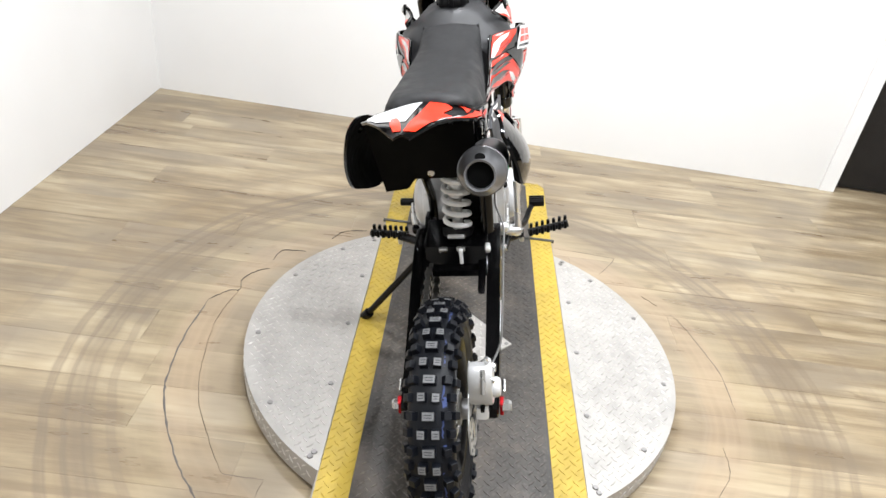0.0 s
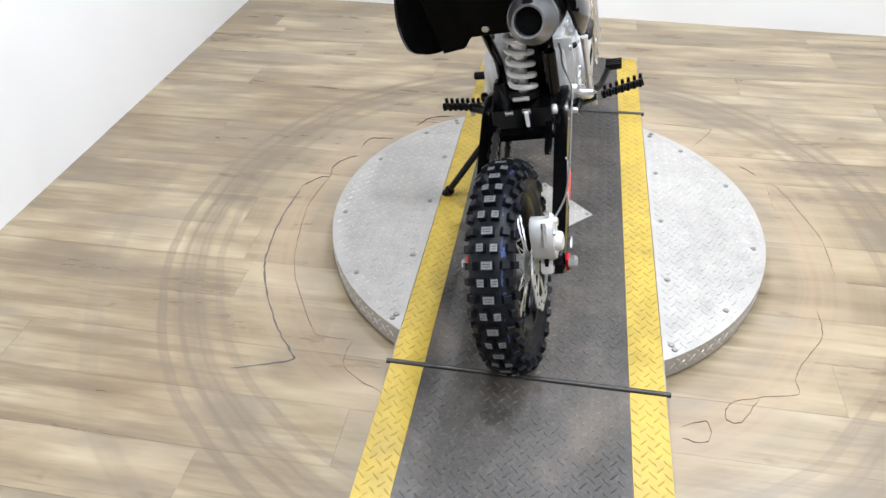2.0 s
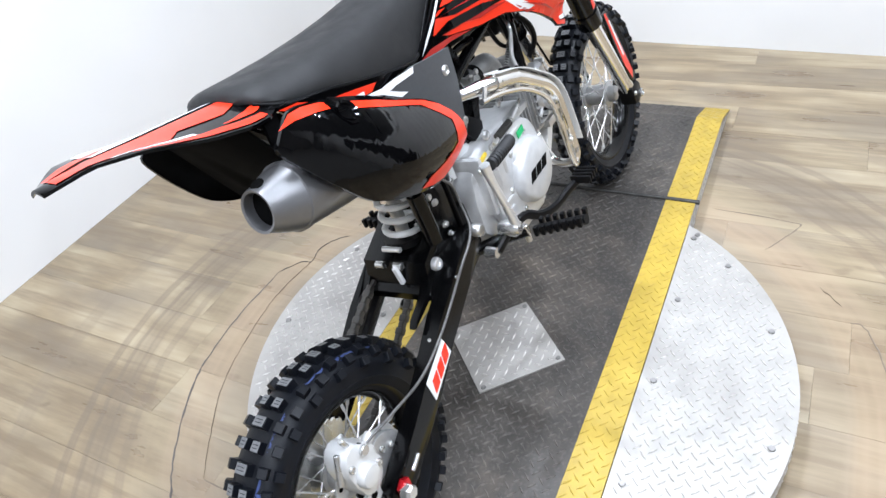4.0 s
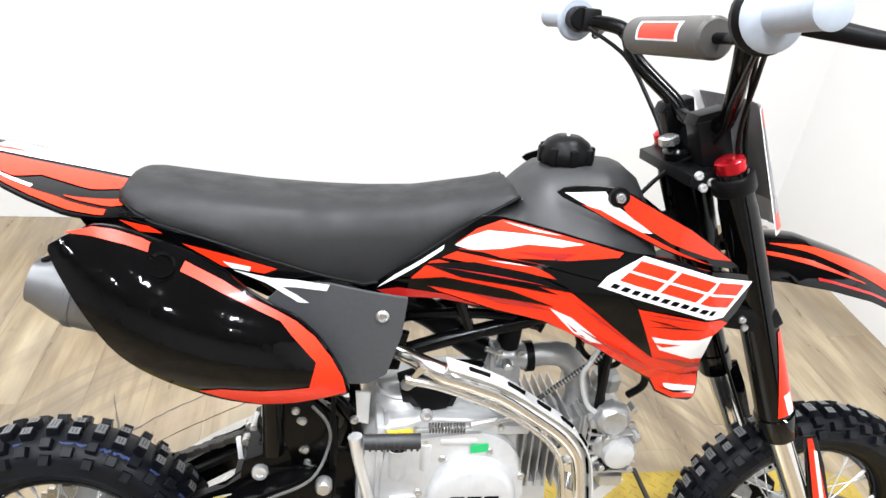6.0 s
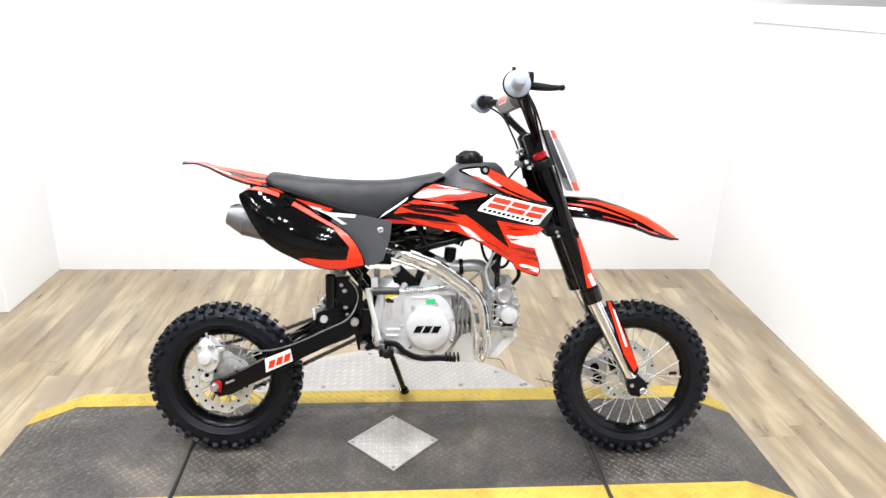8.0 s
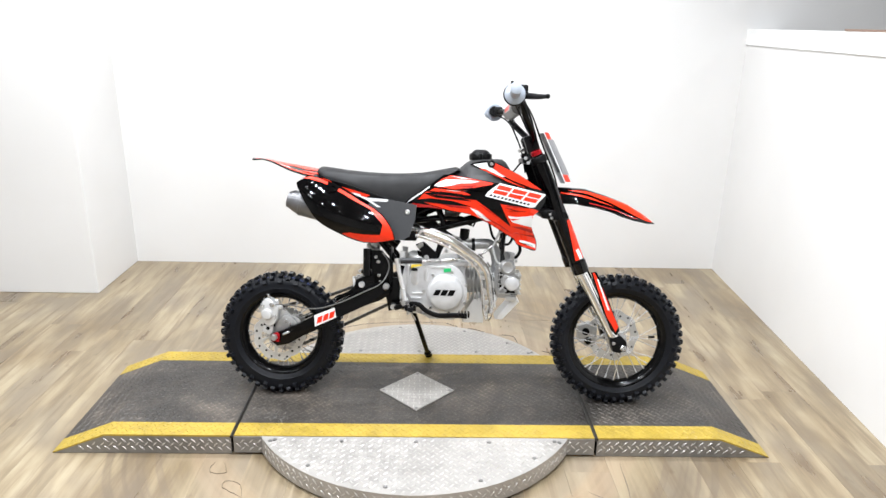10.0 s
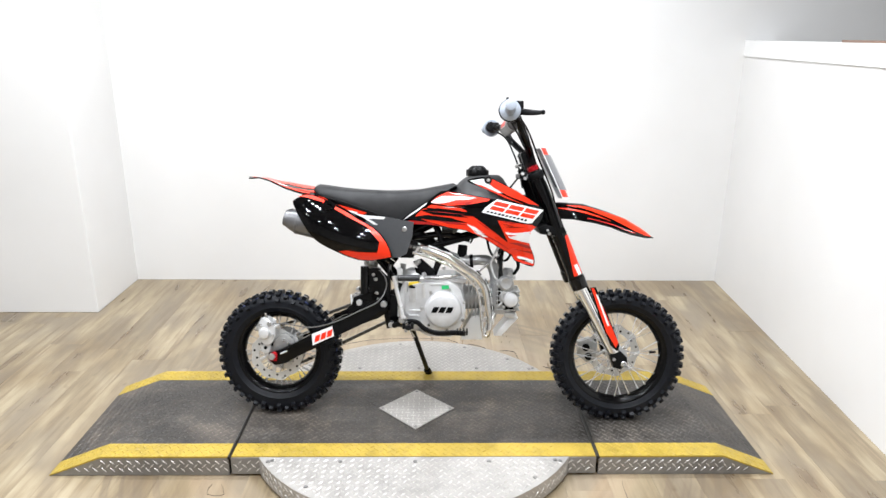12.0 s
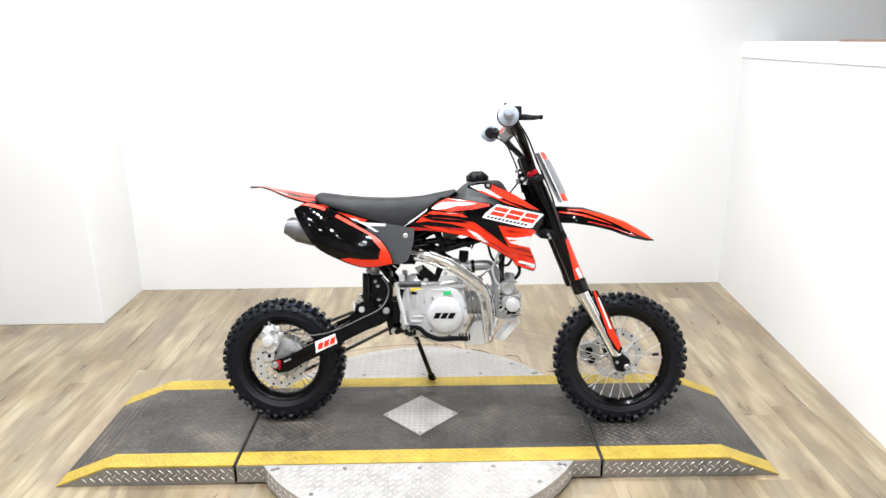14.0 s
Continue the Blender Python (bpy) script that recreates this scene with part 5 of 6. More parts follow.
def panel_y(x, z):
    """The side panel bulges out from the seat to a ridge that falls forward, then turns under."""
    u, v = (x - 0.25) / 0.15, (z - 0.77 + 0.5 * (x - 0.12)) / 0.1
    return 0.1765 + 0.0065 * u - 0.0451 * v - 0.0227 * u * u + 0.0148 * u * v - 0.0551 * v * v - 0.0021 * v ** 3 - 0.0178 * u * v * v + 0.0267 * u * u * v


def cover_y(x, z):
    return 0.107 + 0.013 * max(0.0, 1 - ((x - 0.46) / 0.10) ** 2)


def shroud_y(x, z):
    b = float(np.interp(x, [0.45, 0.55, 0.65, 0.78, 0.88, 0.95], [0.088, 0.098, 0.122, 0.165, 0.180, 0.150]))
    crown = 1 - ((z - 0.745) / 0.11) ** 2
    return b - 0.028 + 0.028 * max(-0.5, min(1.0, crown))


def wing_y(x, z):
    return float(np.interp(x, [0.68, 0.76, 0.85, 0.94], [0.098, 0.128, 0.135, 0.105])) + (0.86 - z) * 0.10


PANEL = [(0.084, 0.781), (0.094, 0.793), (0.111, 0.802), (0.131, 0.809), (0.155, 0.806), (0.184, 0.796), (0.206, 0.787), (0.233, 0.776), (0.275, 0.754), (0.307, 0.731), (0.339, 0.712), (0.363, 0.699), (0.388, 0.678), (0.408, 0.653), (0.423, 0.624), (0.430, 0.594), (0.403, 0.590), (0.361, 0.583), (0.320, 0.584), (0.273, 0.599), (0.243, 0.613), (0.197, 0.635), (0.159, 0.661), (0.130, 0.699), (0.104, 0.741)]
GREY = [(0.322, 0.705), (0.345, 0.731), (0.402, 0.734), (0.455, 0.725), (0.502, 0.717), (0.497, 0.666), (0.479, 0.606), (0.454, 0.592), (0.415, 0.591), (0.380, 0.640), (0.345, 0.680)]
SHROUD = [(0.456, 0.718), (0.480, 0.742), (0.514, 0.764), (0.547, 0.788), (0.585, 0.818), (0.610, 0.827), (0.693, 0.816), (0.775, 0.803), (0.823, 0.800), (0.863, 0.790), (0.941, 0.776), (0.946, 0.743), (0.924, 0.710), (0.905, 0.692), (0.901, 0.660), (0.918, 0.620), (0.926, 0.598), (0.926, 0.574), (0.915, 0.568), (0.885, 0.579), (0.855, 0.590), (0.844, 0.607), (0.791, 0.640), (0.743, 0.668), (0.685, 0.691), (0.621, 0.698), (0.545, 0.708), (0.480, 0.706)]
WING = [(0.686, 0.863), (0.709, 0.873), (0.762, 0.877), (0.807, 0.855), (0.860, 0.830), (0.951, 0.772), (0.904, 0.777), (0.820, 0.804), (0.751, 0.836), (0.709, 0.851)]
DECALS_PANEL = [
    (M_RED, [(0.232, 0.769), (0.276, 0.746), (0.307, 0.727), (0.339, 0.710), (0.363, 0.696), (0.386, 0.677), (0.406, 0.652), (0.421, 0.624), (0.427, 0.597), (0.403, 0.592), (0.361, 0.585), (0.321, 0.587), (0.278, 0.602), (0.249, 0.616), (0.276, 0.620), (0.323, 0.614), (0.355, 0.613), (0.380, 0.613), (0.388, 0.648), (0.372, 0.667), (0.356, 0.685), (0.344, 0.699), (0.308, 0.718), (0.277, 0.734), (0.246, 0.751), (0.228, 0.760)]),
    (M_RED, [(0.101, 0.802), (0.131, 0.808), (0.155, 0.804), (0.184, 0.794), (0.200, 0.786), (0.196, 0.779), (0.168, 0.789), (0.130, 0.799)]),
]
DECALS_GREY = [(M_WHITE, [(0.282, 0.748), (0.328, 0.738), (0.402, 0.734), (0.398, 0.725), (0.342, 0.726), (0.376, 0.706), (0.362, 0.705), (0.322, 0.731)])]
DECALS_SHROUD = []


def graphic(mat, outline, layer):
    DECALS_SHROUD.append((mat, outline, layer))


graphic(M_RED, [(0.561, 0.788), (0.588, 0.810), (0.619, 0.824), (0.693, 0.814), (0.766, 0.802), (0.758, 0.792), (0.720, 0.780), (0.671, 0.773), (0.620, 0.776)], 0)
graphic(M_WHITE, [(0.560, 0.786), (0.577, 0.799), (0.601, 0.809), (0.663, 0.810), (0.720, 0.806), (0.693, 0.799), (0.651, 0.797), (0.620, 0.788), (0.582, 0.782)], 1)
graphic(M_WHITE, [(0.620, 0.822), (0.693, 0.813), (0.657, 0.814)], 1)
graphic(M_DRED, [(0.632, 0.785), (0.711, 0.793), (0.693, 0.783)], 1)
graphic(M_RED, [(0.545, 0.768), (0.563, 0.778), (0.620, 0.772), (0.663, 0.769), (0.700, 0.756), (0.633, 0.760)], 0)
graphic(M_RED, [(0.506, 0.737), (0.530, 0.762), (0.541, 0.765), (0.601, 0.754), (0.664, 0.750), (0.706, 0.744), (0.742, 0.720), (0.784, 0.689), (0.829, 0.655), (0.792, 0.731), (0.840, 0.725), (0.910, 0.717), (0.924, 0.710), (0.905, 0.693), (0.900, 0.660), (0.924, 0.599), (0.924, 0.571), (0.884, 0.581), (0.856, 0.593), (0.845, 0.610), (0.791, 0.642), (0.743, 0.670), (0.685, 0.693), (0.621, 0.701), (0.545, 0.720)], 0)
graphic(M_WHITE, [(0.687, 0.715), (0.716, 0.705), (0.752, 0.679), (0.762, 0.670), (0.746, 0.671), (0.722, 0.682)], 1)
graphic(M_DRED, [(0.710, 0.697), (0.746, 0.671), (0.765, 0.662), (0.740, 0.667)], 1)
graphic(M_WHITE, [(0.819, 0.691), (0.847, 0.688), (0.903, 0.694), (0.903, 0.663), (0.903, 0.653), (0.865, 0.662), (0.835, 0.670)], 1)
graphic(M_DRED, [(0.832, 0.654), (0.867, 0.654), (0.906, 0.643), (0.911, 0.631), (0.870, 0.644)], 1)
graphic(M_DRED, [(0.838, 0.633), (0.915, 0.622), (0.918, 0.614), (0.875, 0.626)], 1)
graphic(M_RED, [(0.823, 0.682), (0.860, 0.681), (0.837, 0.675)], 2)
graphic(M_WHITE, [(0.861, 0.611), (0.923, 0.591), (0.922, 0.578), (0.866, 0.599)], 2)
graphic(M_GLOSSB, [(0.668, 0.772), (0.706, 0.767), (0.752, 0.761), (0.777, 0.745), (0.792, 0.731), (0.830, 0.655), (0.793, 0.682), (0.750, 0.715), (0.706, 0.746)], 3)
graphic(M_GLOSSB, [(0.530, 0.756), (0.602, 0.751), (0.661, 0.746), (0.695, 0.736), (0.634, 0.740), (0.570, 0.744)], 2)
graphic(M_DRED, [(0.544, 0.734), (0.628, 0.725), (0.691, 0.711), (0.623, 0.713)], 2)
graphic(M_GLOSSB, [(0.511, 0.737), (0.564, 0.732), (0.616, 0.723), (0.557, 0.725)], 2)
graphic(M_GLOSSB, [(0.514, 0.758), (0.586, 0.767), (0.661, 0.760), (0.715, 0.742), (0.668, 0.744), (0.587, 0.752)], 3)
graphic(M_GLOSSB, [(0.479, 0.733), (0.549, 0.742), (0.632, 0.734), (0.692, 0.718), (0.618, 0.721), (0.540, 0.727)], 3)
graphic(M_DRED, [(0.462, 0.716), (0.490, 0.722), (0.555, 0.716), (0.600, 0.704), (0.545, 0.709), (0.482, 0.708)], 0)
graphic(M_GLOSSB, [(0.630, 0.777), (0.700, 0.783), (0.761, 0.796), (0.752, 0.776), (0.700, 0.772)], 2)
graphic(M_WHITE, [(0.462, 0.721), (0.484, 0.741), (0.516, 0.763), (0.547, 0.786), (0.545, 0.779), (0.515, 0.756), (0.486, 0.736)], 4)


def streak(poly, a, b_, w0, mat, lay):
    """A slender pointed streak from a to b_."""
    (x0, z0), (x1, z1) = a, b_
    l_ = math.hypot(x1 - x0, z1 - z0)
    nx, nz = -(z1 - z0) / l_ * w0, (x1 - x0) / l_ * w0
    poly.append((mat, [(x0, z0), (x0 + (x1 - x0) * 0.45 + nx, z0 + (z1 - z0) * 0.45 + nz), (x1, z1), (x0 + (x1 - x0) * 0.55 - nx * 0.6, z0 + (z1 - z0) * 0.55 - nz * 0.6)], lay))
S_ = [(0.550, 0.756), (0.683, 0.747), (0.714, 0.732), (0.785, 0.685), (0.797, 0.726), (0.878, 0.719), (0.806, 0.708), (0.887, 0.709), (0.601, 0.772), (0.657, 0.770), (0.724, 0.693), (0.797, 0.653), (0.856, 0.600), (0.918, 0.585), (0.563, 0.783), (0.632, 0.782), (0.804, 0.719), (0.855, 0.709), (0.763, 0.675), (0.836, 0.629)]
for k_, (m_, w_) in enumerate(((M_DRED, 0.0018), (M_DRED, 0.0022), (M_DRED, 0.0022), (M_GLOSSB, 0.0016), (M_WHITE, 0.0012), (M_DRED, 0.0022), (M_INNER, 0.0022), (M_RED, 0.0016), (M_GLOSSB, 0.0014), (M_DRED, 0.0026))):
    streak(DECALS_SHROUD, S_[2 * k_], S_[2 * k_ + 1], w_, m_, 5)
DECALS_WING = [
    (M_RED, [(0.765, 0.874), (0.807, 0.854), (0.860, 0.829), (0.938, 0.781), (0.903, 0.787), (0.833, 0.812), (0.777, 0.841), (0.757, 0.863)], 1),
    (M_WHITE, [(0.695, 0.864), (0.742, 0.872), (0.754, 0.858), (0.808, 0.823), (0.785, 0.824), (0.723, 0.851)], 1),
    (M_RED, [(0.716, 0.852), (0.739, 0.848), (0.834, 0.806), (0.904, 0.778), (0.820, 0.806), (0.750, 0.837)], 2),
]
for side in (-1, 1):
    pn = part("side_panel", sheet(PANEL, panel_y, 0.005, side, 0.0125, 3), M_GLOSSB, bike, "gloss black side panel with a red edge stripe")
    # added matt sheet that keeps floor reflections off the panel's inside
    part("panel_blackout", sheet(PANEL, panel_y, 0.0, side, 0.03, 3, -0.0065), M_INNER, pn, "added matt black sheet behind the panel")
    for m_, poly in DECALS_PANEL:
        part("stripe", sheet(poly, panel_y, 0.0, side, 0.0125, 0, 0.0010), m_, pn)
    hx, hz = 0.208, 0.7665
    part("panel_tab", sheet([(0.1925, 0.789), (0.2085, 0.789), (0.2275, 0.7785), (0.2262, 0.7665), (0.2205, 0.7545), (0.208, 0.7500), (0.1955, 0.7545), (0.1905, 0.7665)], panel_y, 0.0, side, 0.0125, 0, 0.0016), M_GLOSSB, pn, "raised black bolt tab")
    hp, hn = Vector((hx, side * panel_y(hx, hz), hz)), Vector((0.10, side * 0.80, 0.58)).normalized()
    part("panel_recess", lathe([(0, 0.012), (0.75, 0.0135), (1, 0.0160), (0.85, 0.0125), (0.3, 0.011)], hp - hn * 0.010, hp + hn * 0.004, 20), M_GLOSSB, pn, "dark recessed bolt hole")
    # black disc for the shade at the bottom of the recess
    part("recess_shade", lathe([(0, 0.0115), (1, 0.0115)], hp - hn * 0.008, hp - hn * 0.001, 18), M_INNER, pn)
    gp = part("side_cover", sheet(GREY, cover_y, 0.006, side, 0.02), M_COVER, bike, "matt dark grey side cover under the seat")
    for m_, poly in DECALS_GREY:
        part("stripe", sheet(poly, cover_y, 0, side, 0.02, 0, 0.0012), m_, gp)
    tcov = part("tail_cover", sheet([(0.149, 0.809), (0.186, 0.798), (0.252, 0.780), (0.319, 0.758), (0.403, 0.732), (0.346, 0.726), (0.279, 0.740), (0.222, 0.758), (0.192, 0.776), (0.156, 0.796)], lambda x, z: 0.096, 0.004, side, 0.03), M_GLOSSB, bike, "gloss black tail cover with a red stripe")
    part("stripe", sheet([(0.220, 0.777), (0.279, 0.762), (0.335, 0.746), (0.319, 0.739), (0.268, 0.748)], lambda x, z: 0.0972, 0, side, 0.03), M_RED, tcov)
    part("stripe", sheet([(0.149, 0.805), (0.183, 0.798), (0.199, 0.789), (0.172, 0.791)], lambda x, z: 0.0972, 0, side, 0.03), M_RED, tcov)
    part("stripe", sheet([(0.268, 0.755), (0.303, 0.748), (0.300, 0.742), (0.279, 0.746)], lambda x, z: 0.0980, 0, side, 0.03), M_WHITE, tcov)
    sx, sz = 0.470, 0.692
    part("cover_bolt", lathe([(0, 0.009), (0.6, 0.009), (1, 0.006), (0.5, 0.004)], (sx, side * 0.117, sz), (sx, side * 0.124, sz), 14), M_STEEL, gp)
    sh = part("shroud", sheet(SHROUD, shroud_y, 0.004, side, 0.02, 2), M_GLOSSB, bike, "black tank shroud with red and white graphics")
    for m_, poly, lay in DECALS_SHROUD:
        part("graphic", sheet(poly, shroud_y, 0.0, side, 0.02, 0, 0.0012 + 0.0007 * lay), m_, sh)
    # plain blocks for the lettering of the badge
    b0, b1, b2 = (0.747, 0.756), (0.910, 0.722), (0.784, 0.801)
    def on_badge(u, v):
        return (b0[0] + (b1[0] - b0[0]) * u + (b2[0] - b0[0]) * v, b0[1] + (b1[1] - b0[1]) * u + (b2[1] - b0[1]) * v)
    part("badge", sheet([on_badge(-0.045, -0.02), on_badge(0.30, -0.03), on_badge(0.90, -0.06), on_badge(0.99, 0.02), on_badge(0.985, 0.35), on_badge(1.01, 1.02), on_badge(0.50, 1.04), on_badge(0.02, 1.05), on_badge(-0.02, 0.72), on_badge(-0.06, 0.30)], shroud_y, 0, side, 0.02, 0, 0.0040), M_WHITE, sh, "white badge with red blocks")
    for i in range(3):
        u0, u1 = 0.03 + i * 0.315, 0.31 + i * 0.315
        part("badge_block", sheet([on_badge(u0, 0.30), on_badge(u1, 0.30), on_badge(u1, 0.92), on_badge(u0, 0.92)], shroud_y, 0, side, 0.02, 0, 0.0046), M_RED, sh)
        part("badge_slit", sheet([on_badge(u0 - 0.005, 0.57), on_badge(u1 + 0.005, 0.57), on_badge(u1 + 0.005, 0.63), on_badge(u0 - 0.005, 0.63)], shroud_y, 0, side, 0.02, 0, 0.0052), M_WHITE, sh)
    for i in range(11):
        u0 = 0.02 + i * 0.078
        part("badge_bar", sheet([on_badge(u0, 0.06), on_badge(u0 + 0.05, 0.06), on_badge(u0 + 0.05, 0.19), on_badge(u0, 0.19)], shroud_y, 0, side, 0.02, 0, 0.0046), M_INNER, sh)
    wg = part("tank_wing", sheet(WING, wing_y, 0.004, side, 0.02, 2), M_GLOSSB, bike, "red and white upper tank wing")
    for m_, poly, lay in DECALS_WING:
        part("graphic", sheet(poly, wing_y, 0.0, side, 0.02, 0, 0.0010 + 0.0006 * lay), m_, wg)
    tx, tz = 0.759, 0.867
    part("washer", lathe([(0, 0.014), (1, 0.013)], (tx, side * (wing_y(tx, tz) - 0.002), tz), (tx, side * (wing_y(tx, tz) + 0.004), tz), 16), M_SATIN, wg, "black washer")
    bolt((tx, side * (wing_y(tx, tz) + 0.004), tz), 0.007, wg, M_STEEL, (0, side, 0))


# rear and front fenders
def fender(name, tops, edges, halves, x0, x1, label, decals, bend=2.4, seg=26, thick=0.004):
    zt, ze, hf = table(tops), table(edges), table(halves)
    def surf(u, v, lift=0.0):
        x = x0 + (x1 - x0) * u
        h = hf(x)
        return (x, h * v, zt(x) - (zt(x) - ze(x)) * abs(v) ** bend + lift)
    ob = part(name, grid_shell(surf, list(np.linspace(0, 1, seg)), list(np.linspace(-1, 1, 15)), thick), M_GLOSSB, bike, label)
    for mat, u0, u1, va, vb in decals:
        us = np.linspace(u0, u1, 18)
        lo, hi = table(va), table(vb)
        bm = bmesh.new()
        g = [[bm.verts.new(surf(float(u), float(v), 0.0012)) for v in np.linspace(lo(float(u)), hi(float(u)), 6)] for u in us]
        for a, b in zip(g, g[1:]):
            for j in range(5):
                bm.faces.new((a[j], a[j + 1], b[j + 1], b[j]))
        part("graphic", bm, mat, ob)
    return ob


RT = [(-0.109, 0.868), (-0.047, 0.862), (0.022, 0.850), (0.091, 0.839), (0.140, 0.831), (0.175, 0.826)]
RE = [(-0.063, 0.866), (-0.017, 0.855), (0.048, 0.829), (0.100, 0.814), (0.134, 0.808), (0.181, 0.803)]
rear_f = fender("rear_fender", RT, [(RT[0][0], RT[0][1] - 0.006)] + RE, [(RT[0][0], 0.012), (RT[0][0] + 0.05, 0.048), (0.02, 0.090), (0.09, 0.110), (0.125, 0.106), (0.155, 0.088), (0.20, 0.080)], RT[0][0], 0.20,
                "pointed rear fender in red, white and black",
                [(M_RED, 0.05, 0.50, [(0, -0.85), (0.25, -0.74), (0.42, -0.70), (0.50, -0.45)], [(0, -0.05), (1, -0.10)]),
                 (M_RED, 0.50, 0.92, [(0.50, -0.45), (0.7, -0.50), (0.92, -0.25)], [(0, -0.05), (1, -0.10)]),
                 (M_RED, 0.62, 0.95, [(0.62, -0.74), (0.8, -0.80), (0.95, -0.62)], [(0.62, -0.73), (0.8, -0.64), (0.95, -0.60)]),
                 (M_RED, 0.28, 0.78, [(0.28, -0.93), (0.6, -0.95), (0.78, -0.97)], [(0.28, -0.86), (0.6, -0.80), (0.78, -0.86)]),
                 (M_WHITE, 0.22, 0.50, [(0.22, -0.84), (0.5, -0.80)], [(0.22, -0.78), (0.5, -0.72)]),
                 (M_WHITE, 0.24, 0.92, [(0, 0.10), (1, 0.0)], [(0, 0.88), (1, 0.88)]),
                 (M_RED, 0.05, 0.35, [(0.03, 0.10), (0.35, 0.30)], [(0.03, 0.60), (0.35, 0.42)])], 1.5)
def guard(u, v):
    """Black inner mudguard from the fender's lip down between the side panels; longer beside the left panel."""
    low_ = 0.165 + 0.010 * max(0.0, v - 0.55)
    if v < 0.45:
        low_ -= 0.022 * min(1.0, (0.45 - v) / 0.18)
    return (0.102 + 0.082 * u - 0.012 * (1 - v * v) * (1 - u), 0.020 + ((0.088 if v > 0 else 0.108) - 0.004 * u) * v, 0.806 - low_ * u)
part("rear_mudguard", grid_shell(guard, list(np.linspace(0, 1, 9)), list(np.linspace(-1, 1, 25)), 0.004), M_INNER, bike, "black inner mudguard")
for u, v in ((0.90, -0.12), (0.80, -0.88)):
    bolt(guard(u, v), 0.008, rear_f, M_STEEL, (-1, 0, 0))
FT = [(1.008, 0.791), (1.105, 0.787), (1.183, 0.764), (1.261, 0.735), (1.327, 0.696), (1.363, 0.668)]
FE = [(0.998, 0.737), (1.064, 0.736), (1.138, 0.724), (1.213, 0.706), (1.267, 0.684), (1.333, 0.670)]
fender("front_fender", FT, FE, [(FT[0][0], 0.060), (1.08, 0.070), (1.20, 0.066), (1.28, 0.050), (FT[-1][0], 0.018)], FT[0][0], FT[-1][0], "gloss black front fender with red stripes",
       [(M_RED, 0.10, 0.97, [(0.1, -0.52), (0.5, -0.70), (0.97, -0.93)], [(0.1, -0.50), (0.5, -0.42), (0.97, -0.2)]),
        (M_RED, 0.10, 0.97, [(0.1, 0.50), (0.5, 0.42), (0.97, 0.2)], [(0.1, 0.52), (0.5, 0.70), (0.97, 0.93)]),
        (M_RED, 0.02, 0.55, [(0.02, -0.70), (0.3, -0.80), (0.55, -0.83)], [(0.02, -0.64), (0.3, -0.73), (0.55, -0.82)]),
        (M_DRED, 0.30, 0.80, [(0.3, -0.95), (0.8, -0.96)], [(0.3, -0.92), (0.8, -0.92)])])

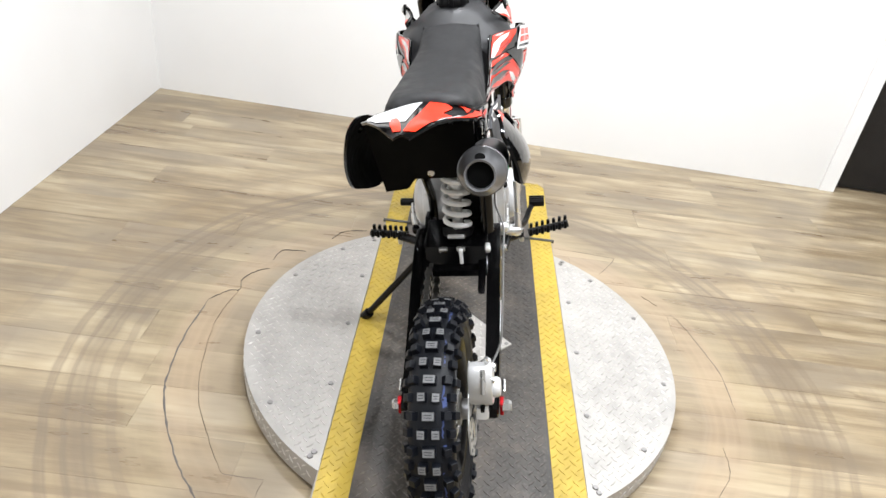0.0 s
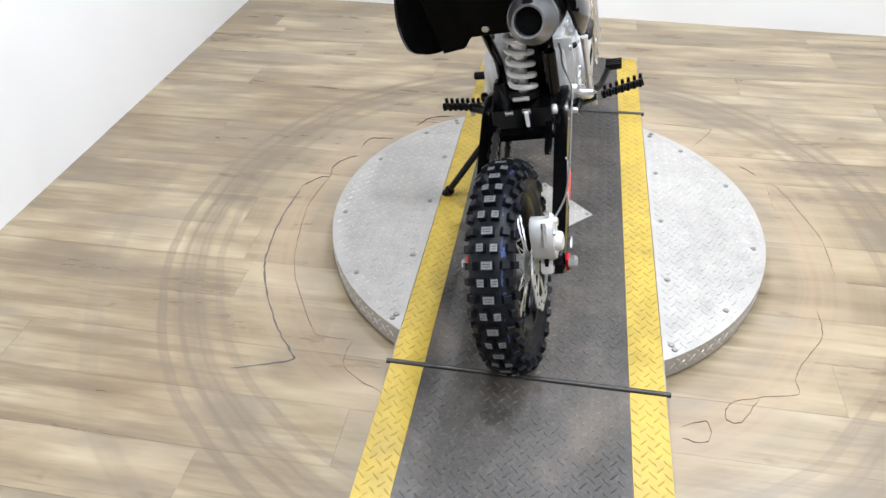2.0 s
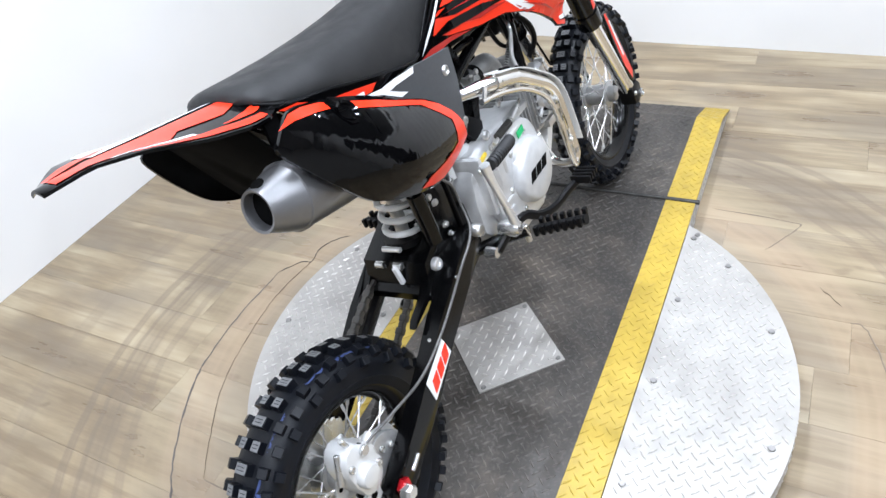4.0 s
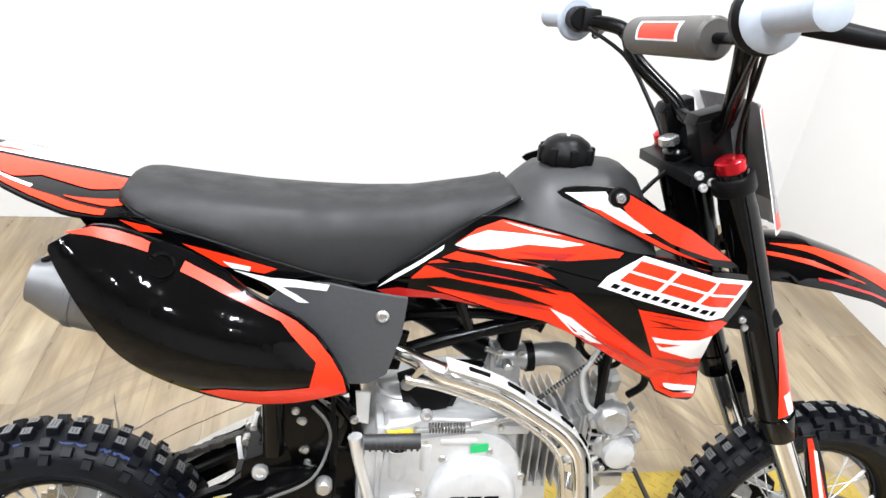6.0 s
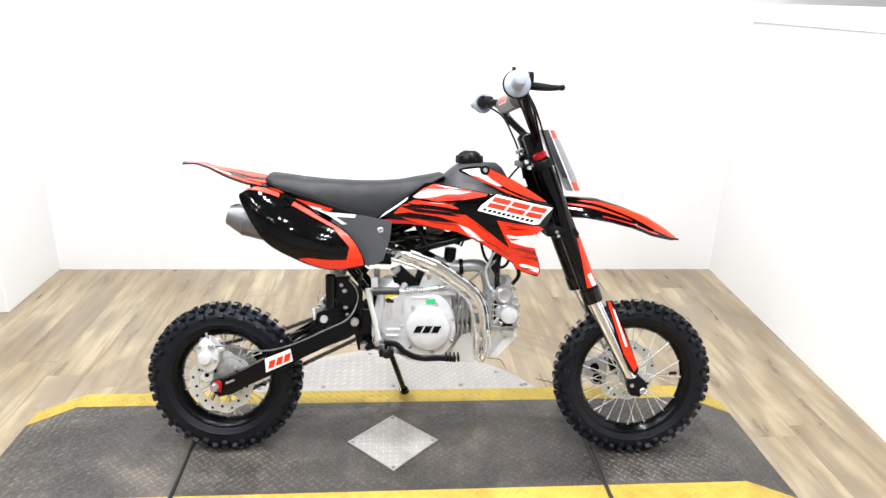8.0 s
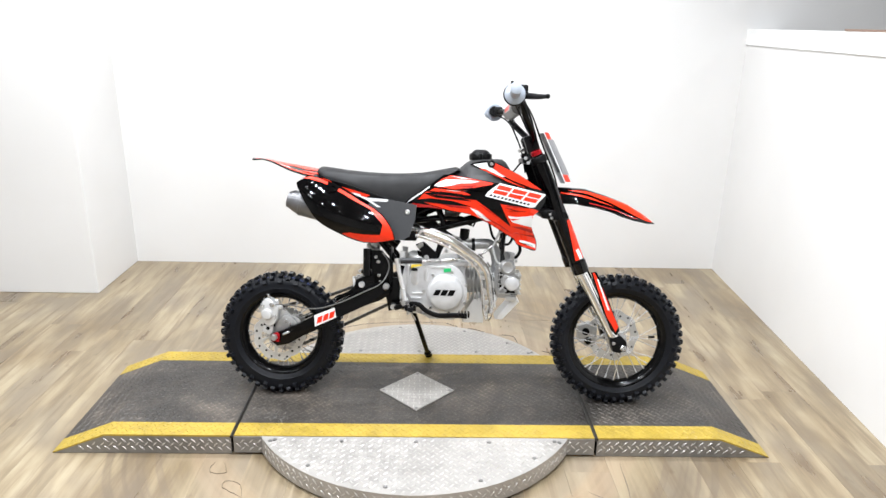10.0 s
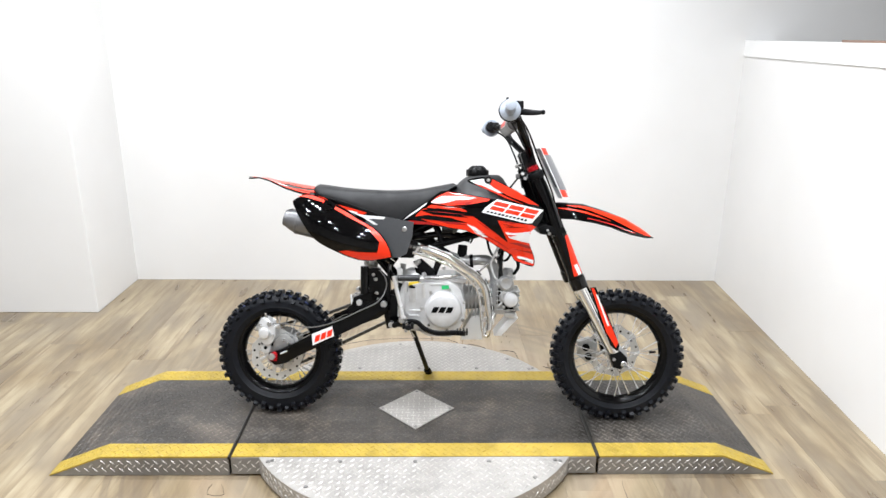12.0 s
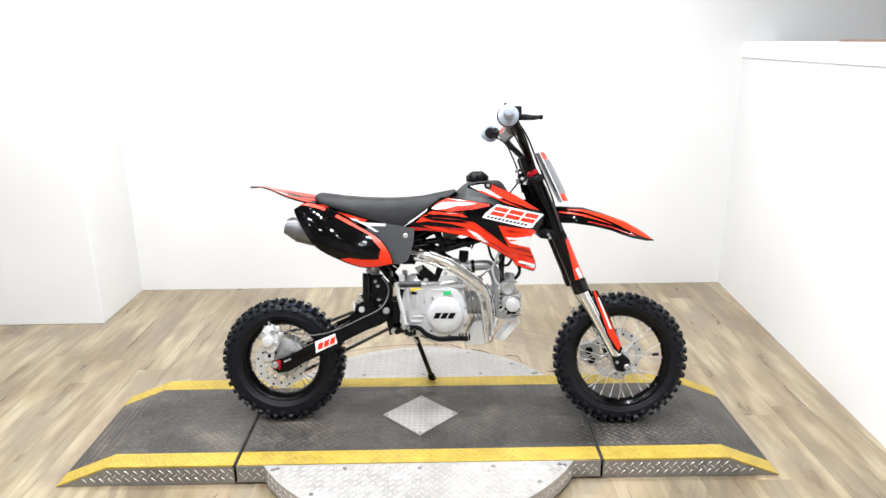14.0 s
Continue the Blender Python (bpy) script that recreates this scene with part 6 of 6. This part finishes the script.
# ---- front end ----
fa, fb = [(0.918, 0.902), (1.093, 0.491)]
fc = (1.231, 0.240)
for s in (-1, 1):
    y = s * 0.098
    leg = part("fork_leg", lathe([(0, 0.021), (0.02, 0.024), (0.10, 0.024), (0.12, 0.0255), (0.90, 0.0265), (0.905, 0.0295), (0.99, 0.0295), (1, 0.027)], (fa[0], y, fa[1]), (fb[0], y, fb[1]), 24), M_GLOSSB, bike, "inverted fork leg, black tube and chrome slider")
    part("slider", lathe([(0, 0.0195), (1, 0.0195)], (fb[0], y, fb[1]), (fc[0], y, fc[1]), 20), M_CHROME, leg, "chrome fork slider")
    part("fork_cap", lathe([(0, 0.020), (0.8, 0.020), (1, 0.015)], (fa[0], y, fa[1]), (fa[0] - 0.007, y, fa[1] + 0.016), 12), M_REDAN, leg, "red anodised fork cap")
    part("axle_lug", slab([(fc[0] - 0.030, fc[1] + 0.020), (fc[0] + 0.010, fc[1] + 0.030), (fc[0] + 0.032, fc[1] + 0.010), (fc[0] + 0.036, fc[1] - 0.018), (fc[0] + 0.010, fc[1] - 0.035), (fc[0] - 0.014, fc[1] - 0.030)], y - 0.021, y + 0.021, 0.006), M_SATIN, leg, "black axle clamp")
    part("axle_nut", lathe([(0, 0.011), (0.7, 0.011), (1, 0.008), (0.5, 0.005)], (FX, s * 0.118, FZ - 0.004), (FX, s * 0.127, FZ - 0.004), 12), M_STEEL, leg)
    bolt((fc[0] - 0.014, y + s * 0.020, fc[1] + 0.002), 0.006, leg, M_STEEL, (0, s, 0))
    g = [(1.123, 0.497), (1.143, 0.499), (1.171, 0.446), (1.235, 0.292), (1.228, 0.272), (1.203, 0.291), (1.162, 0.385)]
    part("fork_guard", slab(g, s * 0.116 - 0.003, s * 0.116 + 0.003, 0.001), M_GLOSSB, leg, "black fork guard with a red and white stripe")
    g2 = [(1.128, 0.495), (1.136, 0.496), (1.170, 0.431), (1.230, 0.303), (1.221, 0.284), (1.186, 0.340)]
    part("guard_stripe", slab(g2, s * 0.119 - 0.0005, s * 0.119 + 0.0005), M_RED, leg, "red stripe", smooth=False)
    g3 = [(1.144, 0.475), (1.151, 0.472), (1.196, 0.363), (1.189, 0.362)]
    part("guard_stripe", slab(g3, s * 0.1195 - 0.0006, s * 0.1195 + 0.0006), M_WHITE, leg, "white stripe", smooth=False)
    # coloured wrap on the upper tube, bent round it
    ua = Vector((fb[0] - fa[0], 0, fb[1] - fa[1])).normalized()
    uw = Vector((-ua.z, 0, ua.x))
    def wrap(t0, t1, a0, a1, lift, mat, p0=0.0, p1=0.0):
        bm = bmesh.new()
        c0, c1 = Vector((fa[0], y, fa[1])), Vector((fb[0], y, fb[1]))
        g = []
        for i in range(9):
            t = t0 + (t1 - t0) * i / 8
            row_ = []
            for j in range(7):
                lo_, hi_ = a0 + p0 * i / 8, a1 + p1 * i / 8
                a = lo_ + (hi_ - lo_) * j / 6
                rr = 0.0258 + 0.0012 * t + lift
                row_.append(bm.verts.new(c0.lerp(c1, t) + uw * (rr * math.sin(a)) + Vector((0, s * rr * math.cos(a), 0))))
            g.append(row_)
        for p, q in zip(g, g[1:]):
            for j in range(6):
                bm.faces.new((p[j], p[j + 1], q[j + 1], q[j]))
        part("fork_wrap", bm, mat, leg)
    wrap(0.56, 0.885, 0.55, 1.35, 0.0010, M_RED, -0.85, -0.35)
    wrap(0.80, 0.885, 0.2, 0.7, 0.0016, M_WHITE, 0.1, 0.1)
low = part("lower_clamp", slab([(0.934, 0.705), (0.958, 0.714), (1.024, 0.710), (1.037, 0.691), (1.018, 0.673), (0.944, 0.682)], -0.122, 0.122, 0.008), M_SATIN, bike, "black lower triple clamp")
for i in range(2):
    x, z = [(0.969, 0.697), (0.975, 0.685)][i]
    bolt((x, -0.122, z), 0.0055, low)
up = part("upper_clamp", slab([(0.869, 0.889), (0.902, 0.899), (0.947, 0.889), (0.945, 0.874), (0.890, 0.868), (0.870, 0.874)], -0.088, 0.088, 0.005), M_SATIN, bike, "black upper triple clamp")
for s in (-1, 1):
    cl_ = Vector((fa[0], s * 0.098, fa[1]))
    cd_ = Vector((fb[0] - fa[0], 0, fb[1] - fa[1])).normalized()
    part("clamp_ring", lathe([(0, 0.0270), (0.1, 0.0285), (0.9, 0.0285), (1, 0.0270)], cl_ + cd_ * 0.006, cl_ + cd_ * 0.030, 22), M_SATIN, up)
for x, z in [(0.880, 0.890), (0.889, 0.874), (0.900, 0.882)]:
    bolt((x, -0.088, z), 0.0065, up, M_SPOKE)
st = [(0.883, 0.889)][0]
part("stem_nut", lathe([(0, 0.015), (0.8, 0.015), (1, 0.011)], (0.874, 0, 0.914), (0.870, 0, 0.926), 6), M_STEEL, up, "silver stem nut", smooth=False)
RISER = [(0.873, 0.955), (0.917, 0.968), (0.938, 0.907), (0.896, 0.892)]
for s in (-1, 1):
    rs = part("bar_riser", slab(RISER, s * 0.050 - 0.019, s * 0.050 + 0.019, 0.004), M_SATIN, bike, "black handlebar clamp")
    part("clamp_cap", slab([(RISER[0][0] - 0.002, RISER[0][1] - 0.004), (RISER[1][0] + 0.002, RISER[1][1] - 0.004), (RISER[1][0] - 0.002, RISER[1][1] + 0.010), (RISER[0][0] + 0.002, RISER[0][1] + 0.010)], s * 0.050 - 0.017, s * 0.050 + 0.017, 0.003), M_SATIN, rs)
b_c = [(0.900, 0.949)][0]
b_k = (0.852, 1.046)
b_e = (0.789, 1.085)
path = [(b_e[0], -0.325, b_e[1]), (b_e[0] + 0.010, -0.235, b_e[1] - 0.006), (b_k[0] - 0.012, -0.155, b_k[1] + 0.022), (b_k[0] + 0.004, -0.130, b_k[1] - 0.020), (b_c[0] - 0.004, -0.066, b_c[1] + 0.022), (b_c[0], -0.040, b_c[1] + 0.004)]
full = path + [(x, -y, z) for x, y, z in path[::-1]]
bar = part("handlebar", tube(full, 0.0115, 12, 7), M_FRAME, bike, "gloss black handlebar with a cross brace")
part("cross_brace", rod((b_k[0] - 0.014, -0.150, b_k[1] + 0.014), (b_k[0] - 0.014, 0.150, b_k[1] + 0.014), 0.007, 10), M_FRAME, bar)
part("bar_pad", rod((b_k[0] - 0.014, -0.098, b_k[1] + 0.014), (b_k[0] - 0.014, 0.098, b_k[1] + 0.014), 0.026, 22), M_PAD, bar, "grey padded bar cover with a red sticker")
bm = bmesh.new()
for lay, (h0, h1, mat) in enumerate(((0.055, 0.62, M_WHITE), (0.048, 0.5, M_RED))):
    bm = bmesh.new()
    g = [[bm.verts.new((b_k[0] - 0.014 + (0.0266 + 0.0006 * lay) * -math.cos(a), yy, b_k[1] + 0.014 + (0.0266 + 0.0006 * lay) * math.sin(a))) for a in np.linspace(0.25 - h1 * 0.8, 0.25 + h1 * 0.8, 7)] for yy in np.linspace(-h0, h0, 5)]
    for a, b in zip(g, g[1:]):
        for j in range(6):
            bm.faces.new((a[j], a[j + 1], b[j + 1], b[j]))
    part("pad_sticker", bm, mat, bar)
for s in (-1, 1):
    e0, e1 = Vector((b_e[0] + 0.011, s * 0.240, b_e[1] - 0.0055)), Vector((b_e[0] - 0.001, s * 0.338, b_e[1] + 0.0004))
    part("grip", lathe([(0, 0.031), (0.05, 0.034), (0.10, 0.030), (0.14, 0.0175), (0.3, 0.0165), (0.9, 0.0170), (0.97, 0.0185), (1, 0.013)], e0, e1, 28), M_GRIP, bar, "pale grey rubber grip with a wide flange")
    part("throttle_housing", lathe([(0, 0.030 if s < 0 else 0.018), (0.3, 0.036 if s < 0 else 0.020), (0.7, 0.037 if s < 0 else 0.020), (1, 0.033 if s < 0 else 0.018)], (b_e[0] + 0.012, s * 0.222, b_e[1] - 0.006), (b_e[0] + 0.0105, s * 0.240, b_e[1] - 0.005), 22), M_SATIN, bar, "black round housing behind the grip")
    part("lever_perch", box((b_e[0] + 0.005, min(s * 0.200, s * 0.236), b_e[1] - 0.024), (b_e[0] + 0.036, max(s * 0.200, s * 0.236), b_e[1] + 0.012), 0.006), M_SATIN, bar, "black lever clamp")
    if s < 0:
        part("master_cylinder", box((b_e[0] + 0.030, -0.236, b_e[1] - 0.004), (b_e[0] + 0.056, -0.185, b_e[1] + 0.028), 0.005), M_SATIN, bar, "black brake fluid reservoir")
    else:
        part("switch_pod", rod((b_e[0] + 0.005, 0.234, b_e[1] - 0.004), (b_e[0] + 0.005, 0.208, b_e[1] - 0.004), 0.019, 14), M_SATIN, bar, "black switch housing")
    lv = [(b_e[0] + 0.034, s * 0.220, b_e[1] - 0.006), (b_e[0] + 0.062, s * 0.255, b_e[1] - 0.012), (b_e[0] + 0.080, s * 0.303, b_e[1] - 0.020), (b_e[0] + 0.095, s * 0.352, b_e[1] - 0.025)]
    part("lever", tube(lv, [0.010, 0.0105, 0.0085, 0.0055], 10, 5, None, 0.75), M_SATIN, bar, "black hand lever")
    ball = bmesh.new()
    bmesh.ops.create_uvsphere(ball, u_segments=12, v_segments=8, radius=0.0078, matrix=Matrix.Translation(lv[-1]))
    part("lever_ball", ball, M_SATIN, bar)
part("kill_button", rod((b_e[0] + 0.004, -0.230, b_e[1] + 0.026), (b_e[0] + 0.003, -0.230, b_e[1] + 0.038), 0.005), M_SATIN, bar)
# cables
for k, pts in enumerate(([(b_e[0] + 0.04, -0.21, b_e[1] - 0.02), (0.872, -0.14, 1.02), (0.915, -0.07, 0.93), (0.98, -0.03, 0.78)],
                         [(b_e[0] + 0.04, -0.20, b_e[1] - 0.01), (0.880, -0.12, 1.03), (0.930, -0.06, 0.94), (1.00, 0.0, 0.80), (1.03, 0.085, 0.66), (1.17, 0.10, 0.38)],
                         [(b_e[0] + 0.012, 0.195, b_e[1] - 0.018), (0.842, 0.140, 1.030), (0.862, 0.09, 0.975), (0.878, 0.05, 0.915), (0.89, 0.03, 0.84)],
                         [(b_e[0] + 0.01, -0.235, b_e[1] - 0.03), (0.86, -0.12, 0.99), (0.90, -0.04, 0.93), (0.86, 0.03, 0.86), (0.76, 0.02, 0.74), (0.70, 0.0, 0.64)])):
    part("control_cable", tube(pts, 0.0032, 8, 7), M_SATIN, bar, "thin black control cable")
turn = Matrix.Translation((0.80, -0.03, 1.07)) @ Matrix.Rotation(radians(4.6), 4, "Z") @ Matrix.Rotation(radians(-2.6), 4, "X") @ Matrix.Translation((-0.80, 0, -1.07))
bar.matrix_local = turn
# front number plate
def plate_at(u, v, back=0.0):
    return (0.936 + 0.090 * u + 0.034 * (1 - v * v) - back, (0.094 - 0.034 * u) * v - 0.008, 0.985 - 0.178 * u)
plate = part("front_number_plate", grid_shell(plate_at, list(np.linspace(0, 1, 14)), list(np.linspace(-1, 1, 13)), 0.004), M_WHITE, bike, "white front number plate with red corners and a smoky back")
for v0, v1, u0, u1, mt, off in ((-0.99, -0.62, 0.02, 0.15, M_RED, -0.0012), (-0.99, -0.55, 0.84, 0.98, M_RED, -0.0012), (0.62, 0.99, 0.02, 0.15, M_RED, -0.0012), (0.55, 0.99, 0.84, 0.98, M_RED, -0.0012),
                                (-0.86, 0.86, 0.0, 0.80, M_PLATEIN, 0.0040), (-0.975, 0.975, 0.15, 0.84, M_PLATEIN, -0.0014)):
    bm = bmesh.new()
    g = [[bm.verts.new(plate_at(float(u), float(v), off)) for v in np.linspace(v0, v1, 9)] for u in np.linspace(u0, u1, 7)]
    for a, b in zip(g, g[1:]):
        for j in range(8):
            bm.faces.new((a[j], a[j + 1], b[j + 1], b[j]))
    part("plate_graphic", bm, mt, plate)
# front brake
fcal = part("front_caliper", slab([(FX - 0.135, FZ - 0.02), (FX - 0.135, FZ + 0.035), (FX - 0.09, FZ + 0.05), (FX - 0.06, FZ + 0.03), (FX - 0.065, FZ - 0.03), (FX - 0.10, FZ - 0.045)], 0.040, 0.080, 0.006), M_CAST, bike, "cast silver front brake caliper")
# short black rods stand for the shaded piston holes
for dx, dz in ((-0.105, 0.015), (-0.095, -0.02)):
    part("piston_hole_shade", rod((FX + dx, 0.041, FZ + dz), (FX + dx, 0.033, FZ + dz), 0.014, 14), M_INNER, fcal)

# ---- foot controls, stand, skid plate ----
for s in (-1, 1):
    base = Vector((0.468, s * 0.105, 0.345))
    mount = part("footpeg_mount", tube([(0.43, s * 0.075, 0.350), (0.47, s * 0.12, 0.352), (0.485, s * 0.160, 0.358)], 0.012, 10, 4), M_FRAME, bike, "black footpeg bracket")
    a, b = Vector((0.490, s * 0.155 - 0.02, 0.356)), Vector((0.498, -0.275, 0.376) if s < 0 else (0.494, 0.236, 0.364))
    part("footpeg", tube([a, a.lerp(b, 0.5), b], 0.011, 8, 1, None, 0.8), M_SATIN, mount, "black serrated footpeg")
    for i in range(7):
        c = a.lerp(b, (i + 0.5) / 7)
        for dx in (-0.014, 0.014):
            part("tooth", box((c.x + dx - 0.005, c.y - 0.004, c.z - 0.004), (c.x + dx + 0.005, c.y + 0.004, c.z + 0.016), 0.002), M_SATIN, mount)
    part("peg_pin", rod((0.482, s * 0.158, 0.372), (0.482, s * 0.158, 0.335), 0.006), M_STEEL, mount)
part("peg_nut", lathe([(0, 0.012), (1, 0.010)], (0.425, -0.100, 0.351), (0.425, -0.122, 0.351), 12), M_STEEL, bike, "silver lower bracket nut")
brk = [(0.432, 0.347), (0.476, 0.362), (0.518, 0.363), (0.546, 0.341), (0.589, 0.327), (0.646, 0.330), (0.688, 0.329)]
pedal = part("brake_pedal", tube([(x, -0.118 - 0.012 * i, z + 0.002 * i) for i, (x, z) in enumerate(brk)], 0.0095, 8, 5, None, 0.8), M_SATIN, bike, "black rear brake pedal")
tip = brk[-1]
for i in range(4):
    part("pedal_tooth", box((tip[0] - 0.030 + i * 0.011, -0.218, tip[1] + 0.012), (tip[0] - 0.024 + i * 0.011, -0.176, tip[1] + 0.028), 0.002), M_SATIN, pedal)
part("gear_lever", tube([(0.50, 0.11, 0.36), (0.58, 0.135, 0.345), (0.67, 0.150, 0.36)], 0.007, 8, 5), M_STEEL, bike, "steel gear lever")
part("gear_lever_rubber", rod((0.67, 0.14, 0.36), (0.67, 0.185, 0.362), 0.011, 10), M_SATIN, bike, "black rubber lever end")
ks = part("kick_starter", tube([(0.469, -0.150, 0.381), (0.458, -0.150, 0.439), (0.446, -0.150, 0.489), (0.440, -0.150, 0.530)], [0.010, 0.0075, 0.0075, 0.010], 10, 4), M_SPOKE, bike, "steel kick starter lever")
kp = [(0.452, 0.524), (0.527, 0.527)]
part("kick_pedal", tube([(kp[0][0], -0.155, kp[0][1]), (kp[1][0], -0.158, kp[1][1])], 0.0105, 12, 1), M_TANK, ks, "black ribbed kick pedal")
for i in range(9):
    xk = kp[0][0] + 0.008 + (kp[1][0] - kp[0][0] - 0.012) * i / 8
    part("pedal_rib", lathe([(0, 0.0118), (1, 0.0118)], (xk - 0.0012, -0.1565, kp[0][1]), (xk + 0.0012, -0.1565, kp[0][1]), 12), M_TANK, ks)
kv = (0.468, 0.376)
part("kick_boss", lathe([(0, 0.016), (0.8, 0.016), (1, 0.011)], (kv[0], -0.118, kv[1]), (kv[0], -0.158, kv[1]), 14), M_STEEL, ks)
bm = bmesh.new()
for i in range(12):
    lathe([(0, 0.0075), (1, 0.0075)], (0.542 + i * 0.0044, -0.124, 0.524), (0.544 + i * 0.0044, -0.124, 0.524), 10, bm)
part("linkage_spring", bm, M_CHAIN, ks, "dark return spring")
part("spring_rod", tube([(0.525, -0.124, 0.519), (0.60, -0.124, 0.524), (0.66, -0.118, 0.534)], 0.0035, 8, 3), M_STEEL, ks)
part("cable_adjuster", rod((0.600, -0.123, 0.525), (0.640, -0.120, 0.531), 0.0065, 8), M_STEEL, ks)
stand = part("side_stand", tube([(0.470, 0.075, 0.335), (0.490, 0.130, 0.265), (0.538, 0.298, 0.066)], [0.011, 0.0095, 0.0095], 10, 4), M_FRAME, bike, "black side stand, swung out")
part("stand_foot", rod((0.535, 0.290, 0.074), (0.544, 0.312, 0.050), 0.015, 10), M_FRAME, stand)
part("stand_spring", tube([(0.45, 0.09, 0.35), (0.49, 0.125, 0.25)], 0.005, 8, 1), M_STEEL, stand)
part("stand_bracket", box((0.49, -0.05, 0.315), (0.535, 0.06, 0.345), 0.005), M_STEEL, bike, "steel bracket under the engine")
skid = part("skid_plate", slab([(0.674, 0.289), (0.685, 0.333), (0.711, 0.375), (0.745, 0.384), (0.751, 0.290)], -0.062, 0.062, 0.004), M_BAREAL, bike, "bare aluminium skid plate")
part("skid_bar", slab([(0.794, 0.303), (0.856, 0.382), (0.880, 0.370), (0.821, 0.303)], -0.055, 0.055, 0.004), M_BAREAL, skid)

# ---- floor planks ----
floor = thing("floor", box((WEST - 0.12, SOUTH - 0.12, -0.08), (EAST + 0.12, WALL_Y + 0.12, -0.006)), M_UNDER, "grey-tan vinyl plank floor, worn in rings round the turntable", "floor", kind="structure")
PW, PL, GAP = 0.152, 1.22, 0.0005
rng = random.Random(4)
shared = {}
x = WEST
while x < EAST:
    w = PW
    y = SOUTH - rng.random() * PL
    while y < WALL_Y:
        a, b_ = max(y, SOUTH), min(y + PL, WALL_Y)
        if b_ - a > 0.002:
            if x > 1.9:
                break
            ln = round(b_ - a, 3)
            key = (ln,)
            if key not in shared:
                bm = box((-w / 2 + GAP / 2, -ln / 2 + GAP / 2, -0.006), (w / 2 - GAP / 2, ln / 2 - GAP / 2, 0))
                shared[key] = mesh_of("plank", bm, M_PLANK)
            ob = new("plank", shared[key])
            ob.parent = floor
            ob.location = (x + w / 2, (a + b_) / 2, rng.uniform(-0.0005, 0))
        y += PL
    x += w
bm = box((1.88, SOUTH, -0.006), (EAST, WALL_Y, 0))
part("far_planks", bm, M_PLANK, floor, "planks beyond the partition", smooth=False)

# torn edges of the vinyl round the turntable
def torn(points, k, width, mat):
    line = catmull([(x_, y_, 0.0004) for x_, y_ in points], 7)
    jit = random.Random(k)
    line = [Vector((p.x + jit.uniform(-0.0018, 0.0018), p.y + jit.uniform(-0.0018, 0.0018), p.z)) for p in line]
    n_ = len(line)
    radii = [width * (0.45 + 0.75 * jit.random()) * min(1.0, 0.25 + min(i, n_ - 1 - i) * 0.25) for i in range(n_)]
    part("floor_tear", tube(line, radii, 6, 1, None, 0.35), mat, floor, "dark torn edge in the vinyl")


CRACKS = [
    [(-0.643, 0.703), (-0.598, 0.571), (-0.576, 0.570), (-0.514, 0.625), (-0.394, 0.704), (-0.287, 0.757), (-0.20, 0.778), (-0.054, 0.793), (0.126, 0.787)],
    [(0.126, 0.787), (0.181, 0.744), (0.194, 0.713), (0.247, 0.720), (0.302, 0.693), (0.330, 0.655)],
    [(0.382, 0.656), (0.446, 0.640), (0.462, 0.561)],
    [(0.564, 0.491), (0.625, 0.455), (0.652, 0.374)],
]
CRACKS_C = [
    [(0.194, 0.713), (0.034, 0.732), (-0.155, 0.706), (-0.275, 0.672), (-0.389, 0.611), (-0.505, 0.533)],
    [(-0.505, 0.533), (-0.509, 0.435)],
    [(-0.509, 0.435), (-0.597, 0.431), (-0.657, 0.322)],
    [(0.453, -0.625), (0.399, -0.673)],
    [(0.352, -0.690), (0.338, -0.726), (0.187, -0.776), (0.069, -0.801), (-0.080, -0.800)],
]
CRACKS_B = [
    [(-0.226, -0.723), (-0.318, -0.712), (-0.413, -0.647), (-0.467, -0.620), (-0.511, -0.617), (-0.534, -0.532), (-0.560, -0.463), (-0.606, -0.447), (-0.612, -0.477), (-0.570, -0.508), (-0.534, -0.532)],
    [(-0.642, -0.351), (-0.620, -0.402), (-0.658, -0.409), (-0.679, -0.388), (-0.673, -0.349)],
    [(0.703, -0.336), (0.686, -0.536), (0.668, -0.561), (0.561, -0.493)],
]
for k_, c_ in enumerate(CRACKS):
    torn(c_, k_, 0.0027, M_CRACK)
# paler tears; CRACKS_B takes this tone in place of glare on the floor
for k_, c_ in enumerate(CRACKS_B + CRACKS_C):
    torn(c_, k_ + 20, 0.0020, M_TEAR)
